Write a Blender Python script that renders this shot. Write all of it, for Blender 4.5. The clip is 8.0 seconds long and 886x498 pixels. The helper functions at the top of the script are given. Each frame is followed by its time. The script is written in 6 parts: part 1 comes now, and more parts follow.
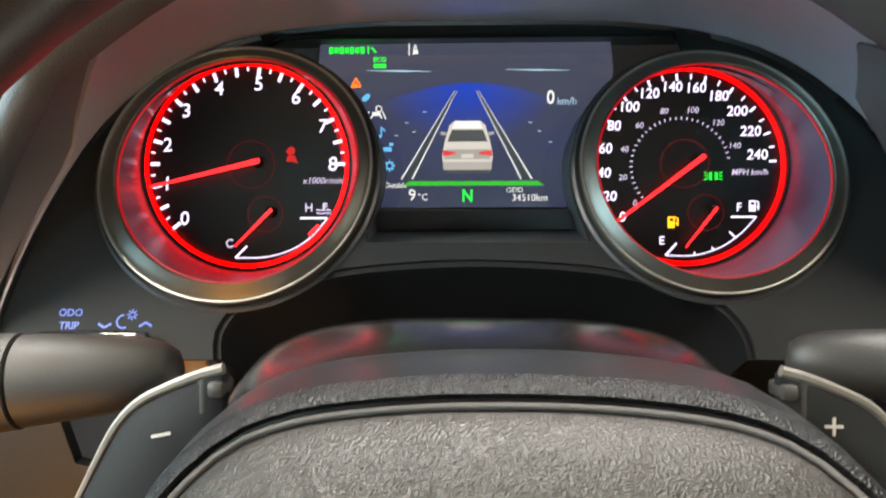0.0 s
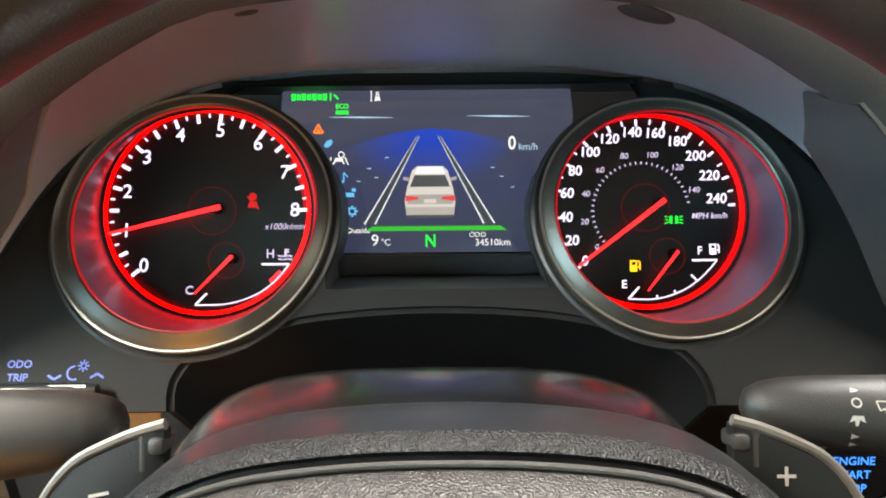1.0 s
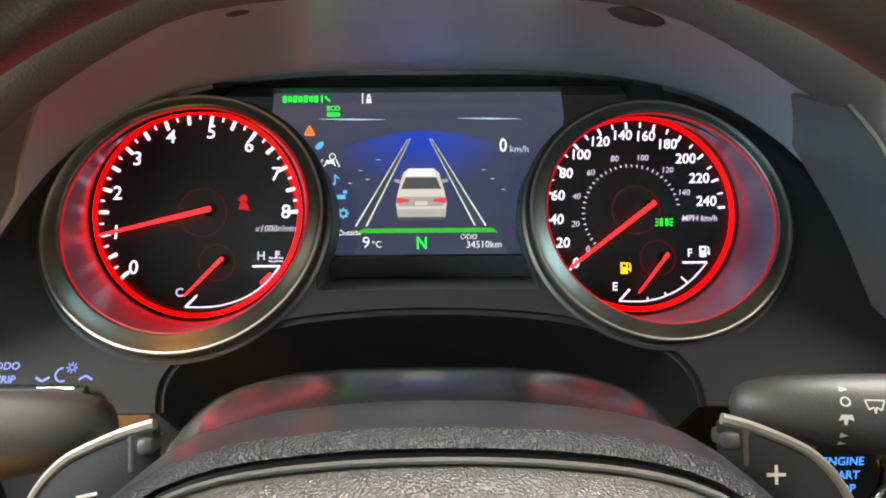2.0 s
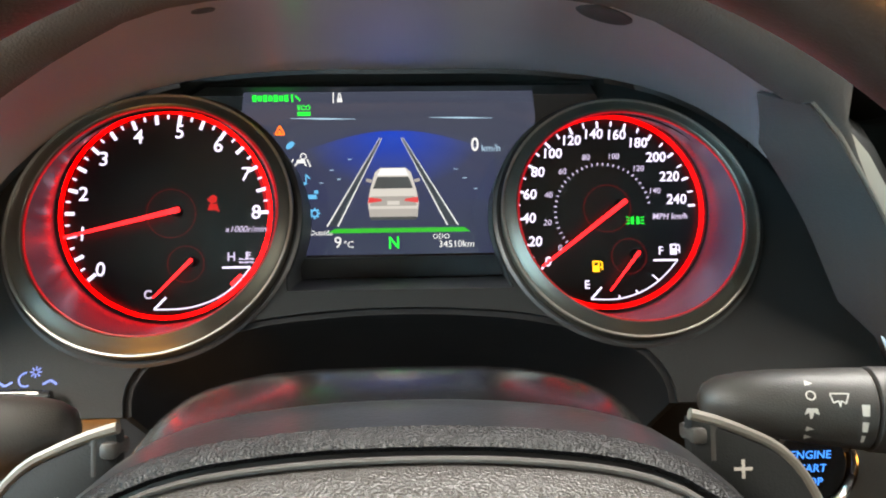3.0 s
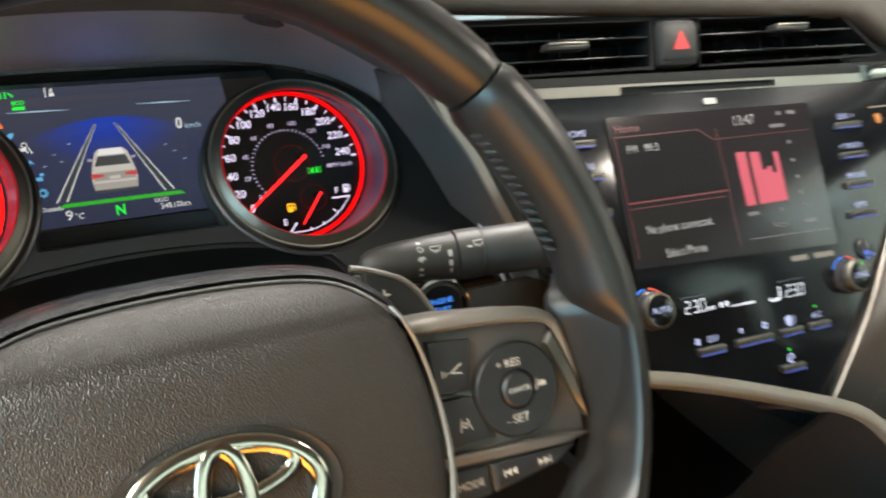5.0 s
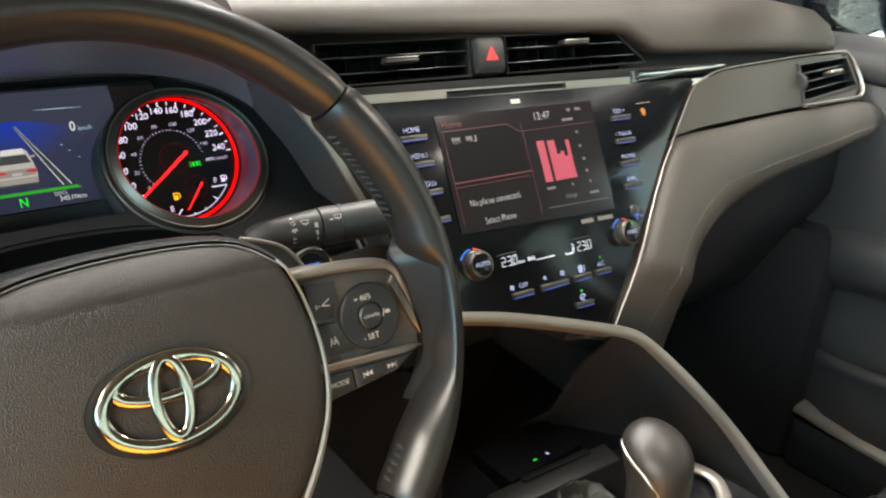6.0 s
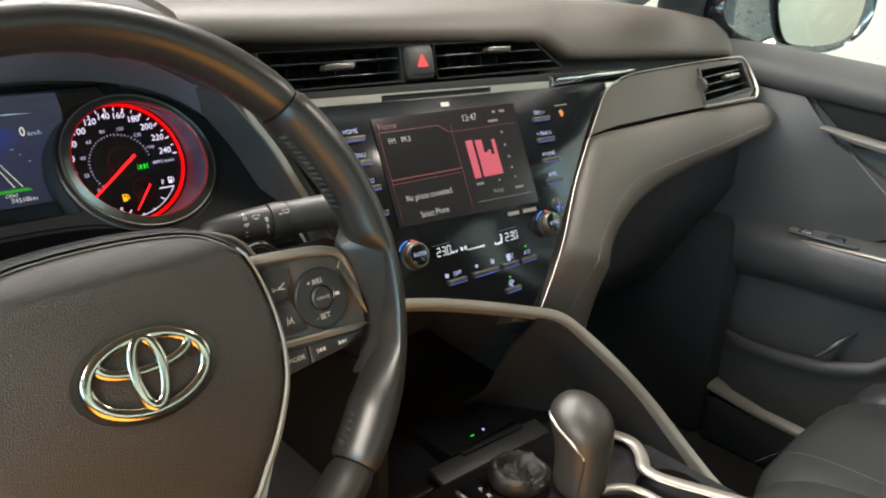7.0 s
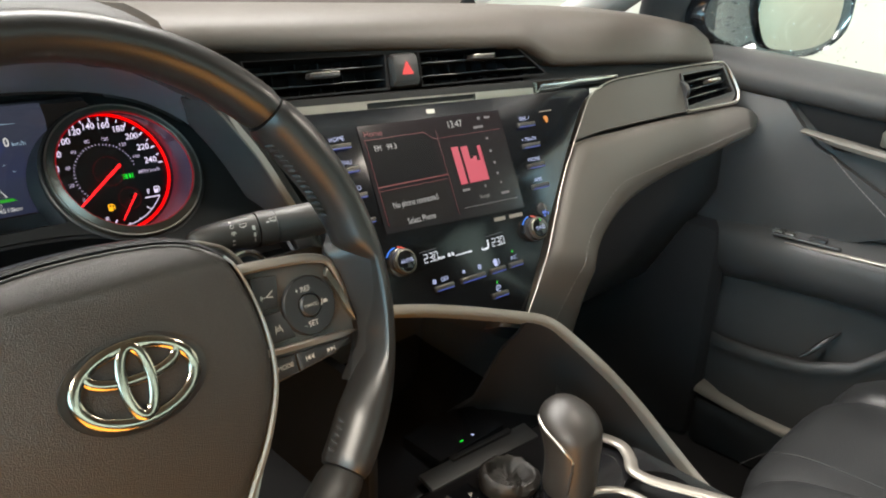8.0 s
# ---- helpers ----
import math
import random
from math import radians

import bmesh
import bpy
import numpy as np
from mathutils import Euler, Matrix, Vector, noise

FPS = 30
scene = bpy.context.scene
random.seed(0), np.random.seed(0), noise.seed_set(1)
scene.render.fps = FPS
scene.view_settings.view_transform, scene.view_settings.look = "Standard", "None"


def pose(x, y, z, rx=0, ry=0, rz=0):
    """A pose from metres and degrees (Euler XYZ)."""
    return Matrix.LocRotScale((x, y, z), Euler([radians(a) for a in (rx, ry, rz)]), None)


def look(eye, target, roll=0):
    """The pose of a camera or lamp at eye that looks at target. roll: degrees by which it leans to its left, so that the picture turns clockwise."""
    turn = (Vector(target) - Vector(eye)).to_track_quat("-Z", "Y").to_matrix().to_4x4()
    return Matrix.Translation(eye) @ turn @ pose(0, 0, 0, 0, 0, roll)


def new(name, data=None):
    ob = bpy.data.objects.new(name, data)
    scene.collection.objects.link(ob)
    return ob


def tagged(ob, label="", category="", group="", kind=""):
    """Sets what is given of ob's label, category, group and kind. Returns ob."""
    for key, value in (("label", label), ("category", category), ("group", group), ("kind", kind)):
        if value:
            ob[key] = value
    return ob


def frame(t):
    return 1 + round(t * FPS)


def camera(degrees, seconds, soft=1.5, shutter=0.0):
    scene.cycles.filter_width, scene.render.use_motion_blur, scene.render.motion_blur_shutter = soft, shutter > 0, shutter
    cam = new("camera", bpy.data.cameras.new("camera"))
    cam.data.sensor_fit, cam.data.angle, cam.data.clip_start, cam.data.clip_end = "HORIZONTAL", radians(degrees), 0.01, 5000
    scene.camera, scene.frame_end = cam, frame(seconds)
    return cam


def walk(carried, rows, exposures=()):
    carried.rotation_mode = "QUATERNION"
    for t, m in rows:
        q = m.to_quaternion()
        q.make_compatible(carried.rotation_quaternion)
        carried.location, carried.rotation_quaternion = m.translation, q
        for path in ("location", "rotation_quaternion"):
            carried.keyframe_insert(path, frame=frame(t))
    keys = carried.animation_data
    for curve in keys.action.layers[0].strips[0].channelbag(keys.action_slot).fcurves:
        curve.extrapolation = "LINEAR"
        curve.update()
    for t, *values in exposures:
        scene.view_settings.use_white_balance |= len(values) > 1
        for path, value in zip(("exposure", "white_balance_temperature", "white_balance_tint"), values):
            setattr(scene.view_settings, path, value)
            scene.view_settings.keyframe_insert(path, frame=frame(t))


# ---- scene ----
cam = camera(63.2, 8.0, soft=2.0, shutter=0.4)
PATH = [
    (0, (-0.006, -0.028, 1.078), (-0.069, 1.809, 0.289), -0.8),
    (0.5, (0.0, -0.026, 1.082), (-0.04, 1.844, 0.372), -0.7),
    (1, (0.004, -0.025, 1.08), (-0.006, 1.853, 0.393), -0.6),
    (1.5, (0.003, -0.026, 1.079), (0.01, 1.855, 0.401), -0.4),
    (3, (0.007, -0.025, 1.077), (0.083, 1.858, 0.407), -0.1),
    (3.5, (0.007, -0.027, 1.082), (0.183, 1.844, 0.397), -0.2),
    (4, (0.013, -0.031, 1.086), (0.325, 1.82, 0.397), -0.2),
    (4.5, (0.002, -0.076, 1.088), (0.557, 1.708, 0.372), -0.3),
    (5, (-0.015, -0.155, 1.094), (0.81, 1.52, 0.376), -0.3),
    (5.2, (-0.024, -0.18, 1.102), (0.884, 1.451, 0.382), -0.0),
    (6.3, (-0.09, -0.282, 1.134), (1.108, 1.132, 0.382), 1.6),
    (6.5, (-0.1, -0.291, 1.136), (1.134, 1.095, 0.39), 1.8),
    (7, (-0.111, -0.299, 1.137), (1.174, 1.046, 0.403), 1.8),
    (7.5, (-0.114, -0.302, 1.139), (1.194, 1.026, 0.414), 1.7),
    (8, (-0.113, -0.301, 1.138), (1.202, 1.024, 0.421), 1.5),
]
walk(cam, [(t, look(eye, target, roll)) for t, eye, target, roll in PATH],
     exposures=((0.0, 1.22), (3.5, 1.24), (4.5, 0.94), (5.2, 0.68), (6.5, 0.52), (8.0, 0.46)))

# ---- world and lamps ----
world = bpy.data.worlds.new("world")
world.use_nodes = True
scene.world = world
world.node_tree.nodes["Background"].inputs[0].default_value = (0.42, 0.76, 0.92, 1)
world.node_tree.nodes["Background"].inputs[1].default_value = 7.0


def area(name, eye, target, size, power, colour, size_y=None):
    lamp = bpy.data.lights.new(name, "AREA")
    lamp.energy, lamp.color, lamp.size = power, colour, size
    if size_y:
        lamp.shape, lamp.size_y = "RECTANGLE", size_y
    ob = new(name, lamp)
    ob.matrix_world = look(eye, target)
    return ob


# garage tubes on all sides under the ceiling, the cabin dome lamp, and an added orange fill, no real lamp, low on the
# driver's side; cool evening sky through the open garage side
TUBES = ((0.4, 1.25, 2.6, 0.4), (2.35, -1.7, 0.4, 2.6), (-2.3, -0.4, 0.4, 2.6), (0.4, -3.6, 2.6, 0.4))
TUBE_COLOURS = ((0.98, 0.93, 0.88), (0.98, 0.93, 0.86), (1.0, 0.90, 0.77), (0.58, 0.92, 1.0))
for (tx, ty, tw, td), power, tint in zip(TUBES, (165, 140, 290, 480), TUBE_COLOURS):
    area("garage_tube_light", (tx, ty, 3.05), (tx, ty + 0.001, 0.0), tw, power, tint, td)
area("dome_light", (0.62, -0.07, 1.352), (0.60, -0.05, 0.9), 0.18, 2.0, (0.98, 0.88, 0.76), 0.11)
area("orange_fill_light", (-0.20, -0.42, 0.64), (0.12, 0.05, 0.96), 0.62, 3.5, (1.0, 0.42, 0.06), 0.42)


# ---- materials ----
def material(name, colour, rough=0.5, metal=0.0, bump=0.0, grain_scale=900.0, stain=0.25, stain_scale=14.0,
             coat=0.0, emit=None, strength=0.0, voronoi=True):
    """A surface with fine relief (grain) and a broad, faint unevenness of colour and gloss (stain)."""
    mat = bpy.data.materials.new(name)
    mat.use_nodes = True
    nt = mat.node_tree
    nodes, links = nt.nodes, nt.links
    bsdf = nodes["Principled BSDF"]
    bsdf.inputs["Base Color"].default_value = (*colour, 1)
    bsdf.inputs["Roughness"].default_value = rough
    bsdf.inputs["Metallic"].default_value = metal
    bsdf.inputs["Coat Weight"].default_value = coat
    if emit:
        bsdf.inputs["Emission Color"].default_value = (*emit, 1)
        bsdf.inputs["Emission Strength"].default_value = strength
    coord = nodes.new("ShaderNodeNewGeometry")
    if stain:
        cloud = nodes.new("ShaderNodeTexNoise")
        cloud.inputs["Scale"].default_value, cloud.inputs["Detail"].default_value = stain_scale, 5
        links.new(coord.outputs["Position"], cloud.inputs["Vector"])
        mix = nodes.new("ShaderNodeMix")
        mix.data_type = "RGBA"
        mix.inputs["A"].default_value = (*[c * (1 - stain) for c in colour], 1)
        mix.inputs["B"].default_value = (*[min(1, c * (1 + stain)) for c in colour], 1)
        links.new(cloud.outputs["Fac"], mix.inputs["Factor"])
        links.new(mix.outputs["Result"], bsdf.inputs["Base Color"])
        gloss = nodes.new("ShaderNodeMapRange")
        gloss.inputs["To Min"].default_value, gloss.inputs["To Max"].default_value = max(0.02, rough * (1 - stain * 0.6)), min(1, rough * (1 + stain * 0.6))
        links.new(cloud.outputs["Fac"], gloss.inputs["Value"])
        links.new(gloss.outputs["Result"], bsdf.inputs["Roughness"])
    if bump:
        if voronoi:
            pits = nodes.new("ShaderNodeTexVoronoi")
            pits.feature = "SMOOTH_F1"
            pits.inputs["Scale"].default_value = grain_scale
            out = pits.outputs["Distance"]
        else:
            pits = nodes.new("ShaderNodeTexNoise")
            pits.inputs["Scale"].default_value, pits.inputs["Detail"].default_value = grain_scale, 3
            out = pits.outputs["Fac"]
        links.new(coord.outputs["Position"], pits.inputs["Vector"])
        relief = nodes.new("ShaderNodeBump")
        relief.inputs["Strength"].default_value, relief.inputs["Distance"].default_value = bump, 0.0006
        links.new(out, relief.inputs["Height"])
        links.new(relief.outputs["Normal"], bsdf.inputs["Normal"])
    return mat


def light(name, colour, strength):
    """A lit mark or lamp: gives off light of its own."""
    mat = bpy.data.materials.new(name)
    mat.use_nodes = True
    bsdf = mat.node_tree.nodes["Principled BSDF"]
    bsdf.inputs["Base Color"].default_value = (0.01, 0.01, 0.01, 1)
    bsdf.inputs["Roughness"].default_value = 0.4
    bsdf.inputs["Emission Color"].default_value = (*colour, 1)
    bsdf.inputs["Emission Strength"].default_value = strength
    return mat


PAD = material("soft_dash_pad", (0.054, 0.047, 0.040), 0.52, bump=0.35, grain_scale=1100)
PANEL = material("dash_leatherette", (0.058, 0.051, 0.044), 0.48, bump=0.35, grain_scale=1000)
LEATHER = material("wheel_leather", (0.0150, 0.0138, 0.0128), 0.36, bump=0.12, grain_scale=1300)
GRAINED = material("grained_cover", (0.0170, 0.0152, 0.0130), 0.40, bump=0.80, grain_scale=1700)
HUBSKIN = material("hub_leather_grain", (0.005, 0.0050, 0.0052), 0.42, bump=0.80, grain_scale=1700)
HUBSKIN.node_tree.nodes["Principled BSDF"].inputs["Specular IOR Level"].default_value = 0.20
HUBSHELL = material("hub_shell_plastic", (0.010, 0.0105, 0.0115), 0.30, bump=0.10, grain_scale=900)
COVER = material("column_plastic", (0.016, 0.0155, 0.0155), 0.24, bump=0.1, grain_scale=1800, coat=1.0)
COVER.node_tree.nodes["Principled BSDF"].inputs["Coat Roughness"].default_value = 0.20
COVER.node_tree.nodes["Principled BSDF"].inputs["Coat IOR"].default_value = 2.4
RIDGE = material("satin_spoke_edge", (0.13, 0.118, 0.10), 0.38, bump=0.12, grain_scale=1800)
BIN = material("black_bin_plastic", (0.012, 0.013, 0.014), 0.46, bump=0.2, grain_scale=1800)
PALEWALL = material("pale_blue_wall", (0.44, 0.50, 0.53), 0.7, bump=0.3, grain_scale=40, stain=0.15, stain_scale=1.2, voronoi=False)
GRAINED.node_tree.nodes["Principled BSDF"].inputs["Specular IOR Level"].default_value = 0.5
SEAT = material("seat_leather", (0.018, 0.0188, 0.0195), 0.36, bump=0.45, grain_scale=700)
PLASTIC = material("satin_black_plastic", (0.020, 0.020, 0.021), 0.42, bump=0.10, grain_scale=1800)
STALK = material("stalk_plastic", (0.034, 0.031, 0.028), 0.48, bump=0.15, grain_scale=2000)
SMOOTH = material("smooth_black_cover", (0.026, 0.026, 0.028), 0.24, stain=0.15)
# hood lining is dark plastic: pale purple here paints in dial glow and haze
HOODGLOW = material("hood_lining", (0.35, 0.32, 0.37), 0.30, bump=0.06, grain_scale=1500, stain=0.15, coat=1.0)
HOODGLOW.node_tree.nodes["Principled BSDF"].inputs["Coat Roughness"].default_value = 0.30
HOODGLOW.node_tree.nodes["Principled BSDF"].inputs["Coat IOR"].default_value = 2.5
FACEPLATE = material("matt_faceplate", (0.0075, 0.0085, 0.0090), 0.62, bump=0.15, grain_scale=1800)
FACEPLATE.node_tree.nodes["Principled BSDF"].inputs["Specular IOR Level"].default_value = 0.24
HOUSING = material("display_housing", (0.040, 0.043, 0.048), 0.55, bump=0.15, grain_scale=1800)
WING = material("console_wing_plastic", (0.012, 0.013, 0.014), 0.60, bump=0.2, grain_scale=1800)
WING.node_tree.nodes["Principled BSDF"].inputs["Specular IOR Level"].default_value = 0.3
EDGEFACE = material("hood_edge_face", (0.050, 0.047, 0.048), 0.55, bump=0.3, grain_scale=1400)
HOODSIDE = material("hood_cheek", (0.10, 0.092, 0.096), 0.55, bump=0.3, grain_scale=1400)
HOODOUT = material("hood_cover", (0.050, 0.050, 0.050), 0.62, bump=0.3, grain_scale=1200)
PIANO = material("piano_black", (0.005, 0.006, 0.0075), 0.12, stain=0.5)
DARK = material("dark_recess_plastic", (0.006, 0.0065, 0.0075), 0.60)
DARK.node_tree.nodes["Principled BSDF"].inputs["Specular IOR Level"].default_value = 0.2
CHROME = material("chrome", (0.46, 0.45, 0.43), 0.13, 1.0, stain=0.08)
EMBLEM = material("emblem_chrome", (0.38, 0.335, 0.275), 0.16, 1.0, stain=0.10)
SILVER = material("satin_silver", (0.42, 0.40, 0.36), 0.36, 1.0, bump=0.08, grain_scale=2500, stain=0.08)
BAND = material("pale_satin_trim", (0.20, 0.19, 0.17), 0.46, 0.35, bump=0.06, grain_scale=2600, stain=0.08)
EDGETRIM = material("pale_edge_trim", (0.40, 0.385, 0.35), 0.45, 0.3, bump=0.06, grain_scale=2600, stain=0.08)
BEZEL = material("bezel_metal", (0.24, 0.225, 0.20), 0.34, 0.6, stain=0.12)
BEZELRING = material("bezel_ring_metal", (0.115, 0.108, 0.092), 0.38, 0.8, stain=0.12)
# lilac of the dial lighting is put into the well's own colour
CAN = material("lilac_lit_well", (0.082, 0.076, 0.122), 0.34, 0.0, stain=0.25, stain_scale=30)
DIAL = material("dial_face", (0.006, 0.006, 0.007), 0.45, stain=0.2)
PRINT = material("pale_print", (0.48, 0.46, 0.42), 0.5, stain=0.05)
THREAD = material("grey_thread", (0.20, 0.19, 0.18), 0.7)
DARKTHREAD = material("dark_thread", (0.034, 0.033, 0.032), 0.5)
LAMPCASE = material("white_lamp_case", (0.7, 0.7, 0.68), 0.5)
DECK = material("gloss_deck_black", (0.008, 0.008, 0.009), 0.20, stain=0.3, coat=0.3)
KNOB = material("shifter_leather", (0.022, 0.020, 0.018), 0.42, bump=0.15, grain_scale=1500)
BINDIM = material("grey_bin_lining", (0.032, 0.034, 0.036), 0.6, bump=0.2, grain_scale=1200)
PODFACE = material("satin_pod_face", (0.068, 0.061, 0.053), 0.40, bump=0.12, grain_scale=1800)
BOOT = material("crumpled_boot_leather", (0.0125, 0.0108, 0.0092), 0.46, bump=0.8, grain_scale=420, voronoi=False)
DOORTRIM = material("door_vinyl", (0.042, 0.043, 0.044), 0.5, bump=0.35, grain_scale=900)
CARPET = material("floor_carpet", (0.007, 0.007, 0.008), 0.95, bump=0.9, grain_scale=500, voronoi=False)
ROOFCLOTH = material("roof_lining_cloth", (0.20, 0.205, 0.205), 0.9, bump=0.3, grain_scale=900, voronoi=False, stain=0.1)
PALECLOTH = material("pale_pillar_trim", (0.40, 0.41, 0.41), 0.7, bump=0.25, grain_scale=1200, voronoi=False, stain=0.1)
LINER = material("headliner_cloth", (0.030, 0.030, 0.031), 0.95, bump=0.4, grain_scale=800, voronoi=False)
WALL = material("painted_garage_wall", (0.46, 0.435, 0.38), 0.75, bump=0.3, grain_scale=40, stain=0.10, stain_scale=1.5, voronoi=False)
CONCRETE = material("concrete_floor", (0.26, 0.25, 0.23), 0.7, bump=0.4, grain_scale=60, stain=0.3, stain_scale=1.2, voronoi=False)
CARPAINT = material("dark_car_paint", (0.020, 0.024, 0.030), 0.22, 0.3, stain=0.15, coat=0.8)
MIRROR = material("mirror_glass", (0.34, 0.315, 0.275), 0.03, 1.0, stain=0.0)
TANMAT = material("tan_carpet", (0.42, 0.33, 0.22), 0.95, bump=1.0, grain_scale=300, voronoi=False)
HAZARDRED = light("hazard_red", (1.0, 0.06, 0.06), 0.75)
RED = light("gauge_ring_red", (1.0, 0.0, 0.0), 3.6)
SOFTRED = light("speed_ring_red", (1.0, 0.0, 0.0), 1.15)
REDLINE = light("gauge_thin_red", (1.0, 0.0, 0.01), 0.24)
NEEDLE = light("needle_red", (1.0, 0.012, 0.014), 1.8)
DIMRED = light("telltale_red", (1.0, 0.01, 0.01), 0.30)
WHITE = light("dial_white", (0.86, 0.76, 1.0), 0.80)
LILAC = light("dial_lilac", (0.62, 0.52, 0.72), 0.68)
GREEN = light("telltale_green", (0.01, 0.75, 0.03), 0.9)
AMBER = light("telltale_amber", (1.0, 0.45, 0.01), 1.0)
ORANGE = light("warning_orange", (1.0, 0.16, 0.01), 0.9)
PALEBLUE = light("icon_blue", (0.10, 0.36, 0.60), 0.7)
KEYBLUE = light("button_blue", (0.11, 0.22, 0.95), 0.50)
KEYWHITE = light("button_white", (0.55, 0.60, 0.92), 0.68)
LCD = light("lcd_white", (0.9, 0.92, 1.0), 0.8)
SCREENWHITE = light("screen_white", (0.62, 0.60, 0.58), 0.48)
SCREENPINK = light("screen_pink", (0.80, 0.09, 0.15), 0.55)
SCREENLINE = light("screen_red_line", (0.20, 0.012, 0.022), 0.55)
DISPWHITE = light("display_white", (0.9, 0.88, 0.84), 0.52)
DISPLINE = light("display_pale_line", (0.45, 0.65, 0.80), 0.5)
TAILRED = light("tail_red", (0.50, 0.03, 0.03), 0.7)
ROADGREY = light("road_grey", (0.022, 0.026, 0.034), 0.7)
CARCREAM = light("car_cream", (0.42, 0.385, 0.34), 0.75)
CARSHADE = light("car_shade", (0.24, 0.215, 0.19), 0.75)
GLASSGREY = light("rear_window_grey", (0.040, 0.040, 0.040), 0.7)
BUMPERGREY = light("bumper_grey", (0.30, 0.27, 0.24), 0.7)
KEYGLOW = light("key_glow_blue", (0.10, 0.16, 0.75), 0.42)


def screen_surface(name, low, high, glow, centre, radius):
    """A lit screen: a soft vertical change of colour and one round glow in the picture that it shows."""
    mat = light(name, low, 1.0)
    nodes, links = mat.node_tree.nodes, mat.node_tree.links
    bsdf = nodes["Principled BSDF"]
    bsdf.inputs["Roughness"].default_value = 0.12
    bsdf.inputs["Coat Weight"].default_value = 0.0
    gen = nodes.new("ShaderNodeTexCoord")
    split = nodes.new("ShaderNodeSeparateXYZ")
    links.new(gen.outputs["UV"], split.inputs["Vector"])
    ramp = nodes.new("ShaderNodeMix")
    ramp.data_type = "RGBA"
    ramp.inputs["A"].default_value, ramp.inputs["B"].default_value = (*low, 1), (*high, 1)
    links.new(split.outputs["Y"], ramp.inputs["Factor"])
    place = nodes.new("ShaderNodeMapping")
    place.inputs["Location"].default_value = (-centre[0] / radius[0], -centre[1] / radius[1], 0)
    place.inputs["Scale"].default_value = (1 / radius[0], 1 / radius[1], 0)
    links.new(gen.outputs["UV"], place.inputs["Vector"])
    ball = nodes.new("ShaderNodeTexGradient")
    ball.gradient_type = "SPHERICAL"
    links.new(place.outputs["Vector"], ball.inputs["Vector"])
    add = nodes.new("ShaderNodeMix")
    add.data_type = "RGBA"
    add.inputs["B"].default_value = (*glow, 1)
    links.new(ramp.outputs["Result"], add.inputs["A"])
    links.new(ball.outputs["Fac"], add.inputs["Factor"])
    links.new(add.outputs["Result"], bsdf.inputs["Emission Color"])
    return mat


CLUSTERSCREEN = screen_surface("cluster_screen", (0.016, 0.018, 0.036), (0.028, 0.031, 0.046), (0.018, 0.021, 0.052), (0.49, 0.45), (0.45, 0.35))
HORIZON = screen_surface("cluster_horizon", (0.0185, 0.021, 0.046), (0.0235, 0.0265, 0.046), (0.002, 0.024, 0.25), (0.5, 1.0), (0.44, 0.85))
HEADSCREEN = screen_surface("head_screen", (0.006, 0.006, 0.007), (0.011, 0.007, 0.009), (0.013, 0.013, 0.013), (0.85, 0.3), (0.5, 0.6))


def glass(name, tint):
    mat = bpy.data.materials.new(name)
    mat.use_nodes = True
    nodes, links = mat.node_tree.nodes, mat.node_tree.links
    nodes.remove(nodes["Principled BSDF"])
    clear, shine, mix, fres = (nodes.new(k) for k in ("ShaderNodeBsdfTransparent", "ShaderNodeBsdfGlossy", "ShaderNodeMixShader", "ShaderNodeFresnel"))
    clear.inputs["Color"].default_value = (*tint, 1)
    shine.inputs["Roughness"].default_value = 0.02
    fres.inputs["IOR"].default_value = 1.45
    links.new(fres.outputs[0], mix.inputs[0])
    links.new(clear.outputs[0], mix.inputs[1])
    links.new(shine.outputs[0], mix.inputs[2])
    links.new(mix.outputs[0], nodes["Material Output"].inputs["Surface"])
    return mat


PANE = glass("window_glass", (0.93, 0.95, 0.93))
DROP = material("water_drop", (0.85, 0.87, 0.88), 0.05, stain=0.0)
DROP.node_tree.nodes["Principled BSDF"].inputs["Transmission Weight"].default_value = 0.85
DROP.node_tree.nodes["Principled BSDF"].inputs["IOR"].default_value = 1.33

# ---- modelling helpers ----
PLACED = {}


def face(o, lean=0.0, yaw=0.0):
    """The pose of a face: x to the right, y up along it, z out of it towards the driver. lean: degrees by which its top lies back."""
    return Matrix.Translation(o) @ Matrix.Rotation(radians(yaw), 4, "Z") @ Matrix.Rotation(radians(90 - lean), 4, "X")


def thing(name, base, label, category, group="", kind=""):
    ob = new(name)
    ob.empty_display_size = 0.02
    ob.location = base
    PLACED[ob.name] = Matrix.Translation(base)
    return tagged(ob, label, category, group, kind)


def part(name, bm, mat, parent=None, label="", sharp=40):
    """Links a bmesh, in the world's places, as one mesh object under a thing or a part."""
    if not bm.faces:
        raise ValueError(name)
    bmesh.ops.recalc_face_normals(bm, faces=bm.faces)
    lo = Vector([min(v.co[i] for v in bm.verts) for i in range(3)])
    hi = Vector([max(v.co[i] for v in bm.verts) for i in range(3)])
    mid = (lo + hi) / 2
    bmesh.ops.translate(bm, verts=bm.verts, vec=-mid)
    me = bpy.data.meshes.new(name)
    bm.to_mesh(me)
    bm.free()
    me.materials.append(mat)
    me.shade_smooth()
    me.set_sharp_from_angle(angle=radians(sharp))
    ob = new(name, me)
    ob.matrix_basis = Matrix.Translation(mid)
    PLACED[ob.name] = Matrix.Translation(mid)
    if parent:
        ob.parent = parent
        ob.matrix_parent_inverse = PLACED[parent.name].inverted()
    if label:
        ob["label"] = label
    return ob


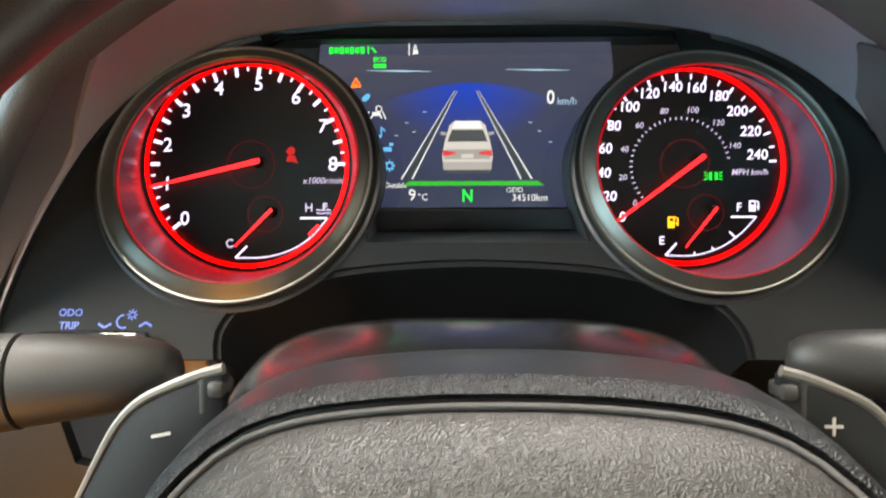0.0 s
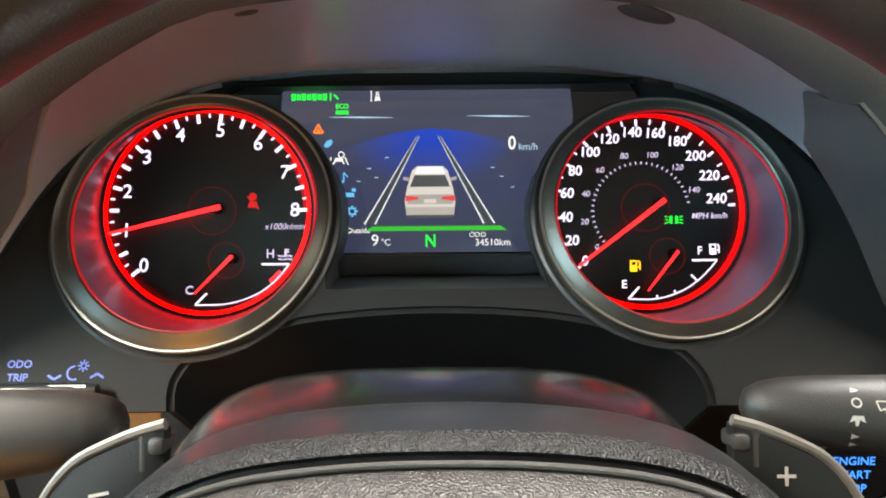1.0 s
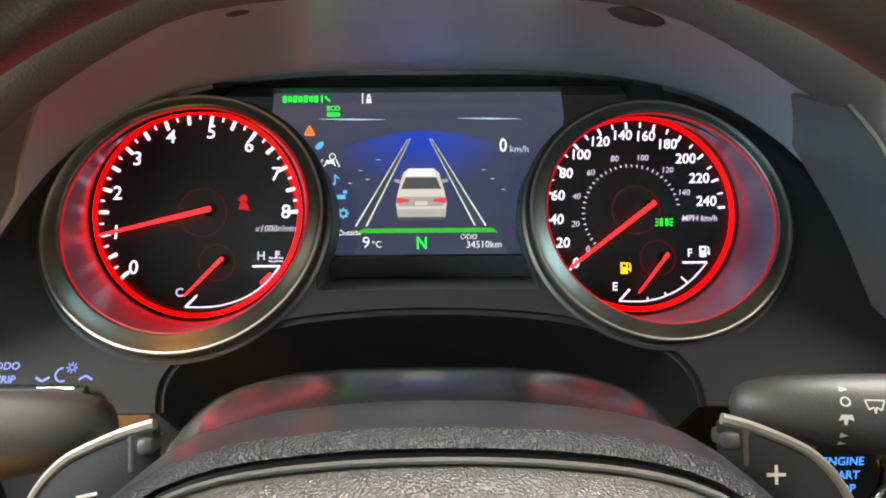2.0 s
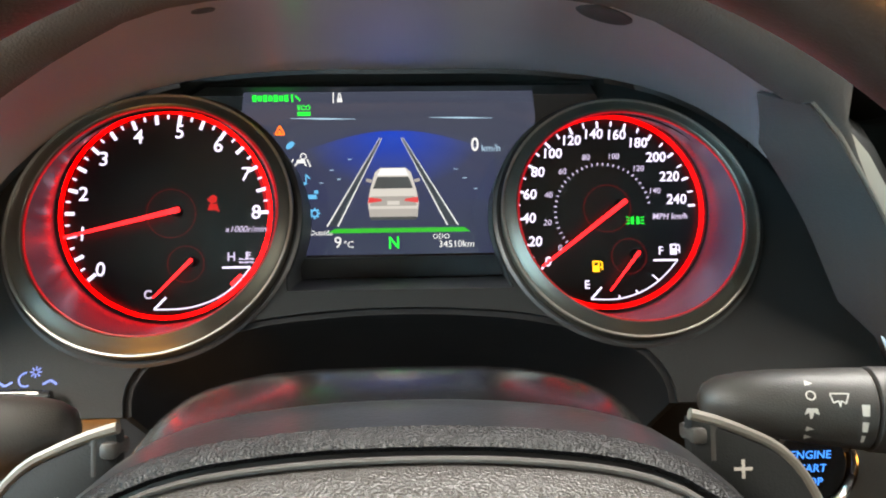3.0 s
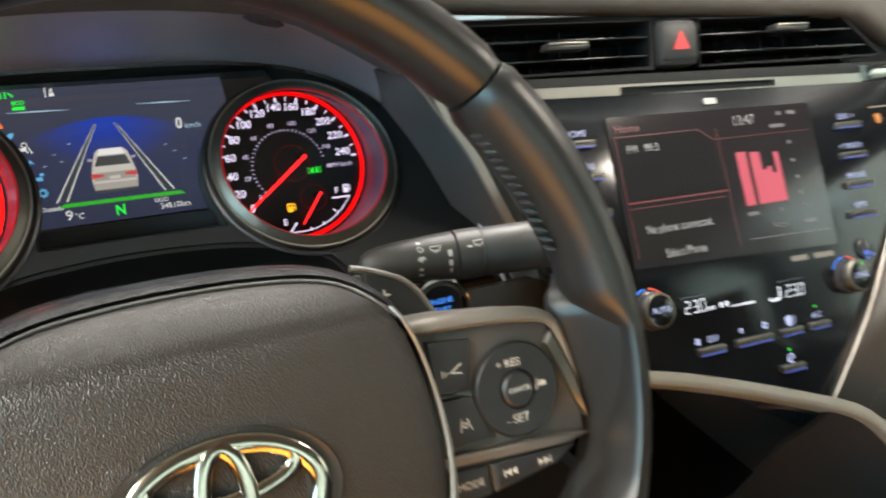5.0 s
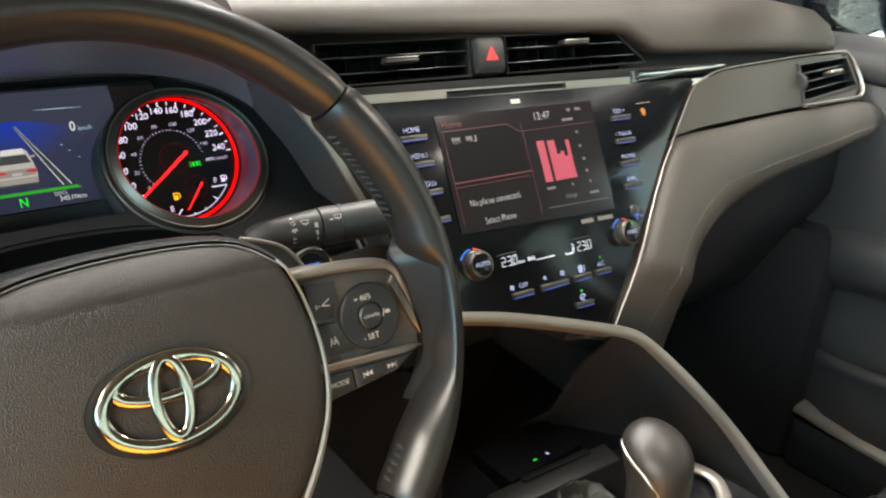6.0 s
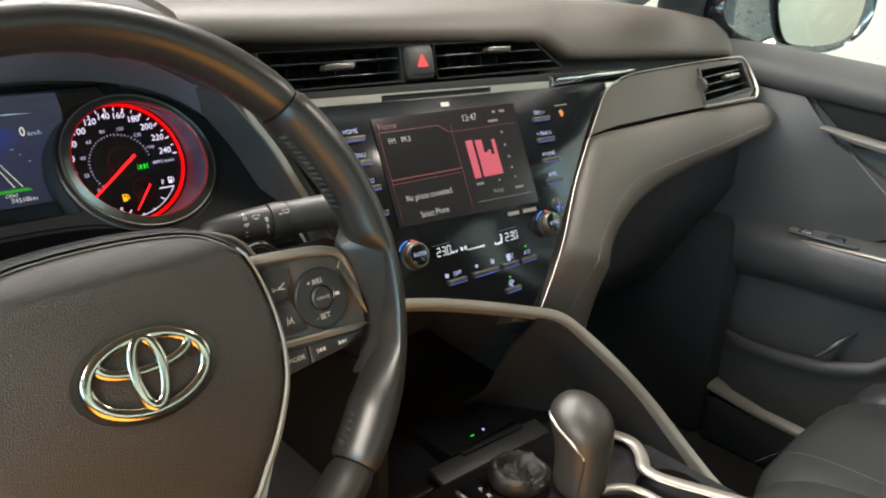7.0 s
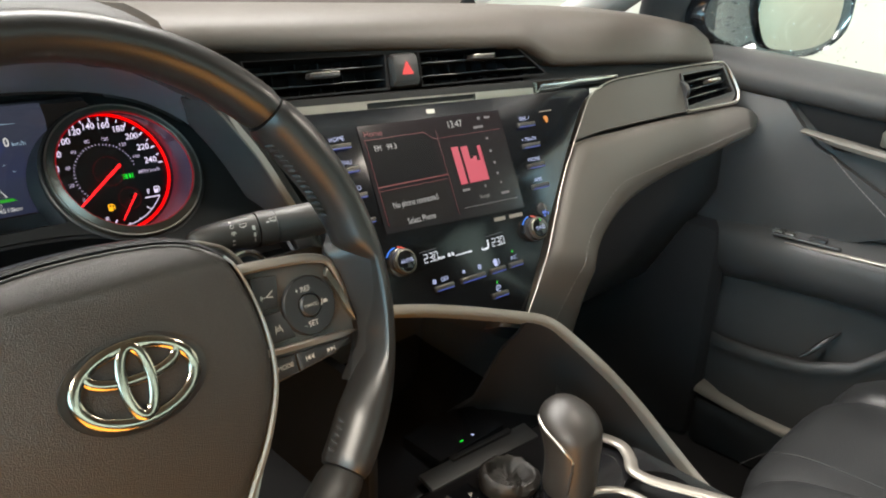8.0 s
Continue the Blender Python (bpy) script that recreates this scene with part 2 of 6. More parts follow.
def solid(name, bm, mat, label, category, group="", kind="", sharp=40):
    """A thing that is one mesh."""
    return tagged(part(name, bm, mat, sharp=sharp), label, category, group, kind)


def spl(points, n, closed=False):
    """n points, evenly spread, on a smooth line through the given ones."""
    p = [Vector(q) for q in points]
    m = len(p)
    out = []
    spans = m if closed else m - 1
    for i in range(spans):
        a, b, c, d = (p[(i + k) % m] if closed else p[min(max(i + k, 0), m - 1)] for k in (-1, 0, 1, 2))
        for s in range(12):
            t = s / 12
            out.append(0.5 * (2 * b + (c - a) * t + (2 * a - 5 * b + 4 * c - d) * t * t + (3 * b - a - 3 * c + d) * t ** 3))
    out.append(p[0].copy() if closed else p[-1].copy())
    steps = [0.0]
    for a, b in zip(out, out[1:]):
        steps.append(steps[-1] + (b - a).length)
    total = steps[-1]
    res, j = [], 0
    for k in range(n):
        want = total * k / (n if closed else n - 1)
        while j < len(steps) - 2 and steps[j + 1] < want:
            j += 1
        gap = steps[j + 1] - steps[j]
        res.append(out[j].lerp(out[j + 1], (want - steps[j]) / gap if gap > 1e-9 else 0))
    return res


def loft(rows, bm=None, ring=False, loop=False, cap=False):
    """A skin over rows of equally many points. ring: each row closes on itself; loop: the last row joins the first; cap: close the ends."""
    bm = bm or bmesh.new()
    grid = [[bm.verts.new(v) for v in row] for row in rows]
    n = len(grid[0])
    for i in range(len(grid) if loop else len(grid) - 1):
        a, b = grid[i], grid[(i + 1) % len(grid)]
        for j in range(n if ring else n - 1):
            k = (j + 1) % n
            try:
                bm.faces.new((a[j], a[k], b[k], b[j]))
            except ValueError:
                pass
    if cap:
        for row in (grid[0], grid[-1]):
            bm.faces.new(row)
    return bm


def thick(bm, depth):
    """Gives a skin a thickness, away from its front."""
    bmesh.ops.recalc_face_normals(bm, faces=bm.faces)
    bmesh.ops.solidify(bm, geom=list(bm.faces), thickness=depth)
    return bm


def tube(path, radius, bm=None, closed=False, sides=8, flat=1.0, up=None):
    """A round or flattened bar along a path. radius: one number or one for each point."""
    path = [Vector(p) for p in path]
    n = len(path)
    radius = radius if isinstance(radius, (list, tuple)) else [radius] * n
    rows, ref = [], Vector(up) if up else None
    for i, p in enumerate(path):
        a = path[(i - 1) % n] if closed or i else path[0]
        b = path[(i + 1) % n] if closed or i < n - 1 else path[-1]
        t = (b - a).normalized()
        r = ref if ref is not None else Vector((0, 0, 1))
        s = t.cross(r)
        if s.length < 1e-4:
            s = t.cross(Vector((0, 1, 0)))
        s.normalize()
        w = s.cross(t)
        if not up:
            ref = w
        rows.append([p + radius[i] * (math.cos(x) * s + flat * math.sin(x) * w) for x in (2 * math.pi * k / sides for k in range(sides))])
    return loft(rows, bm, ring=True, loop=closed, cap=not closed)


def lathe(profile, m, seg=48, bm=None, cap=True, squash=1.0):
    """A turned body: profile of (radius, height) along the pose's z."""
    rows = [[m @ Vector((r * math.cos(a), r * squash * math.sin(a), h)) for a in (2 * math.pi * k / seg for k in range(seg))] for r, h in profile]
    return loft(rows, bm, ring=True, cap=cap)


def ellipse(a, b, n=48, cx=0.0, cy=0.0):
    return [(cx + a * math.cos(2 * math.pi * k / n), cy + b * math.sin(2 * math.pi * k / n)) for k in range(n)]


def plate(outline, m, depth, z=0.0, bevel=0.0, bm=None, seg=2):
    """A plate of a face's outline, its front at height z with a rounded edge, depth thick."""
    bm = bm or bmesh.new()
    cx = sum(p[0] for p in outline) / len(outline)
    cy = sum(p[1] for p in outline) / len(outline)
    w = max(1e-6, min(max(p[0] for p in outline) - min(p[0] for p in outline), max(p[1] for p in outline) - min(p[1] for p in outline)))
    rows = [[m @ Vector((x, y, z - depth)) for x, y in outline]]
    steps = [(0.0, 0.0)] if not bevel else [(1 - math.cos(a), 1 - math.sin(a)) for a in (math.pi / 2 * k / seg for k in range(seg + 1))]
    for inset, drop in steps:
        f = 1 - 2 * bevel * inset / w
        rows.append([m @ Vector((cx + (x - cx) * f, cy + (y - cy) * f, z - bevel * drop)) for x, y in outline])
    return loft(rows, bm, ring=True, cap=True)


def pierced(outline, holes, m, depth, z=0.0):
    """A plate with holes through it."""
    bm = bmesh.new()
    edges = []
    for loop in (outline, *holes):
        vs = [bm.verts.new((x, y, 0)) for x, y in loop]
        edges += [bm.edges.new((a, b)) for a, b in zip(vs, vs[1:] + vs[:1])]
    bmesh.ops.triangle_fill(bm, use_beauty=True, edges=edges)
    ext = bmesh.ops.extrude_face_region(bm, geom=list(bm.faces))
    bmesh.ops.translate(bm, verts=[v for v in ext["geom"] if isinstance(v, bmesh.types.BMVert)], vec=(0, 0, -depth))
    bmesh.ops.transform(bm, matrix=m @ Matrix.Translation((0, 0, z)), verts=bm.verts)
    return bm


def box(size, m, bevel=0.0, bm=None, seg=2):
    """A block with rounded edges, its middle at the pose."""
    own = bmesh.new()
    bmesh.ops.create_cube(own, size=1)
    bmesh.ops.scale(own, vec=size, verts=own.verts)
    if bevel:
        bmesh.ops.bevel(own, geom=list(own.edges), offset=bevel, segments=seg, affect="EDGES", profile=0.5)
    bmesh.ops.transform(own, matrix=m, verts=own.verts)
    if bm is None:
        return own
    me = bpy.data.meshes.new("tmp")
    own.to_mesh(me)
    own.free()
    bm.from_mesh(me)
    bpy.data.meshes.remove(me)
    return bm


def text(words, size, m, bm=None, bold=0.0, slant=0.0, wide=1.0, align="CENTER", lift=0.0003):
    """Raised letters on a face, centred on the pose."""
    cu = bpy.data.curves.new("words", "FONT")
    cu.body, cu.size, cu.offset, cu.shear, cu.align_x, cu.align_y = words, size, bold * size, slant, align, "CENTER"
    cu.resolution_u = 3
    ob = bpy.data.objects.new("words", cu)
    me = bpy.data.meshes.new_from_object(ob)
    own = bmesh.new()
    own.from_mesh(me)
    bpy.data.objects.remove(ob)
    bpy.data.curves.remove(cu)
    bpy.data.meshes.remove(me)
    bmesh.ops.transform(own, matrix=m @ Matrix.Translation((0, 0, lift)) @ Matrix.Diagonal((wide, 1, 1, 1)), verts=own.verts)
    if bm is None:
        return own
    me = bpy.data.meshes.new("tmp")
    own.to_mesh(me)
    own.free()
    bm.from_mesh(me)
    bpy.data.meshes.remove(me)
    return bm


def at(m, x, y, z=0.0, turn=0.0):
    return m @ Matrix.Translation((x, y, z)) @ Matrix.Rotation(radians(turn), 4, "Z")


def bar(m, p, q, width, z=0.0004, bm=None, width2=None):
    """A thin printed stroke on a face from p to q."""
    bm = bm or bmesh.new()
    a, b = Vector(p), Vector(q)
    s = Vector((-(b - a).y, (b - a).x)).normalized()
    w2 = width if width2 is None else width2
    pts = [a + s * width / 2, a - s * width / 2, b - s * w2 / 2, b + s * w2 / 2]
    bm.faces.new([bm.verts.new(m @ Vector((x.x, x.y, z))) for x in pts])
    return bm


def poly(m, pts, z=0.0004, bm=None):
    bm = bm or bmesh.new()
    bm.faces.new([bm.verts.new(m @ Vector((x, y, z))) for x, y in pts])
    return bm


def ringbar(m, cx, cy, r, width, a0=0, a1=360, z=0.0004, bm=None, n=40):
    """A printed arc."""
    bm = bm or bmesh.new()
    rows = []
    for k in range(n + 1):
        a = radians(a0 + (a1 - a0) * k / n)
        rows.append([m @ Vector((cx + rr * math.cos(a), cy + rr * math.sin(a), z)) for rr in (r - width / 2, r + width / 2)])
    return loft(rows, bm)


def mirror(points):
    return [(-p[0], *p[1:]) for p in points]


# ---- the garage and the shell of the cabin ----
CX = 0.40                       # the middle of the car
WH = face((0.004, 0.060, 0.949), 22.5)      # steering wheel
BZ = face((0.0, 0.301, 0.979), 40)          # front of the instrument panel
DT = face((-0.122, 0.357, 0.965), 23)       # rev counter's dial
DS = face((0.122, 0.360, 0.965), 23)        # speedometer's dial
DP = face((0.0, 0.357, 0.945), 17)          # display between them
ST = face((0.419, 0.179, 0.903), 27.5, -4)  # centre stack
VP = face((0.39, 0.264, 1.045), 15, -5)     # centre vents
PP = face((0.587, 0.200, 0.955), 27)        # passenger panel


def slab(name, lo, hi, mat, label, category, kind="structure"):
    lo, hi = Vector(lo), Vector(hi)
    return solid(name, box(hi - lo, Matrix.Translation((lo + hi) / 2)), mat, label, category, kind=kind)


slab("ground", (-60, -60, -0.1), (60, 60, 0.0), CONCRETE, "grey worn concrete garage floor", "floor")
slab("wall_north", (-4.5, 5.5, 0.0), (5.0, 5.7, 3.2), PALEWALL, "pale blue-grey garage wall ahead of the car", "wall")
slab("wall_south", (-4.5, -5.7, 0.0), (5.0, -5.5, 3.2), WALL, "cream painted garage wall behind the car", "wall")
slab("wall_east", (3.4, -5.5, 0.0), (3.6, 5.5, 3.2), WALL, "cream painted garage wall beside the car", "wall")
slab("wall_west", (-3.6, 1.8, 0.0), (-3.4, 5.5, 3.2), WALL, "cream painted garage wall beside the open side", "wall")
slab("ceiling", (-4.5, -5.5, 3.2), (5.0, 5.5, 3.3), WALL, "cream painted garage ceiling", "ceiling")
slab("cabin_floor", (-0.42, -1.6, 0.27), (1.22, 0.95, 0.30), CARPET, "black carpeted floor of the car cabin", "floor")
slab("bulkhead", (-0.42, 0.92, 0.30), (1.22, 0.95, 1.02), DARK, "black firewall behind the dashboard", "wall")
slab("cabin_rear", (-0.42, -1.62, 0.30), (1.22, -1.58, 1.02), DOORTRIM, "plain dark trim closing the cabin", "wall")
# unseen slab closes the driver's side to keep low light out of the footwell
slab("cabin_side", (-0.42, -1.6, 0.30), (-0.36, 0.36, 0.96), DOORTRIM, "unseen dark slab as the driver's door, blocking low light", "door")
slab("cabin_corner", (-0.42, 0.36, 0.42), (-0.36, 0.92, 0.99), DOORTRIM, "plain dark trim before the driver's door", "wall")

# roof with a soft lining
roof = []
for k in range(9):
    v = k / 8
    y = 0.02 - 1.5 * v
    roof.append([(CX + u * 0.70, y, 1.46 - 0.06 * u * u - 0.06 * (2 * v - 1) ** 2) for u in (-1, -0.6, -0.2, 0.2, 0.6, 1)])
solid("roof_lining", thick(loft(roof), 0.03), ROOFCLOTH, "pale cloth lining under the car roof", "ceiling", kind="structure")

rail = spl([(1.120, 0.400, 1.00), (1.113, 0.392, 1.075), (1.107, 0.385, 1.125), (1.100, 0.345, 1.175), (1.092, 0.12, 1.230), (1.080, -0.10, 1.268), (1.070, -0.334, 1.325), (1.065, -0.63, 1.393), (1.05, -1.45, 1.37)], 30)
solid("roof_rail_east", tube(rail, 0.044, sides=12, flat=0.9), LINER, "dark trimmed pillar and rail framing the passenger window", "roof rail", kind="structure")
post = spl([(1.075, -0.78, 1.37), (1.12, -0.74, 1.15), (1.13, -0.72, 0.95)], 10)
solid("pillar_side", tube(post, 0.055, sides=12, flat=0.7), LINER, "dark trimmed pillar behind the passenger door", "pillar", kind="structure")

# the bonnet seen over the dashboard
hood_rows = []
for k in range(8):
    v = k / 7
    hood_rows.append([(CX + u * (0.80 - 0.08 * v), 1.02 + 0.95 * v, 0.90 - 0.10 * v * v - 0.07 * u * u) for u in (-1, -0.7, -0.35, 0, 0.35, 0.7, 1)])
solid("bonnet", thick(loft(hood_rows), 0.02), CARPAINT, "dark painted car bonnet beyond the windscreen", "bonnet", kind="structure")

# windscreen and side window
ws = [[(CX + u * (0.70 - 0.14 * v), 0.95 - 0.93 * v - 0.10 * u * u, 1.06 + 0.36 * v) for u in (-1, -0.5, 0, 0.5, 1)] for v in (0, 0.33, 0.66, 1)]
o = solid("window_1", loft(ws), PANE, "clear windscreen glass over the dashboard", "windscreen", kind="structure")
o.visible_shadow = False
side = [[(1.150 - 0.09 * v, y - 0.12 * v * (1 if y > 0 else 0), 0.99 + 0.40 * v) for y in (0.46, 0.2, -0.2, -0.75)] for v in (0, 0.5, 1)]
o = solid("window_2", loft(side), PANE, "rain-spotted clear glass of the passenger window", "window", kind="structure")
o.visible_shadow = False


def pillar(name, foot, head, a, b):
    path = spl([foot, Vector(foot).lerp(Vector(head), 0.5) + Vector((0.012 if foot[0] > CX else -0.012, 0, 0.012)), head], 10)
    return solid(name, tube(path, [a + (b - a) * k / 9 for k in range(10)], sides=14, flat=0.62), DARK, "dark trimmed front roof pillar of the car", "pillar", kind="structure")


trim_path = spl([(1.075, 0.62, 1.025), (1.040, 0.51, 1.072), (1.012, 0.43, 1.112), (0.985, 0.34, 1.160), (0.935, 0.10, 1.300), (0.905, -0.02, 1.400)], 24)
solid("pillar_east", tube(trim_path, [0.050 - 0.012 * k / 23 for k in range(24)], sides=16, flat=0.7), PALECLOTH, "pale grey moulded trim of the front roof pillar", "pillar", kind="structure")
pillar("pillar_west", (-0.335, 0.475, 1.00), (-0.185, -0.02, 1.43), 0.048, 0.040)

# ---- dashboard ----
dash = thing("dashboard", (CX, 0.4, 0.6), "black soft dashboard with silver trim lines across the cabin", "dashboard")

# upper pad: front roll over the vents, crown, then forward to the windscreen
pad = []
for k in range(41):
    x = 0.15 + 0.930 * k / 40
    far = max(0.0, (x - 0.70) / 0.38)
    drop = 0.026 * max(0.0, (x - 0.62) / 0.45) ** 2
    fall = min(1.0, max(0.0, (x - 0.550) / 0.08))
    y0 = 0.285 - 0.095 * (x - 0.21) + 0.02 * far + 0.05 * max(0.0, (x - 0.96) / 0.12) ** 2 + 0.008 * fall
    lip = 1.070 - 0.030 * (x - 0.21) - 0.35 * drop - 0.024 * fall * fall * (3 - 2 * fall)
    top = 1.106 - 0.010 * (x - 0.2) - drop * 1.2
    prof = [(y0 + 0.050, lip - 0.004), (y0 + 0.012, lip - 0.003), (y0, lip), (y0 - 0.004, lip + 0.006), (y0 - 0.001, lip + 0.015), (y0 + 0.010, (lip + top) / 2 + 0.006), (y0 + 0.035, top - 0.006), (y0 + 0.075, top), (y0 + 0.16, top - 0.002), (0.66, top - 0.012), (0.93, top - 0.035)]
    pad.append([(x, y, z) for y, z in prof])
part("top_pad", thick(loft(pad), 0.012), PAD, dash, "padded dashboard top", sharp=60)
padl = []
for k in range(6):
    x = -0.36 + 0.16 * k / 5
    padl.append([(x, y, z) for y, z in ((0.34, 1.00), (0.27, 1.02), (0.262, 1.05), (0.29, 1.085), (0.36, 1.10), (0.66, 1.09), (0.93, 1.06))])
part("top_pad", thick(loft(padl), 0.012), PAD, dash, sharp=60)

# instrument hood: lining from the instruments out to the lip, rounded lip, padded outside
half_back = [(0.0, 0.0800), (0.06, 0.0795), (0.11, 0.0730), (0.150, 0.0570), (0.182, 0.0265), (0.202, -0.013), (0.215, -0.055), (0.222, -0.100), (0.228, -0.14)]
half_lip = [(0.0, 0.228, 1.082), (0.045, 0.228, 1.0805), (0.084, 0.229, 1.075), (0.112, 0.230, 1.063), (0.135, 0.231, 1.050), (0.156, 0.233, 1.036), (0.175, 0.236, 1.014), (0.198, 0.241, 0.985), (0.220, 0.245, 0.950), (0.247, 0.247, 0.905), (0.275, 0.247, 0.855)]
NB = 49
back = [BZ @ Vector((p[0], p[1], 0)) for p in spl([(*p, 0) for p in mirror(half_back)[::-1] + half_back[1:]], NB)]
lip = spl(mirror(half_lip)[::-1] + half_lip[1:], NB)


def hood_row(f):
    """A line on the hood's inside. f: for each column, 0 at the instruments and 1 at the lip."""
    row = []
    for b, l, q in zip(back, lip, f):
        p = b.lerp(l, q)
        p.z += 0.010 * math.sin(math.pi * q) * (0.5 + 0.5 * max(0.0, 1 - abs(p.x) / 0.2))
        row.append(p)
    return row


# the lining tapers off down the sides, along a crease, beyond which a rough side cheek reaches the lip
crease = [min(1.0, max(0.02, (14.4 - abs(k - 24)) / 6.4)) ** 0.8 for k in range(NB)]
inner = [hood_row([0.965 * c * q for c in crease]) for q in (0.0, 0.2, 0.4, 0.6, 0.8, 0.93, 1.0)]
part("hood_lining", thick(loft(inner), -0.003), HOODGLOW, dash, "smooth hood lining, its colour lifted with the dials' purple glow", sharp=60)
cheek = []
for q in (0.0, 0.05, 0.3, 0.6, 0.85, 1.0):
    row = hood_row([0.985 * (c + (1 - c) * q) for c in crease])
    sunk = 0.0025 * (1 if q < 0.9 else 0.3)
    cheek.append([p + Vector((math.copysign(sunk, p.x), 0.0, sunk)) for p in row])
for name, cols in (("hood_cheek", slice(0, 18)), ("hood_cheek", slice(31, NB))):
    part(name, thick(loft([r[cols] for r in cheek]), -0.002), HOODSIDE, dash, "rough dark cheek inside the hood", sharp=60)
outer = []
for dr, dy, dz in ((-0.0045, 0.010, 0.0), (-0.0035, 0.003, 0.0), (0.0005, -0.003, 0.0005), (0.003, -0.006, 0.001), (0.009, -0.009, 0.003), (0.017, -0.006, 0.006), (0.026, 0.010, 0.008), (0.034, 0.045, 0.006), (0.040, 0.12, 0.000), (0.05, 0.30, -0.010)):
    row = []
    for k, l in enumerate(lip):
        end = min(1.0, max(0.04, (38 - k) / 5.0))
        d = Vector((l.x, 0, max(0.0, l.z - 0.93))).normalized()
        side_out = 1.0 if l.z > 1.03 else 0.45
        if l.x > 0.15:
            side_out *= max(0.12, min(1.0, (l.z - 1.002) / 0.034))
        row.append((l.x + d.x * dr * side_out * end, l.y + dy * (1 if dy > 0 else side_out * end), l.z + (d.z * dr * max(side_out, 0.3) + dz * d.z) * end))
    outer.append(row)
part("instrument_hood", thick(loft([r[:39] for r in outer]), 0.003), HOODOUT, dash, "padded hood over the instruments", sharp=60)
# small oval sensor cover in the hood's ceiling
for spot, down, big in (((0.0825, 0.270, 1.0705), (-0.25, -0.18, -0.95), 1.0), ((-0.074, 0.272, 1.0728), (0.15, -0.15, -0.98), 0.45)):
    m = Matrix.Translation(spot) @ Vector(down).to_track_quat("Z", "Y").to_matrix().to_4x4()
    part("sensor_cover", lathe([(0.0105 * big, -0.004), (0.0105 * big, 0.0016), (0.0095 * big, 0.0024)], m, 32, squash=1.25), HOUSING, dash, "oval black sensor cover")
# satin edge beside the hood: a soft inner face, a bright crest and a flat band, then the dark panel towards the stack
brim = spl([lip[k] for k in range(34, NB)] + [(0.300, 0.246, 0.805)], 30)


def beside(*steps):
    """Rows along the edge, each so far to the right of it and forward."""
    return [[p + Vector((dx * min(1.0, 0.25 + k / 4), dy, dz * min(1.0, k / 6))) for k, p in enumerate(brim)] for dx, dy, dz in steps]


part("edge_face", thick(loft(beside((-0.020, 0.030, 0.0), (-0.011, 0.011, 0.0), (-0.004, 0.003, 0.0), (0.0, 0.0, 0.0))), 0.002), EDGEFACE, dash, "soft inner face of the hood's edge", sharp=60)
part("edge_crest", tube([p + Vector((0, -0.0006, 0)) for p in brim], 0.0009, sides=6), BAND, dash, "bright crest line")
part("edge_trim", thick(loft(beside((0.0004, 0.0006, 0.0), (0.0040, 0.0010, 0.0), (0.0085, 0.0022, 0.0), (0.0092, 0.0060, 0.0))), 0.002), EDGETRIM, dash, "satin edge trim")
part("side_panel", thick(loft(beside((0.0092, 0.0065, 0.0), (0.020, 0.018, 0.0), (0.045, 0.070, 0.0))), 0.004), FACEPLATE, dash, "black panel between hood and centre stack")

# driver's lower panel, with the opening for the column
low = [(-0.40, -0.36), (-0.02, -0.36), (-0.02, -0.21), (0.282, -0.185), (0.275, -0.10), (0.235, -0.085), (0.150, -0.085), (0.120, -0.095), (0.112, -0.20), (-0.112, -0.20), (-0.120, -0.125), (-0.172, -0.112), (-0.178, -0.086), (-0.235, -0.085), (-0.40, -0.05)]
part("lower_panel", pierced(low, [ellipse(0.0205, 0.0205, 40, 0.1665, -0.0935)], face((0, 0.236, 0.985), 12), 0.006), BIN, dash, "black lower panel under the instruments")

# passenger panel: leatherette field, silver line, soft swoop under the groove
field = [(0.046, 0.029), (0.062, 0.042), (0.088, 0.053), (0.131, 0.0615), (0.224, 0.0645), (0.337, 0.0665), (0.428, 0.0655), (0.452, 0.048), (0.458, 0.015), (0.435, 0.002), (0.333, 0.003), (0.175, 0.003), (0.069, 0.002), (0.018, -0.002)]
vent_cut = [(0.306, 0.056), (0.436, 0.058), (0.443, 0.018), (0.296, 0.010)]
part("passenger_panel", pierced(field, [vent_cut], PP, 0.010), PANEL, dash, "leatherette covered panel before the passenger")
line = [(-0.152, -0.169), (-0.096, -0.118), (-0.038, -0.050), (0.004, -0.009), (0.045, 0.029), (0.064, 0.045), (0.088, 0.055), (0.131, 0.0635), (0.224, 0.0665), (0.337, 0.0685), (0.428, 0.0675), (0.447, 0.060), (0.456, 0.042), (0.461, 0.016), (0.452, 0.004), (0.435, 0.000), (0.380, 0.0005), (0.290, 0.002)]
part("silver_line", tube([PP @ Vector((x, y, 0.003)) for x, y in [tuple(p)[:2] for p in spl([(*p, 0) for p in line], 90)]], [0.0008 + 0.0019 * min(1.0, max(0.0, (k - 58) / 12)) for k in range(90)], sides=8), SILVER, dash, "thin silver line round the panel")
up_c = [(-0.158, -0.178), (-0.150, -0.171), (-0.094, -0.120), (-0.036, -0.053), (0.004, -0.013), (0.030, -0.004), (0.100, -0.003), (0.200, -0.002), (0.320, -0.003), (0.440, -0.006), (0.476, -0.016)]
lo_c = [(-0.043, -0.226), (-0.038, -0.201), (-0.0290, -0.171), (-0.010, -0.140), (0.023, -0.1165), (0.085, -0.094), (0.194, -0.077), (0.312, -0.069), (0.410, -0.060), (0.466, -0.056), (0.484, -0.042)]


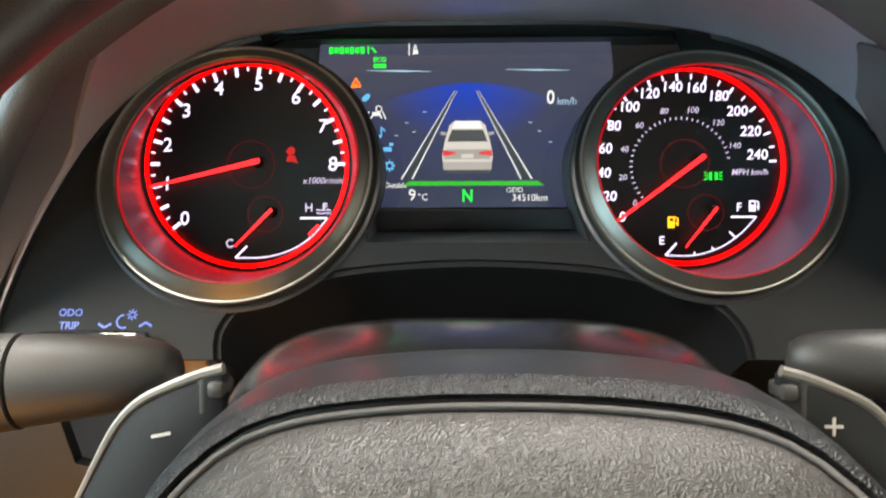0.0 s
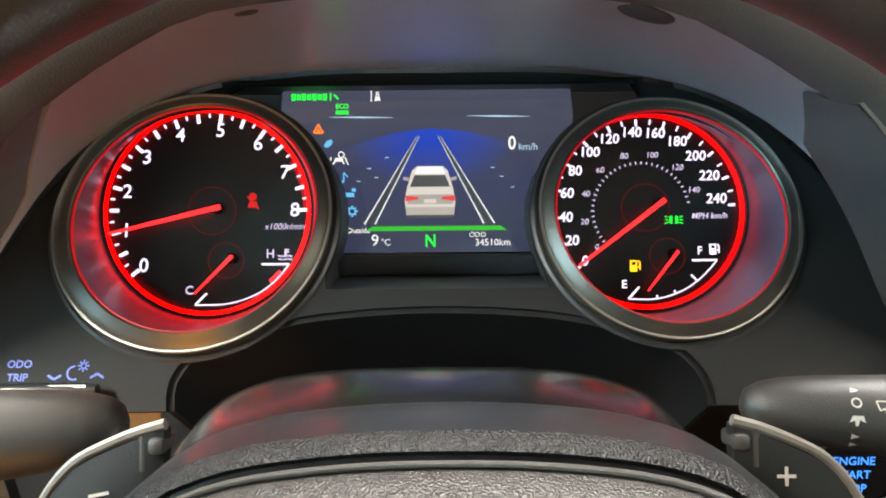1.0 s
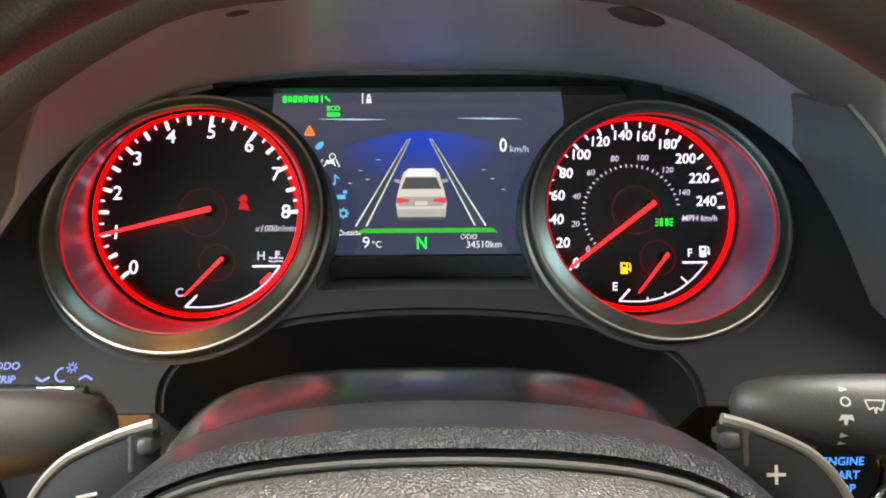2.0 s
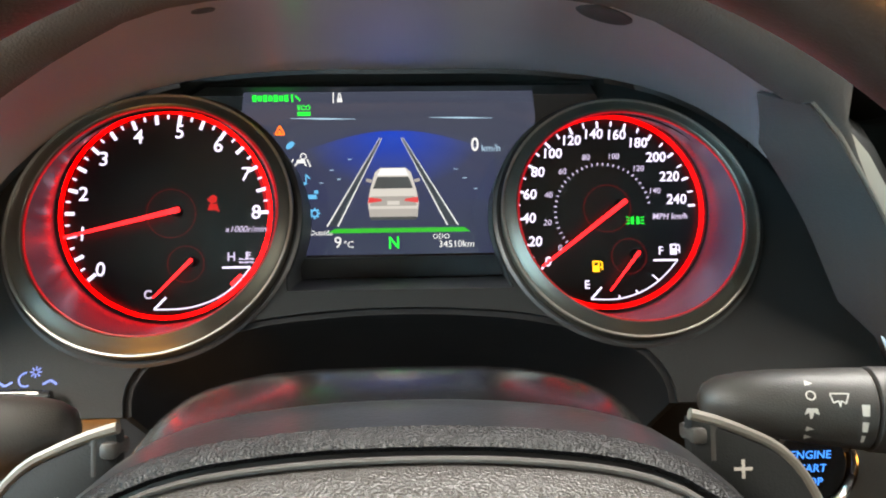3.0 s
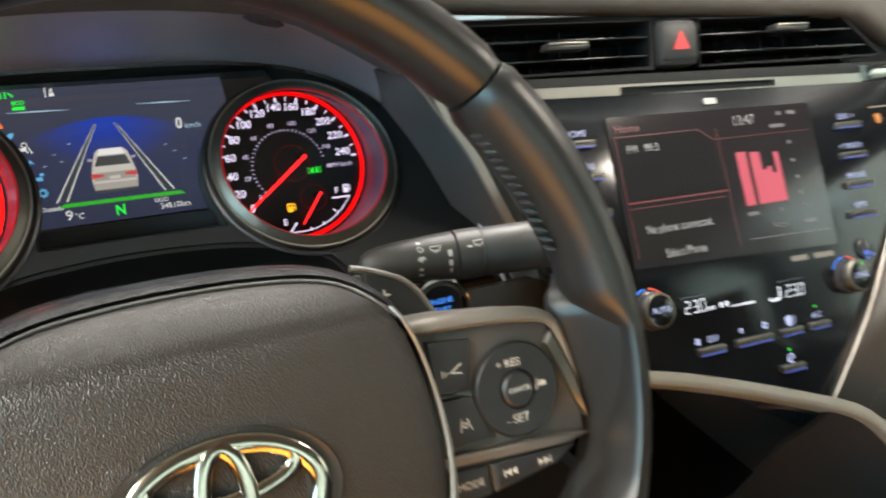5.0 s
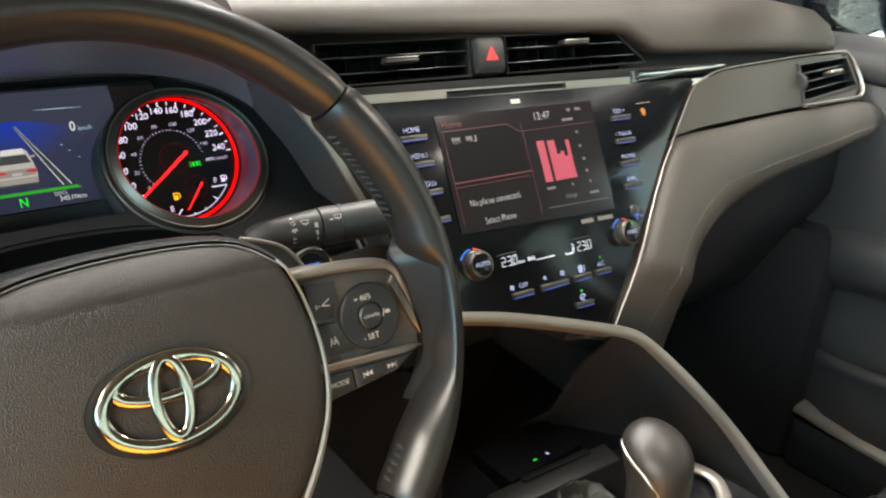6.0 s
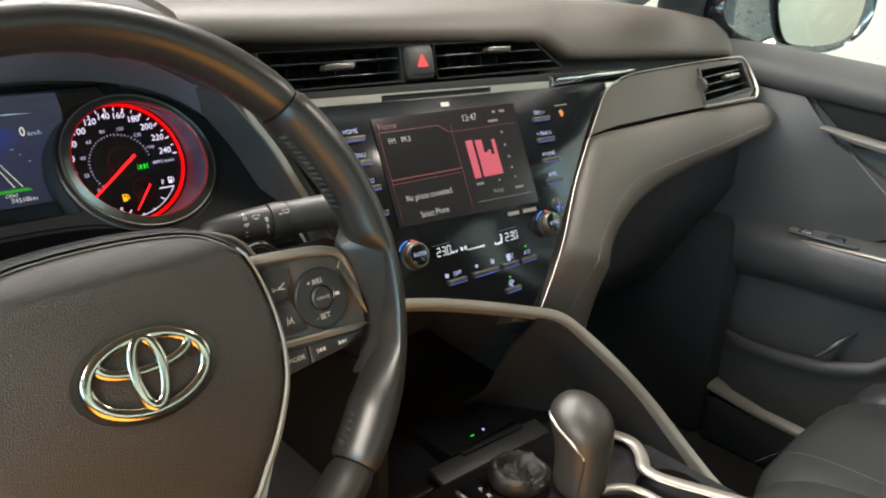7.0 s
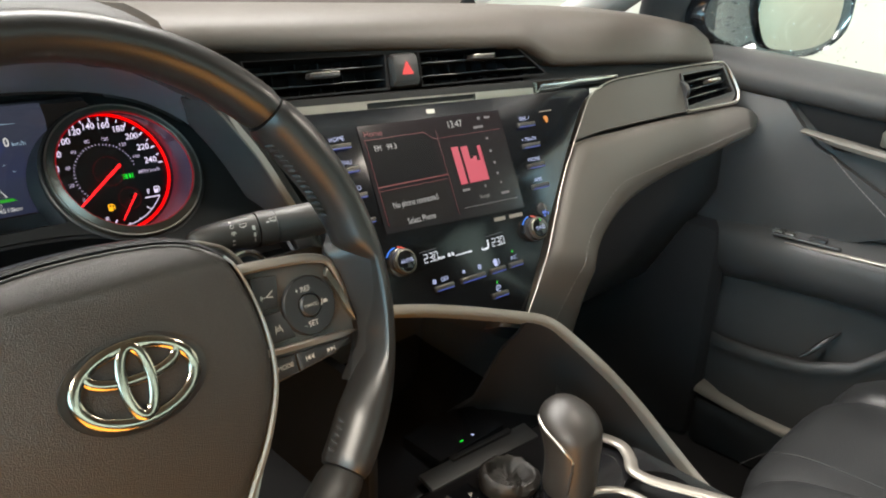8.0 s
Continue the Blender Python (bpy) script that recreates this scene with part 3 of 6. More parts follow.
def ease(f):
    f = min(1.0, max(0.0, f))
    return f * f * (3 - 2 * f)


A, B = spl([(*p, 0) for p in up_c], 60), spl([(*p, 0) for p in lo_c], 60)
rows = []
for s, z in ((0.0, -0.020), (0.0, 0.000), (0.05, 0.005), (0.2, 0.009), (0.5, 0.012), (0.75, 0.012), (0.9, 0.009), (0.97, 0.004), (1.0, -0.006), (1.0, -0.022), (0.92, -0.045), (0.75, -0.075)):
    row = []
    for k, (a, b) in enumerate(zip(A, B)):
        f = ease((k - 2) / 26) if z < -0.03 else 1.0
        p = a.lerp(b, 1 - (1 - s) * f)
        row.append(PP @ Vector((p.x, p.y, -0.025 + (z + 0.025) * f - 0.045 * max(0.0, 1 - k / 7))))
    rows.append(row)
part("swoop_pad", thick(loft(rows), 0.003), PANEL, dash, "soft leatherette pad swooping down to the console", sharp=70)
seam = [a.lerp(b, 0.60 + 0.18 * ease(k / 34)) - Vector((0, 0, 0.045 * max(0.0, 1 - k / 7))) for k, (a, b) in enumerate(zip(A, B))][1:-2]
part("stitching", tube([PP @ Vector((p.x, p.y, p.z + 0.0118)) for p in spl(seam, 240)], [0.00042 if k % 3 else 0.0001 for k in range(240)], sides=5), THREAD, dash, "pale seam stitched along the pad")
# chrome strip over the stack, with the long slot, and the gloss strip that runs on
strip = [(-0.150, -0.0275), (0.0, -0.0295), (0.090, -0.0310), (0.175, -0.0325), (0.175, -0.0405), (0.090, -0.0395), (0.0, -0.0385), (-0.150, -0.0385)]
part("chrome_strip", pierced(strip, [[(-0.058, -0.0305), (0.084, -0.0325), (0.084, -0.0375), (-0.058, -0.0365)]], VP, 0.004, 0.003), SILVER, dash, "satin silver strip with a long slot")
part("slot_back", plate([(-0.060, -0.029), (0.086, -0.031), (0.086, -0.039), (-0.060, -0.038)], VP, 0.002, -0.004), PIANO, dash)
gl = [(-0.150, -0.0205), (0.170, -0.0235), (0.260, -0.0245), (0.335, -0.0260), (0.335, -0.0335), (0.260, -0.0355), (0.178, -0.0400), (-0.150, -0.0380)]
part("gloss_strip", plate(gl, VP, 0.03, 0.0, 0.001), FACEPLATE, dash, "black strip under the vents")
part("strip_end", plate([(0.177, -0.0262), (0.260, -0.0262), (0.335, -0.0275), (0.335, -0.0305), (0.260, -0.0340), (0.177, -0.0392)], VP, 0.003, 0.0022, 0.0012), CHROME, dash, "polished end of the strip")
# under the pad: dark sheet that paints the pad's shade over the passenger panel
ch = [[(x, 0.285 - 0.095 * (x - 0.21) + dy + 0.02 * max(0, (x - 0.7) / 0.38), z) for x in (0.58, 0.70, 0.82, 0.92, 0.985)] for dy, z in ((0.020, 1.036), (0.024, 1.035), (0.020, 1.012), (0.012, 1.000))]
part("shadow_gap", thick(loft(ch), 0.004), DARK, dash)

# glove box and knee panel, deep in shade
gb = [[(x, y, z) for x in (0.56, 0.62, 0.80, 0.98, 1.05, 1.075)] for y, z in ((0.285, 0.93), (0.262, 0.88), (0.262, 0.80), (0.285, 0.70), (0.33, 0.62), (0.45, 0.55))]
gb = [[(x, y - 0.03 * max(0, (x - 0.9) / 0.17) * (1 if z > 0.7 else 0), z) for x, y, z in r] for r in gb]
part("glove_box", thick(loft(gb), 0.006), PLASTIC, dash, "black glove box front under the pad")
# black box runs back over the door's front to paint the dash's shade
part("kick_panel", box((0.07, 0.56, 0.44), Matrix.Translation((1.085, 0.475, 0.52)), 0.03), CARPET, dash, "black carpeted footwell side, drawn over the door's front as shade")


# ---- air vents ----
def slat(m, x0, x1, y, z, tall=0.0022, deep=0.020, skew=0.0):
    return box((x1 - x0, tall, deep), m @ Matrix.Translation(((x0 + x1) / 2, y, z)) @ Matrix.Rotation(radians(skew), 4, "X"), 0.0006)


def centre_vent(x0, x1, taper, tab_x, tab_y, label):
    v = thing("air_vent", VP @ Vector(((x0 + x1) / 2, -0.02, -0.02)), label, "air vent", "vents in the dashboard middle")
    t, b = 0.0165, -0.0190
    out = [(x0, t), (x1, t), (x1 + taper, b * 0.9), (x1 + taper * 0.9, b), (x0, b)]
    inn = [(x0 + 0.001, t - 0.0006), (x1 - 0.001, t - 0.0006), (x1 + taper - 0.004, b + 0.0022), (x0 + 0.001, b + 0.0014)]
    part("frame", pierced(out, [inn], VP, 0.006, -0.001), DARK, v)
    part("duct", loft([[VP @ Vector((x, y, z)) for x, y in inn] for z in (-0.002, -0.045)], ring=True), DARK, v)
    part("duct_back", poly(VP, inn, -0.045), DARK, v)
    for y in (0.0035, -0.0100):
        end = x1 + taper * (t - y) / (t - b) - 0.003
        part("slat", slat(VP, x0 + 0.003, end, y, -0.012, tall=0.0016, skew=-8), PIANO, v)
    n = max(3, int((x1 - x0) / 0.022))
    for k in range(n):
        x = x0 + (x1 - x0) * (k + 0.5) / n
        part("vane", box((0.0016, t - b - 0.004, 0.018), VP @ Matrix.Translation((x, (t + b) / 2, -0.034)), 0.0004), DARK, v)
    part("slider_tab", box((0.033, 0.0046, 0.012), VP @ Matrix.Translation((tab_x, tab_y, 0.002)), 0.0018), PLASTIC, v, "sliding tab with a satin top")
    part("tab_inlay", box((0.031, 0.0014, 0.0115), VP @ Matrix.Translation((tab_x, tab_y + 0.0024, 0.0030)), 0.0006), SILVER, v)
    return v


centre_vent(-0.178, -0.0245, 0.0, -0.101, -0.0012, "black slatted air vent with a silver-topped tab")
centre_vent(0.0165, 0.160, 0.046, 0.100, 0.0060, "black slatted air vent with a pointed outer end")
part("vent_backing", plate([(-0.22, 0.022), (0.200, 0.022), (0.300, 0.016), (0.340, -0.010), (0.340, -0.050), (-0.22, -0.050)], VP, 0.004, -0.052), DARK, dash)
haz = thing("hazard_switch", VP @ Vector((-0.003, -0.02, 0.0)), "black hazard switch with a lit red triangle between vents", "switch")
part("housing", box((0.036, 0.0350, 0.030), VP @ Matrix.Translation((-0.0045, -0.0010, -0.011)), 0.006), BIN, haz)
part("button", box((0.033, 0.0290, 0.008), VP @ Matrix.Translation((-0.0045, -0.0005, 0.0010)), 0.004), BIN, haz)
tri = [(0.0, 0.0078), (-0.0066, -0.0046), (0.0066, -0.0046)]
bm = bmesh.new()
for k in range(3):
    p, q = tri[k], tri[(k + 1) % 3]
    bar(at(VP, -0.0045, -0.001), p, q, 0.0012, 0.0056, bm)
poly(at(VP, -0.0045, -0.001), [(x * 0.86, y * 0.86) for x, y in tri], 0.0055, bm)
part("triangle", bm, HAZARDRED, haz, "red warning triangle")

# passenger vent
pv = thing("air_vent", PP @ Vector((0.37, 0.03, 0)), "silver-framed air vent at the passenger end of the dashboard", "air vent")
part("frame", pierced([(0.302, 0.059), (0.440, 0.061), (0.449, 0.014), (0.292, 0.006)], [vent_cut], PP, 0.005, 0.003), PLASTIC, pv)
part("duct", loft([[PP @ Vector((x, y, z)) for x, y in vent_cut] for z in (0.0, -0.05)], ring=True), DARK, pv)
part("duct_back", poly(PP, vent_cut, -0.05), DARK, pv)
for k in range(3):
    y = 0.0225 + 0.0115 * k
    part("slat", box((0.134, 0.0022, 0.018), PP @ Matrix.Translation((0.370, y, -0.008)) @ Matrix.Rotation(radians(2), 4, "Z") @ Matrix.Rotation(radians(-10), 4, "X"), 0.0006), PIANO, pv)
for k in range(5):
    part("vane", box((0.0016, 0.040, 0.016), PP @ Matrix.Translation((0.318 + 0.026 * k, 0.035, -0.030)), 0.0004), DARK, pv)
part("slider_tab", box((0.034, 0.0055, 0.014), PP @ Matrix.Translation((0.385, 0.040, 0.004)), 0.002), SILVER, pv, "bright sliding tab")
part("wheel", lathe([(0.014, -0.004), (0.0150, -0.003), (0.0150, 0.003), (0.014, 0.004)], PP @ Matrix.Translation((0.300, 0.034, -0.006)) @ Matrix.Rotation(radians(90), 4, "Y"), 28), PLASTIC, pv, "ribbed thumb wheel")

# ---- instrument cluster ----
clu = thing("instrument_cluster", (0.0, 0.36, 0.92), "lit instrument cluster with two red-ringed dials and a display", "instrument cluster")
TU, TR, TRI = (-0.1162, -0.0005), 0.0655, 0.0616
SU, SR, SRI = (0.1095, -0.0006), 0.0611, 0.0575
arch = [(0.121, -0.090), (0.1195, -0.078), (0.108, -0.064), (0.085, -0.055), (0.059, -0.0485), (0.030, -0.0455), (0.0, -0.0445), (-0.030, -0.0455), (-0.063, -0.0490), (-0.088, -0.0555), (-0.109, -0.0635), (-0.1195, -0.078), (-0.119, -0.091)]
arch = [tuple(p)[:2] for p in spl([(*p, 0) for p in arch], 44)]
outl = [tuple(p)[:2] for p in spl([(*p, 0) for p in mirror(half_back[:-1])[::-1] + half_back[1:-1]], 41)]
outl = [p for p in outl if p[1] > -0.090]
outl = outl + [(0.222, -0.0915)] + arch + [(-0.222, -0.0915)]
window = [(-0.112, 0.0765), (0.106, 0.0765)]
window += [(SU[0] + 0.0655 * math.cos(radians(a)), SU[1] + 0.0655 * math.sin(radians(a))) for a in range(95, 206, 6)]
window += [(0.052, -0.036), (-0.052, -0.036)]
window += [(TU[0] + 0.0695 * math.cos(radians(a)), TU[1] + 0.0695 * math.sin(radians(a))) for a in range(-24, 86, 6)]
hull = [DP.inverted() @ (BZ @ Vector((x, y, -0.006))) for x, y in window]
part("faceplate", pierced(outl, [ellipse(TRI, TRI, 56, *TU), ellipse(SRI, SRI, 56, *SU), window], BZ, 0.004, -0.004), FACEPLATE, clu, "black faceplate round the dials", sharp=30)
# dark housing behind the display and under it
part("display_housing", loft([[BZ @ Vector((x, y, -0.006)) for x, y in window], [DP @ Vector((1.10 * h.x, h.y, -0.012)) for h in hull]], ring=True), HOUSING, clu)
part("display_frame", plate([(-0.062, -0.0075), (0.064, -0.0075), (0.058, -0.019), (-0.056, -0.019)], DP, 0.006, 0.004, 0.0015), HOUSING, clu, "satin frame under the display")
# column tunnel under the arch
tun = [[BZ @ Vector((x, y, -0.006)) for x, y in arch], [BZ @ Vector((x * 1.02, y - 0.012, -0.10)) for x, y in arch]]
part("column_tunnel", thick(loft([[Vector(p) for p in r] for r in tun]), 0.003), DARK, clu)


def gauge(name, uc, r_out, lip_c, r_in, dial, ring_c, ring_r, label, lip=0.0048, wide=0.0019, glow=SOFTRED):
    """A dial at the bottom of a well. The bezel rises from its outer edge to an inner lip round lip_c."""
    g = part(name, plate(ellipse(ring_r + 0.008, ring_r + 0.008, 56, *ring_c), dial, 0.003, 0.0), DIAL, clu, label)
    n = 96
    turn = [(math.cos(2 * math.pi * k / n), math.sin(2 * math.pi * k / n)) for k in range(n)]

    def hoop(f, z, dr=0.0):
        """A ring on the bezel: f = 0 at its outer edge, 1 at the inner lip."""
        cx, cy, r = uc[0] + (lip_c[0] - uc[0]) * f, uc[1] + (lip_c[1] - uc[1]) * f, r_out + (r_in - r_out) * f + dr
        return [BZ @ Vector((cx + r * c, cy + r * q, z)) for c, q in turn]

    part("bezel", loft([hoop(0.0, -0.006, 0.0008), hoop(0.0, 0.0), hoop(0.12, 0.0012), hoop(0.5, 0.0031), hoop(0.84, 0.0048), hoop(0.94, 0.0054), hoop(1.0, 0.0050), hoop(1.0, 0.0030, -0.0005)], ring=True), BEZELRING, g, "brushed metal bezel ring")
    part("bezel_rim", tube(hoop(0.03, 0.0010), 0.0008, closed=True, sides=6), SILVER, g, "bright outer edge")
    part("bezel_collar", loft([hoop(0.0, -0.0035, 0.001), hoop(0.0, -0.0030, 0.0025), hoop(0.0, -0.0038, 0.004)], ring=True), PLASTIC, g)
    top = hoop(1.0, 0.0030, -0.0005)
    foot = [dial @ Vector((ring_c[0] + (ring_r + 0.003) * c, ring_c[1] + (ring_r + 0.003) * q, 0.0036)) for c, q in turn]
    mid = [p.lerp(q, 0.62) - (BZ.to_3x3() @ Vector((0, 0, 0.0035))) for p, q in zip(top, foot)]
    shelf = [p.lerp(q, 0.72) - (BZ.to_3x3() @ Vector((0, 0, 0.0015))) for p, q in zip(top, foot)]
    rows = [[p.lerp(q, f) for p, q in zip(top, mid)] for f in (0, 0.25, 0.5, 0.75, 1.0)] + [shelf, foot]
    part("well", loft(rows, ring=True), CAN, g, "dark reflecting gauge well wall, lilac dial light in its colour")
    part("ring_light", ringbar(dial, *ring_c, ring_r, wide, z=0.0030, n=96), glow, g, "glowing red ring")
    part("ring_lip", lathe([(ring_r + 0.0014, 0.0), (ring_r + 0.0014, lip - 0.0004), (ring_r + 0.0030, lip)], at(dial, *ring_c), 96, cap=False), DIAL, g)
    part("ring_line", tube(hoop(1.0, 0.0034, -0.0007), 0.0005, closed=True, sides=6), REDLINE, g, "thin red light line")
    return g


HUBRED = light("hub_ring_red", (1.0, 0.02, 0.02), 0.09)


def needle(g, m, tip, hub, name, off=0.0035, w=0.0026):
    a, b = Vector(hub), Vector(tip)
    butt = a + (a - b).normalized() * w
    part(name, bar(m, tuple(butt), tip, w, 0.006, width2=w * 0.55), NEEDLE, g, "lit red needle")
    part("needle_hub", lathe([(0.0030, 0.0), (0.0030, 0.004), (0.0022, 0.0052)], at(m, *hub), 24), DIAL, g)
    part("hub_ring", ringbar(m, hub[0] - off, hub[1] - off * 0.3, 0.0132 if w > 0.002 else 0.0098, 0.0004, z=0.0008), HUBRED, g)


def clock_marks(g, m, c, r, a0, a1, n, big, small, w_big, w_small, mat, every=2):
    for k in range(n + 1):
        x = radians(a0 + (a1 - a0) * k / n)
        d = Vector((math.cos(x), math.sin(x)))
        o = Vector(c)
        if k % every == 0:
            part("scale_mark", bar(m, tuple(o + d * (r - big)), tuple(o + d * r), w_big, 0.0006), mat, g)
        else:
            part("fine_mark", bar(m, tuple(o + d * (r - small)), tuple(o + d * r), w_small, 0.0006), mat, g)


# rev counter
TC = (-0.0055, -0.0015)
tach = gauge("rev_counter", TU, TR, (-0.1141, -0.0005), 0.0578, DT, TC, 0.0560, "black rev counter dial with white numerals", lip=0.0034, wide=0.0019, glow=RED)
clock_marks(tach, DT, TC, 0.0548, 220, 0.6, 32, 0.0052, 0.0024, 0.0019, 0.0010, WHITE, 2)
for k in range(9):
    a = radians(220 - 27.4 * k)
    part("numeral", text(str(k), 0.0108, at(DT, -0.0051 + 0.0472 * math.cos(a), -0.0018 + 0.0458 * math.sin(a)), bold=0.006, slant=0.05), WHITE, tach)
part("red_zone", ringbar(DT, *TC, 0.0532, 0.0014, 31, 0.6, z=0.0005), REDLINE, tach, "red zone mark")
part("unit", text("x1000r/min", 0.0048, at(DT, 0.0365, -0.0102), slant=0.25), LILAC, tach)
part("mark_h", text("H", 0.0066, at(DT, 0.0288, -0.0253), bold=0.01), LILAC, tach)
part("mark_c", text("C", 0.0066, at(DT, -0.0158, -0.0451), bold=0.01), LILAC, tach)
bm = bar(DT, (0.0372, -0.0225), (0.0372, -0.0262), 0.0012)
bar(DT, (0.0372, -0.0230), (0.0392, -0.0230), 0.0008, bm=bm)
bar(DT, (0.0372, -0.0243), (0.0392, -0.0243), 0.0008, bm=bm)
for y in (-0.0262, -0.0280):
    for k in range(3):
        bar(DT, (0.0330 + 0.0028 * k, y - 0.0004 * (k % 2)), (0.0354 + 0.0028 * k, y - 0.0004 * ((k + 1) % 2)), 0.0008, bm=bm)
part("coolant_symbol", bm, LILAC, tach)
bm = bar(DT, (0.0240, -0.0309), (0.0392, -0.0309), 0.0011)
bar(DT, (-0.0125, -0.0530), (-0.0060, -0.0465), 0.0011, bm=bm)
pts = [tuple(p)[:2] for p in spl([(-0.0125, -0.0530, 0), (0.005, -0.0525, 0), (0.020, -0.0480, 0), (0.031, -0.0405, 0), (0.0392, -0.0309, 0)], 24)]
for p, q in zip(pts, pts[1:]):
    bar(DT, p, q, 0.0007, bm=bm)
part("coolant_scale", bm, WHITE, tach)
part("hot_mark", bar(DT, (0.0290, -0.0405), (0.0345, -0.0352), 0.0026), NEEDLE, tach)
needle(tach, DT, (-0.0585, -0.0138), (0.0, 0.0), "needle", w=0.0028)
needle(tach, DT, (-0.0111, -0.0467), (0.0080, -0.0276), "coolant_needle", w=0.0019)
bm = poly(DT, [(0.0190 + 0.0022 * math.cos(a), 0.0066 + 0.0022 * math.sin(a)) for a in (2 * math.pi * k / 12 for k in range(12))])
poly(DT, [(0.0160, 0.0005), (0.0222, 0.0005), (0.0210, 0.0040), (0.0172, 0.0040)], bm=bm)
bar(DT, (0.0160, 0.0068), (0.0225, -0.0004), 0.0008, 0.0005, bm)
part("belt_telltale", bm, DIMRED, tach, "dim red seat-belt symbol")

# speedometer
SC = (-0.0097, -0.0033)
SCR = (-0.0082, -0.0040)
spd = gauge("speedometer", SU, SR, (0.1089, -0.0015), 0.0541, DS, SCR, 0.0533, "black speedometer dial with white numerals", 0.0060, wide=0.0026)
clock_marks(spd, DS, (-0.0085, -0.0037), 0.0510, 221, 3, 24, 0.0040, 0.0030, 0.0013, 0.0009, WHITE, 2)
for k in range(13):
    a = radians(221 - 17.8 * k)
    words = str(20 * k)
    part("numeral", text(words, 0.0078, at(DS, SC[0] + 0.0421 * math.cos(a), SC[1] + 0.0434 * math.sin(a)), bold=0.013, slant=0.08, wide=0.98), WHITE, spd)
clock_marks(spd, DS, (-0.0100, -0.0040), 0.0275, 219, 10, 32, 0.0016, 0.0016, 0.0006, 0.0006, LILAC, 2)
for k in range(8):
    a = radians(219 - 28.3 * k)
    part("fine_numeral", text(str(20 * k), 0.0046, at(DS, -0.010 + 0.0318 * math.cos(a), -0.004 + 0.0318 * math.sin(a)), slant=0.1), LILAC, spd)
part("unit", text("MPH km/h", 0.0046, at(DS, 0.0280, -0.0072), slant=0.15, bold=0.01), LILAC, spd)
part("mark_f", text("F", 0.0064, at(DS, 0.0222, -0.0266), bold=0.01), WHITE, spd)
part("mark_e", text("E", 0.0064, at(DS, -0.0199, -0.0449), bold=0.01), WHITE, spd)


def pump(m, x, y, s, mat, name, parent):
    bm = poly(m, [(x - 0.5 * s, y - 0.6 * s), (x + 0.25 * s, y - 0.6 * s), (x + 0.25 * s, y + 0.6 * s), (x - 0.5 * s, y + 0.6 * s)])
    for p, q in (((0.30, -0.1), (0.55, -0.1)), ((0.55, -0.4), (0.55, 0.35)), ((0.55, 0.35), (0.35, 0.55))):
        bar(m, (x + p[0] * s, y + p[1] * s), (x + q[0] * s, y + q[1] * s), 0.14 * s, bm=bm)
    part(name, bm, mat, parent)
    part(name + "_window", poly(m, [(x - 0.32 * s, y + 0.1 * s), (x + 0.08 * s, y + 0.1 * s), (x + 0.08 * s, y + 0.42 * s), (x - 0.32 * s, y + 0.42 * s)], 0.0007), DIAL, parent)


pump(DS, 0.0300, -0.0257, 0.0050, WHITE, "fuel_symbol", spd)
pump(DS, -0.0140, -0.0346, 0.0052, AMBER, "fuel_telltale", spd)
bm = bar(DS, (0.0178, -0.0317), (0.0316, -0.0317), 0.0011)
bar(DS, (-0.0178, -0.0528), (-0.0118, -0.0462), 0.0011, bm=bm)
pts = [tuple(p)[:2] for p in spl([(-0.0178, -0.0528, 0), (-0.002, -0.0528, 0), (0.012, -0.0485, 0), (0.023, -0.0410, 0), (0.0316, -0.0317, 0)], 24)]
for p, q in zip(pts, pts[1:]):
    bar(DS, p, q, 0.0007, bm=bm)
for p, q in (((-0.0020, -0.0528), (-0.0020, -0.0508)), ((0.0085, -0.0500), (0.0075, -0.0482)), ((0.0205, -0.0432), (0.0170, -0.0398))):
    bar(DS, p, q, 0.0009, bm=bm)
part("fuel_scale", bm, WHITE, spd)
needle(spd, DS, (-0.0455, -0.0343), (0.0, 0.0), "needle", 0.0075, w=0.0026)
needle(spd, DS, (-0.0084, -0.0484), (0.0075, -0.0282), "fuel_needle", w=0.0018)
bm = bmesh.new()
for s in (-1, 1):
    poly(DS, [(0.0082 + s * 0.0008, -0.0115), (0.0082 + s * 0.0024, -0.0110), (0.0082 + s * 0.0024, -0.0074), (0.0082 + s * 0.0008, -0.0069)], bm=bm)
    for k in range(3):
        bar(DS, (0.0082 + s * 0.0030, -0.0092 + 0.0014 * (k - 1)), (0.0082 + s * 0.0050, -0.0092 + 0.0020 * (k - 1)), 0.0006, bm=bm)
part("lamp_telltale", bm, GREEN, spd, "green side-lamp symbol")


# display between the dials
def screen(name, outline, m, z, mat, parent, label):
    bm = poly(m, outline, z)
    uvs = bm.loops.layers.uv.new("UVMap")
    x0, x1 = min(p[0] for p in outline), max(p[0] for p in outline)
    y0, y1 = min(p[1] for p in outline), max(p[1] for p in outline)
    for f in bm.faces:
        for lp, p in zip(f.loops, outline):
            lp[uvs].uv = ((p[0] - x0) / (x1 - x0), (p[1] - y0) / (y1 - y0))
    return part(name, bm, mat, parent, label)


dsp = screen("display", [(-0.086, 0.088), (-0.088, 0.07), (-0.076, 0.03), (-0.0585, -0.0062), (0.0600, -0.0062), (0.072, 0.03), (0.075, 0.07), (0.073, 0.0875)][::-1], DP, 0.0, CLUSTERSCREEN, clu, "dark blue lit display showing the car between lanes")
rise = [tuple(p)[:2] for p in spl([(-0.0620, 0.0495, 0), (-0.0285, 0.0596, 0), (-0.0044, 0.0626, 0), (0.0198, 0.0602, 0), (0.0520, 0.0510, 0)], 24)]
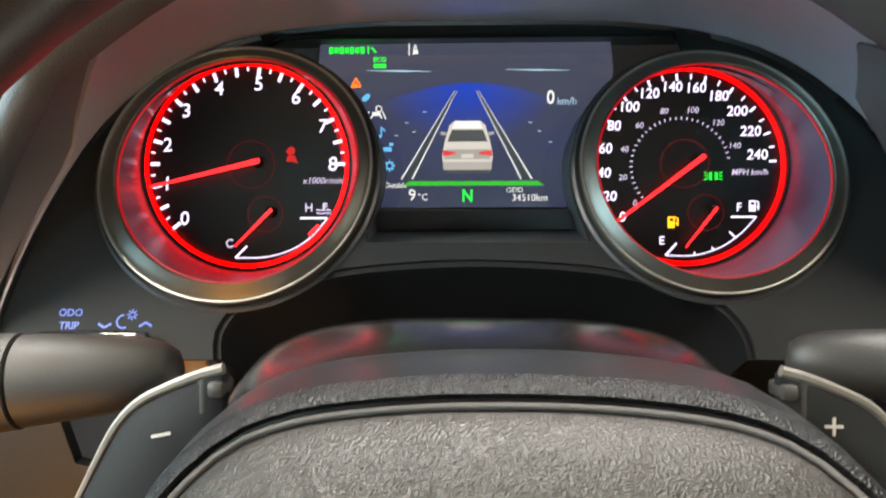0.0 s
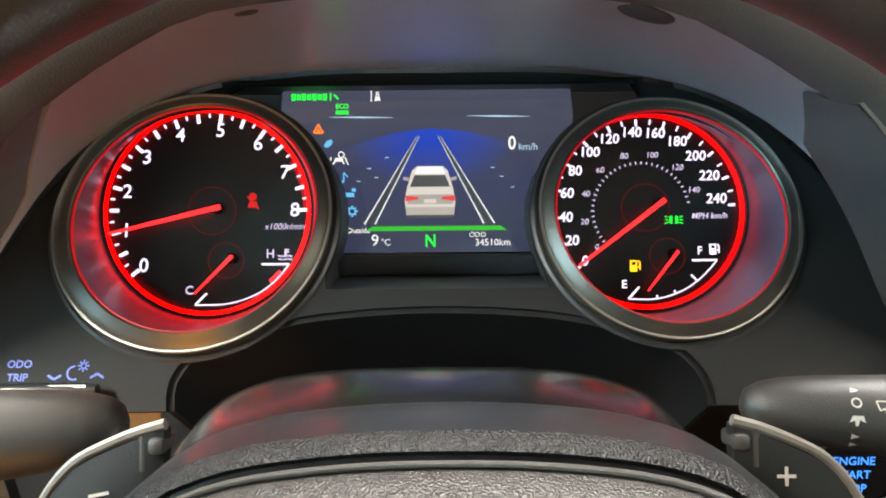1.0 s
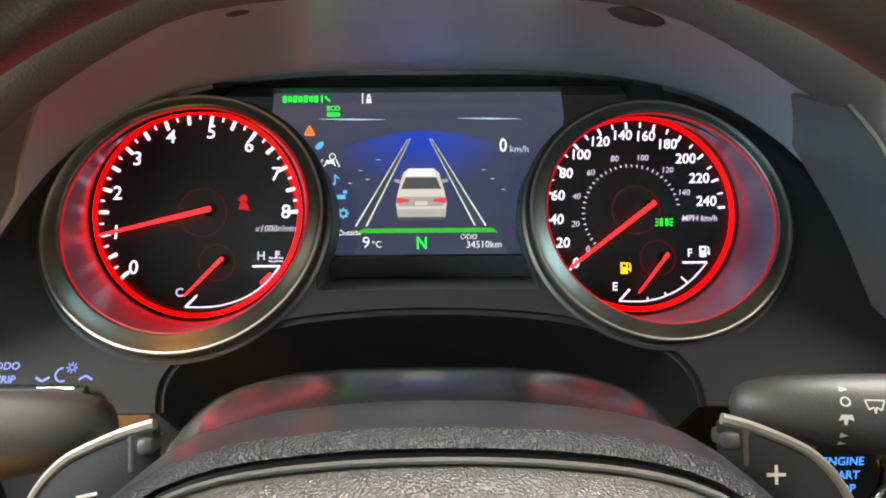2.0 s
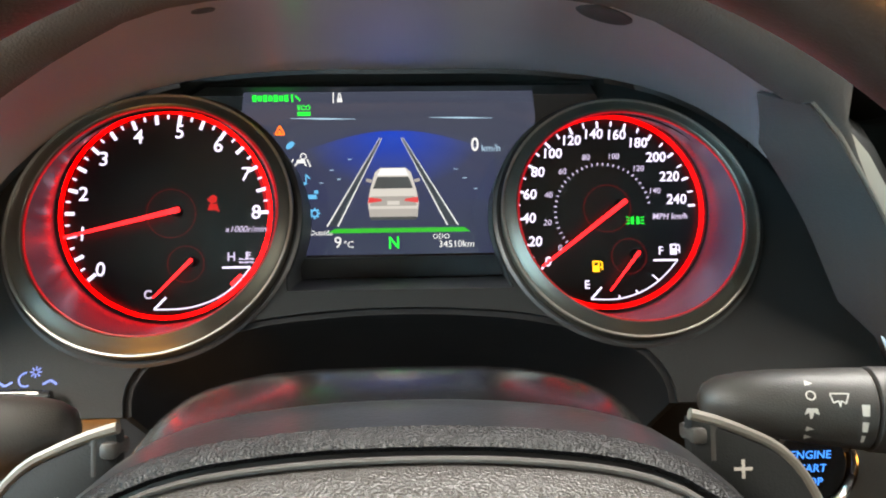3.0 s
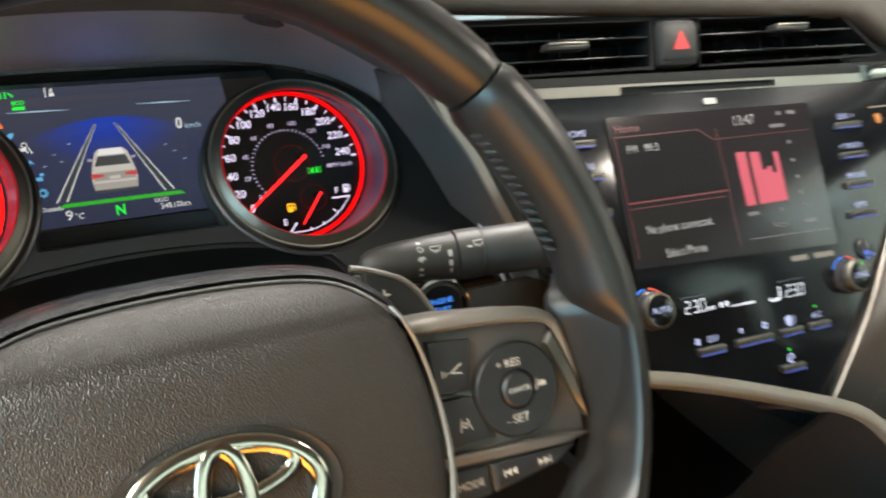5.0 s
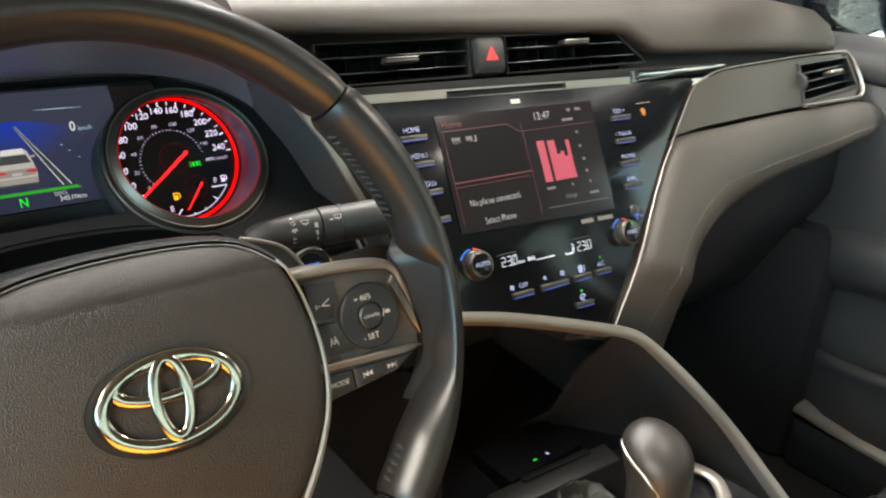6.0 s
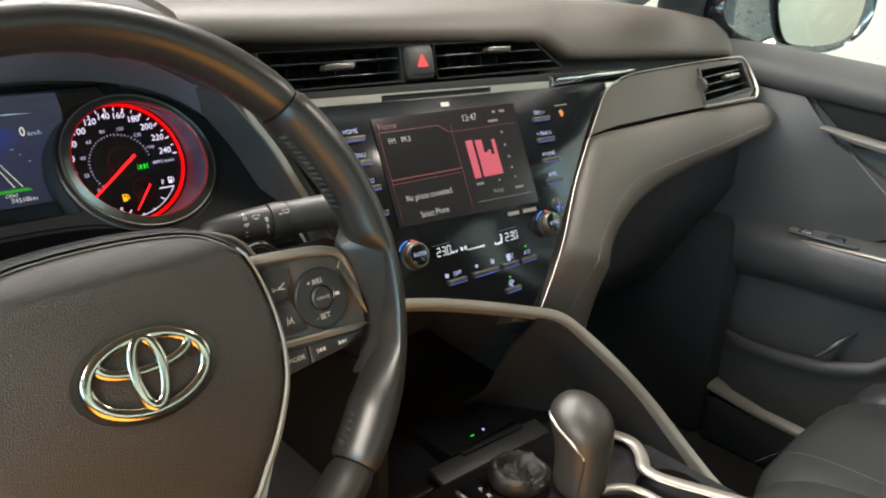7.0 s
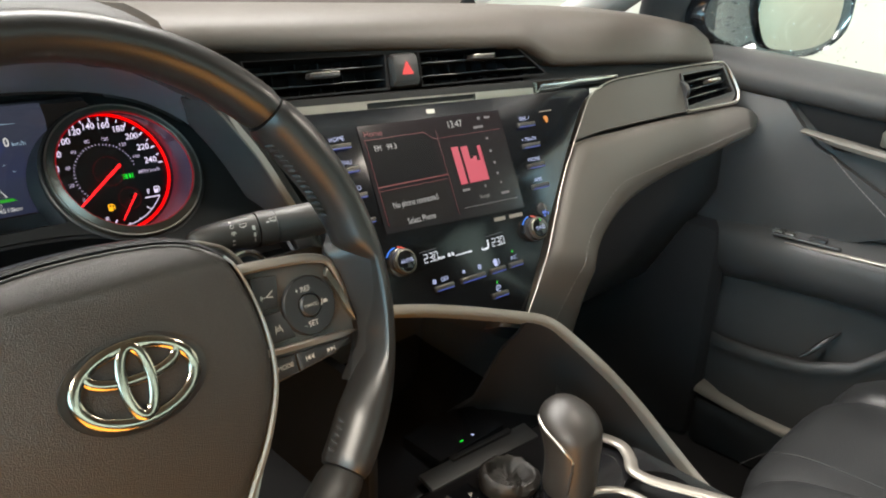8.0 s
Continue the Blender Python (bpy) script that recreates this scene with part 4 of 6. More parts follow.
screen("horizon_glow", [(-0.0620, 0.0240), (0.0520, 0.0240)] + rise[::-1], DP, 0.0002, HORIZON, dsp, "blue glow under the drawn horizon")
for x0, x1 in ((-0.0110, -0.0390), (0.0000, 0.0280)):
    s = -1 if x1 < 0 else 1
    part("lane", poly(DP, [(x0, 0.0585), (x0 + s * 0.0009, 0.0585), (x1 + s * 0.0028, 0.0098), (x1 - s * 0.0028, 0.0098)][:: 1], 0.0005), ROADGREY, dsp)
    bm = bar(DP, (x0 - s * 0.0002, 0.0585), (x1 - s * 0.0030, 0.0098), 0.0002, 0.0007, width2=0.0008)
    bar(DP, (x0 + s * 0.0011, 0.0585), (x1 + s * 0.0030, 0.0098), 0.0002, 0.0007, bm, width2=0.0008)
    part("lane_line", bm, DISPWHITE, dsp)
c = at(DP, -0.005, 0.027)
part("car_picture", poly(c, [(-0.0133, -0.0125), (0.0133, -0.0125), (0.0142, -0.004), (0.0128, 0.003), (0.0100, 0.0125), (0.0070, 0.0150), (-0.0070, 0.0150), (-0.0100, 0.0125), (-0.0128, 0.003), (-0.0142, -0.004)], 0.0009), CARCREAM, dsp, "white car picture")
part("car_roof_shade", poly(c, [(-0.0086, 0.0108), (0.0086, 0.0108), (0.0066, 0.0146), (-0.0066, 0.0146)], 0.0011), DISPWHITE, dsp)
for sx in (-1, 1):
    part("car_mirror", poly(c, [(sx * 0.0118, 0.0068), (sx * 0.0150, 0.0074), (sx * 0.0148, 0.0092), (sx * 0.0116, 0.0086)][:: sx], 0.0011), CARSHADE, dsp)
part("car_boot_shade", poly(c, [(-0.0130, -0.0062), (0.0130, -0.0062), (0.0120, -0.0008), (-0.0120, -0.0008)], 0.0011), CARSHADE, dsp)
part("car_plate", poly(c, [(-0.0034, -0.0056), (0.0034, -0.0056), (0.0034, -0.0034), (-0.0034, -0.0034)], 0.0013), CARCREAM, dsp)
part("car_shadow", poly(c, [(-0.0125, -0.0140), (0.0125, -0.0140), (0.0133, -0.0122), (-0.0133, -0.0122)], 0.0012), GLASSGREY, dsp)
part("car_window", poly(c, [(-0.0112, 0.0035), (0.0112, 0.0035), (0.0086, 0.0100), (-0.0086, 0.0100)], 0.0012), GLASSGREY, dsp)
part("car_bumper", poly(c, [(-0.0132, -0.0122), (0.0132, -0.0122), (0.0138, -0.0078), (-0.0138, -0.0078)], 0.0012), BUMPERGREY, dsp)
bm = poly(c, [(-0.0140, -0.0046), (-0.0062, -0.0034), (-0.0068, -0.0022), (-0.0136, -0.0012)], 0.0014)
poly(c, [(0.0140, -0.0046), (0.0062, -0.0034), (0.0068, -0.0022), (0.0136, -0.0012)], 0.0014, bm)
part("tail_lights", bm, TAILRED, dsp)
part("eco_bar", poly(DP, [(-0.0420, 0.0060), (0.0380, 0.0060), (0.0345, 0.0085), (-0.0375, 0.0085)], 0.0008), light("eco_green", (0.015, 0.24, 0.008), 1.0), dsp, "green band")
for x0, x1, a in ((-0.061, -0.025, 1), (0.016, 0.051, -1)):
    bm = bar(DP, (x0, 0.0697), ((x0 + x1) / 2, 0.0694), 0.0002, 0.0006, width2=0.0009)
    bar(DP, ((x0 + x1) / 2, 0.0694), (x1, 0.0691), 0.0009, 0.0006, bm, width2=0.0002)
    part("divider", bm, DISPLINE, dsp)
part("gear_letter", text("N", 0.0098, at(DP, -0.005, 0.0), bold=0.01, wide=0.85), GREEN, dsp)
part("temperature", text("9", 0.0090, at(DP, -0.0362, 0.0005)), DISPWHITE, dsp)
part("temperature_unit", text("°C", 0.0052, at(DP, -0.0302, -0.0006)), DISPWHITE, dsp)
part("outside_label", text("Outside", 0.0040, at(DP, -0.0455, 0.0062), bold=0.01), DISPWHITE, dsp)
part("odometer_label", text("ODO", 0.0040, at(DP, 0.0215, 0.0034)), DISPWHITE, dsp)
part("odometer", text("34510km", 0.0054, at(DP, 0.0300, -0.0010)), DISPWHITE, dsp)
part("speed", text("0", 0.0105, at(DP, 0.0410, 0.0542), bold=0.015, wide=0.85), DISPWHITE, dsp)
part("speed_unit", text("km/h", 0.0054, at(DP, 0.0500, 0.0523)), DISPLINE, dsp)
for k in range(7):
    part("range_mark", bar(DP, (-0.0815 + 0.0029 * k, 0.0808), (-0.0793 + 0.0029 * k, 0.0808), 0.0036 - 0.0006 * (k % 2), 0.0006), GREEN, dsp)
part("range_mark", bar(DP, (-0.0598, 0.0788), (-0.0598, 0.0830), 0.0008, 0.0006), GREEN, dsp)
part("range_mark", bar(DP, (-0.0580, 0.0822), (-0.0555, 0.0795), 0.0009, 0.0006), GREEN, dsp)
part("mode_badge", text("ECO", 0.0036, at(DP, -0.0535, 0.0755), bold=0.02), GREEN, dsp, "green mode word")
part("mode_bar", poly(DP, [(-0.0570, 0.0712), (-0.0500, 0.0712), (-0.0500, 0.0732), (-0.0570, 0.0732)], 0.0004), GREEN, dsp)
bm = bar(DP, (-0.0372, 0.0780), (-0.0372, 0.0840), 0.0006)
bar(DP, (-0.0350, 0.0783), (-0.0340, 0.0835), 0.0006, bm=bm)
bar(DP, (-0.0325, 0.0785), (-0.0335, 0.0835), 0.0006, bm=bm)
poly(DP, [(-0.0350, 0.0785), (-0.0322, 0.0785), (-0.0326, 0.0808), (-0.0346, 0.0808)], bm=bm)
part("lane_symbol", bm, DISPWHITE, dsp)
bm = bmesh.new()
for p, q in (((0, 0.0028), (-0.0026, -0.0020)), ((-0.0026, -0.0020), (0.0026, -0.0020)), ((0.0026, -0.0020), (0, 0.0028))):
    bar(at(DP, -0.067, 0.063), p, q, 0.0009, bm=bm)
poly(at(DP, -0.067, 0.0627), [(-0.0012, -0.0012), (0.0012, -0.0012), (0, 0.0010)], bm=bm)
part("warning_symbol", bm, ORANGE, dsp, "orange warning triangle")
leaf = poly(at(DP, -0.0615, 0.0550, 0, 40), [(0.0028 * math.cos(a), 0.0016 * math.sin(a)) for a in (2 * math.pi * k / 12 for k in range(12))])
part("leaf_icon", leaf, PALEBLUE, dsp)
i2 = at(DP, -0.0562, 0.0462)
bm = poly(i2, [(-0.0022, -0.0012), (0.0030, -0.0012), (0.0026, 0.0008), (-0.0018, 0.0008)])
ringbar(i2, 0.0018, 0.0026, 0.0016, 0.0006, bm=bm, n=14)
for s in (-1, 1):
    bar(i2, (s * 0.0056, -0.0030), (s * 0.0038, 0.0012), 0.0007, bm=bm)
bar(i2, (-0.0030, -0.0026), (-0.0018, -0.0012), 0.0008, bm=bm)
bar(i2, (0.0034, -0.0026), (0.0024, -0.0012), 0.0008, bm=bm)
part("assist_icon", bm, DISPWHITE, dsp)
i3 = at(DP, -0.0528, 0.0358)
bm = poly(i3, [(-0.0014 + 0.0011 * math.cos(a), -0.0022 + 0.0009 * math.sin(a)) for a in (2 * math.pi * k / 10 for k in range(10))])
bar(i3, (-0.0004, -0.0022), (-0.0004, 0.0030), 0.0007, bm=bm)
bar(i3, (-0.0004, 0.0030), (0.0018, 0.0006), 0.0008, bm=bm)
part("music_icon", bm, PALEBLUE, dsp)
i4 = at(DP, -0.0500, 0.0270)
bm = poly(i4, [(-0.0032, -0.0018), (0.0026, -0.0018), (0.0024, 0.0006), (-0.0028, 0.0006)])
poly(i4, [(0.0012, 0.0012), (0.0034, 0.0012), (0.0034, 0.0030), (0.0012, 0.0030)], bm=bm)
part("car_icon", bm, PALEBLUE, dsp)
i5 = at(DP, -0.0488, 0.0172)
bm = ringbar(i5, 0, 0, 0.0018, 0.0009, n=18)
for k in range(8):
    a = math.pi * k / 4
    bar(i5, (0.0022 * math.cos(a), 0.0022 * math.sin(a)), (0.0031 * math.cos(a), 0.0031 * math.sin(a)), 0.0009, bm=bm)
part("gear_icon", bm, PALEBLUE, dsp)
for x, y in ((-0.040, 0.041), (-0.036, 0.036), (0.029, 0.041), (0.034, 0.036), (-0.046, 0.034), (0.040, 0.030), (-0.030, 0.047)):
    part("road_speck", bar(DP, (x, y), (x + 0.0022, y), 0.0004, 0.0004), DISPLINE, dsp)

# trip buttons low on the faceplate
bm = text("ODO", 0.0047, at(BZ, -0.1870, -0.0700, -0.004), bold=0.015)
text("TRIP", 0.0047, at(BZ, -0.1870, -0.0760, -0.004), bm, bold=0.015)
part("trip_label", bm, KEYBLUE, clu, "blue lit words")
bm = bmesh.new()
m = at(BZ, -0.1610, -0.0730, -0.004)
for s, x in ((-1, -0.0095), (1, 0.0095)):
    bar(m, (x - 0.0030, -0.0026 - s * 0.0006), (x, -0.0026 + s * 0.0012), 0.0010, bm=bm)
    bar(m, (x, -0.0026 + s * 0.0012), (x + 0.0030, -0.0026 - s * 0.0006), 0.0010, bm=bm)
ringbar(m, -0.001, -0.001, 0.0030, 0.0008, 90, 300, bm=bm, n=14)
for k in range(8):
    a = math.pi * k / 4
    bar(m, (0.0028 + 0.0008 * math.cos(a), 0.0022 + 0.0008 * math.sin(a)), (0.0028 + 0.0026 * math.cos(a), 0.0022 + 0.0026 * math.sin(a)), 0.0006, bm=bm)
part("dimmer_label", bm, KEYBLUE, clu, "blue lit dimmer symbols")
part("dimmer_knob", tube([BZ @ Vector((x, -0.0825, 0.001)) for x in (-0.196, -0.180, -0.160, -0.148)], [0.0030, 0.0036, 0.0036, 0.0028], sides=12), SMOOTH, clu, "small black knob")
part("dimmer_inlay", bar(BZ, (-0.168, -0.0812), (-0.152, -0.0812), 0.0010, 0.0042), SILVER, clu)

# ---- steering wheel ----
whl = thing("steering_wheel", WH @ Vector((0, 0, -0.02)), "black leather steering wheel with chrome emblem and switches", "steering wheel")
RIM = 0.1662


def rim_arc(a0, a1, grip, n=40):
    """A stretch of the rim between two seams, thicker where it is gripped."""
    rows = []
    for k in range(n + 1):
        s = k / n
        a = radians(a0 + (a1 - a0) * s)
        edge = min(s, 1 - s) * abs(a1 - a0)
        f = 1 - 0.10 * max(0.0, 1 - edge / 0.9) ** 2
        swell = grip * math.exp(-((edge - 10) / 14) ** 2)
        rr, zz = (0.0130 + 0.0020 * swell) * f, (0.0165 + 0.0018 * swell) * f
        row = []
        for j in range(20):
            b = 2 * math.pi * j / 20
            # where a spoke joins, the inner flank gives way to its lobe
            turn = (a0 + (a1 - a0) * s + 180) % 360 - 180
            turn = turn if abs(turn) < 90 else math.copysign(180, turn) - turn
            web = 1.0 if grip else 0.0
            web *= min(1.0, max(0.0, (turn + 34) / 14)) * min(1.0, max(0.0, (6.5 - turn) / 5))
            flank = 1 - 0.80 * web if math.cos(b) < 0 else 1.0
            r = RIM + rr * math.cos(b) * flank - 0.0012 * swell * flank
            row.append(WH @ Vector((r * math.cos(a), r * math.sin(a), zz * math.sin(b) * (1.0 if math.sin(b) > 0 else 1.42))))
        rows.append(row)
    return loft(rows, ring=True, cap=True)


part("rim", rim_arc(42.2, 137.8, 0.0), LEATHER, whl, "smooth leather top of the rim")
part("rim_grip", rim_arc(-48, 41.8, 1.0, 60), LEATHER, whl, "stitched leather grip")
part("rim_grip", rim_arc(138.2, 228, 1.0, 60), LEATHER, whl)
part("rim", rim_arc(228.4, 311.6, 0.0), LEATHER, whl, "leather bottom of the rim")
for a0, a1 in ((38, 15), (-37, -46), (142, 165), (217, 226)):
    bm = bmesh.new()
    n = int(abs(a1 - a0) / 1.55)
    for k in range(n):
        a = a0 + (a1 - a0) * (k + 0.5) / n
        pts = []
        for da, b in ((-0.40, 172), (0.0, 184), (0.40, 196)):
            r = RIM + 0.0148 * math.cos(radians(b)) - 0.0012
            pts.append(WH @ Vector((r * math.cos(radians(a + da)), r * math.sin(radians(a + da)), 0.0182 * math.sin(radians(b)) * (1.0 if b < 180 else 1.42))))
        tube(pts, [0.0005, 0.0014, 0.0005], bm, sides=6)
    part("stitching", bm, DARKTHREAD, whl, "row of dark leather stitches")

# airbag cover
half_pad = [(0.0, 0.0480), (0.025, 0.0472), (0.048, 0.0444), (0.0625, 0.0386), (0.0735, 0.0256), (0.0810, 0.0025), (0.0840, -0.0280), (0.0800, -0.0560), (0.0665, -0.0840), (0.0530, -0.1030), (0.0440, -0.1150), (0.0250, -0.1220), (0.0, -0.1235)]
ring = [tuple(p)[:2] for p in spl([(*p, 0) for p in half_pad[:-1] + mirror(half_pad)[::-1][:-1]], 96, True)]


def pad_height(x, y):
    z = 0.006 - 0.9 * (x * x) - 0.35 * max(0.0, -0.03 - y) ** 1.5
    z -= 1.18 * max(0.0, y - 0.0265) * min(1.0, max(0.0, y - 0.0265) / 0.006)
    return z


rows = []
for f, d in ((1.0, 0.026), (1.0, 0.008), (0.992, 0.0042), (0.975, 0.0016), (0.94, 0.0003), (0.90, 0), (0.86, 0), (0.82, 0), (0.78, 0), (0.74, 0), (0.66, 0), (0.5, 0), (0.34, 0), (0.18, 0), (0.06, 0)):
    rows.append([WH @ Vector((x * f, (y + 0.03) * f - 0.03, pad_height(x * f, (y + 0.03) * f - 0.03) - d)) for x, y in ring])
part("airbag_cover", loft(rows, ring=True, cap=True), GRAINED, whl, "grained airbag cover", sharp=60)
edge = [(x, y) for x, y in ring if y < 0.034]
part("cover_line", tube([WH @ Vector((x * 1.024, (y + 0.03) * (1.024 if y < 0 else 1.008) - 0.03, pad_height(x, y) - 0.004)) for x, y in edge], [0.0009 + 0.0018 * min(1.0, max(0.0, (0.0 - y) / 0.09)) for x, y in edge], sides=8), BEZEL, whl, "thin silver line round the cover")


def round_pad_line(k, off, d):
    """A point beside the cover's edge: off outwards from it, d behind it."""
    (x0, y0), (x, y), (x1, y1) = ring[k - 1], ring[k], ring[(k + 1) % len(ring)]
    n = Vector((y1 - y0, x0 - x1)).normalized()
    if n.dot(Vector((x, y + 0.03))) < 0:
        n = -n
    off *= 0.45 + 0.55 * min(1.0, max(0.0, (y + 0.01) / 0.045))
    return WH @ Vector((x + n.x * off, y + n.y * off, pad_height(x, y) - d))


rows = []
for off, d in ((0.0004, 0.026), (0.0014, 0.016), (0.0022, 0.0110), (0.0034, 0.0094), (0.0050, 0.0108), (0.0066, 0.0160), (0.0077, 0.0240), (0.0083, 0.0320), (0.0085, 0.0390), (0.0074, 0.0480), (0.0020, 0.0560), (-0.012, 0.0620), (-0.025, 0.0660)):
    rows.append([round_pad_line(k, off, d) for k in range(len(ring))])
part("hub_cover", loft(rows[:6], ring=True), HUBSKIN, whl, "grained black edge behind the cover", sharp=60)
part("hub_shell", loft(rows[5:], ring=True, cap=True), HUBSHELL, whl, "smooth black shell behind the hub", sharp=60)
bead = [k for k in range(len(ring)) if ring[k][1] > 0.020]
bead = sorted(bead, key=lambda k: ring[k][0])
part("cover_bead", tube([round_pad_line(k, 0.0010, 0.0078) for k in bead], 0.0008, sides=8), STALK, whl, "satin bead along the top of the cover")

# emblem: three chrome ovals in a shallow well
EM = at(WH, 0.0013, -0.0220, 0.0055)
well = part("emblem_well", lathe([(0.0390, -0.004), (0.0390, 0.0006), (0.0365, -0.0002)], EM, 64, squash=0.66), LEATHER, whl)


def oval(a, b, cy, r, z, n=64):
    part("emblem_oval", tube([EM @ Vector((a * math.cos(2 * math.pi * k / n), cy + b * math.sin(2 * math.pi * k / n), z)) for k in range(n)], r, closed=True, sides=16, flat=0.55, up=tuple(EM.to_3x3() @ Vector((0, 0, 1)))), EMBLEM, well, "chrome oval of the emblem")


oval(0.0314, 0.0204, 0.0, 0.0036, 0.0020)
oval(0.0076, 0.0188, 0.0008, 0.0031, 0.0028)
oval(0.0240, 0.0088, 0.0106, 0.0031, 0.0022)


def spoke(s):
    """The switch pod beside the hub; s = 1: to the right."""
    m = WH @ Matrix.Diagonal((s, 1, 1, 1))
    z = -0.014
    pod = [(0.072, 0.0235), (0.100, 0.0225), (0.132, 0.0185), (0.1455, 0.0110), (0.1525, -0.004), (0.1570, -0.026), (0.1560, -0.0420), (0.138, -0.0525), (0.084, -0.0575), (0.072, -0.0570)]
    p = part("switch_pod", plate(pod, m, 0.022, z - 0.001, 0.004), PODFACE, whl, "black switch pod")
    ridge = spl([(0.074, 0.0198, z), (0.102, 0.0188, z + 0.001), (0.130, 0.0158, z + 0.001), (0.1455, 0.0105, z + 0.0005), (0.1508, -0.0010, z), (0.1545, -0.0160, z - 0.001), (0.1560, -0.0300, z - 0.002)], 48)
    part("pod_ridge", tube([m @ Vector(q) for q in ridge], [0.0045 - 0.0030 * min(1.0, max(0.0, (k - 24) / 23)) for k in range(48)], sides=12, flat=0.7), RIDGE, p, "satin spoke edge")
    blade = [(0.1440, 0.006), (0.1490, -0.006), (0.1535, -0.020), (0.1560, -0.0350), (0.1515, -0.0270), (0.1465, -0.0120), (0.1410, 0.001)]
    part("silver_blade", plate(blade, m, 0.008, z + 0.0030, 0.0010), BEZELRING, p, "dark satin blade")
    mid = spl([(0.085, -0.0360, z + 0.0015), (0.115, -0.0384, z + 0.0020), (0.140, -0.0404, z + 0.0022), (0.1545, -0.0412, z + 0.0018)], 24)
    taper = [1.0] * 20 + [0.85, 0.65, 0.4, 0.12]
    strip = [[m @ Vector((q.x, q.y + dy * w, q.z + dz)) for q, w in zip(mid, taper)] for dy, dz in ((0.0024, -0.003), (0.0023, 0.0018), (0.0012, 0.0022), (-0.0020, 0.0006), (-0.0024, -0.003))]
    part("chrome_strip", thick(loft(strip), 0.0005), SILVER, p, "satin silver strip")
    part("round_pad", lathe([(0.0200, 0.0), (0.0200, 0.0018), (0.0190, 0.0030), (0.0085, 0.0026), (0.0080, 0.0010)], at(m, 0.124, -0.0147, z), 56), BIN, p, "round four-way button")
    part("centre_button", lathe([(0.0076, 0.0), (0.0076, 0.0030), (0.0066, 0.0040)], at(m, 0.124, -0.0147, z), 40), BIN, p)
    part("button", plate([(0.087, 0.0130), (0.106, 0.0105), (0.104, 0.0005), (0.1015, -0.0100), (0.0880, -0.0090)], m, 0.004, z + 0.0025, 0.0010), BIN, p)
    part("button", plate([(0.0885, -0.0115), (0.1020, -0.0125), (0.1060, -0.0230), (0.1090, -0.0315), (0.0900, -0.0315)], m, 0.004, z + 0.0025, 0.0010), BIN, p)
    part("button", plate([(0.0865, -0.0405), (0.1045, -0.0418), (0.1045, -0.0540), (0.0845, -0.0545)], m, 0.004, z + 0.0020, 0.0010), BIN, p)
    part("button", plate([(0.1060, -0.0420), (0.1480, -0.0445), (0.1370, -0.0500), (0.1060, -0.0535)], m, 0.004, z + 0.0020, 0.0010), BIN, p)
    if s < 0:
        return
    b = z + 0.0028
    part("label_res", text("+ RES", 0.0048, at(m, 0.1210, -0.0034, b)), PRINT, p)
    part("label_set", text("- SET", 0.0050, at(m, 0.1215, -0.0268, b)), PRINT, p)
    part("label_cancel", text("CANCEL", 0.0028, at(m, 0.124, -0.0147, b + 0.0014)), PRINT, p)
    part("label_mode", text("MODE", 0.0042, at(m, 0.0955, -0.0475, b - 0.0006)), PRINT, p)
    bm = bmesh.new()
    for x, d in ((0.1130, -1), (0.1158, -1), (0.1290, 1), (0.1318, 1)):
        poly(m, [(x - d * 0.0013, -0.0488), (x - d * 0.0013, -0.0456), (x + d * 0.0013, -0.0472)][:: d], b - 0.0002, bm)
    bar(m, (0.1112, -0.0488), (0.1112, -0.0456), 0.0006, b - 0.0002, bm)
    bar(m, (0.1336, -0.0488), (0.1336, -0.0456), 0.0006, b - 0.0002, bm)
    part("track_symbols", bm, PRINT, p)
    bm = bar(m, (0.0950, -0.0012), (0.1002, 0.0018), 0.0006, b)
    bar(m, (0.0950, -0.0012), (0.0998, -0.0022), 0.0006, b, bm)
    for k in range(3):
        bar(m, (0.0912 + 0.0012 * k, 0.0003 - 0.0005 * k), (0.0912 + 0.0012 * k, -0.0027 + 0.0005 * k), 0.0005, b, bm)
    part("voice_symbol", bm, PRINT, p)
    bm = bar(m, (0.0950, -0.0255), (0.0960, -0.0205), 0.0005, b)
    bar(m, (0.1000, -0.0255), (0.0985, -0.0205), 0.0005, b, bm)
    ringbar(m, 0.0974, -0.0232, 0.0010, 0.0005, z=b, bm=bm, n=12)
    part("lane_symbol", bm, PRINT, p)
    bm = poly(m, [(0.1340, -0.0160), (0.1378, -0.0160), (0.1372, -0.0138), (0.1346, -0.0138)], b)
    for sx in (-1, 1):
        bar(m, (0.1359 + sx * 0.0034, -0.0172), (0.1359 + sx * 0.0022, -0.0128), 0.0006, b, bm)
    part("distance_symbol", bm, PRINT, p)


spoke(1)
spoke(-1)
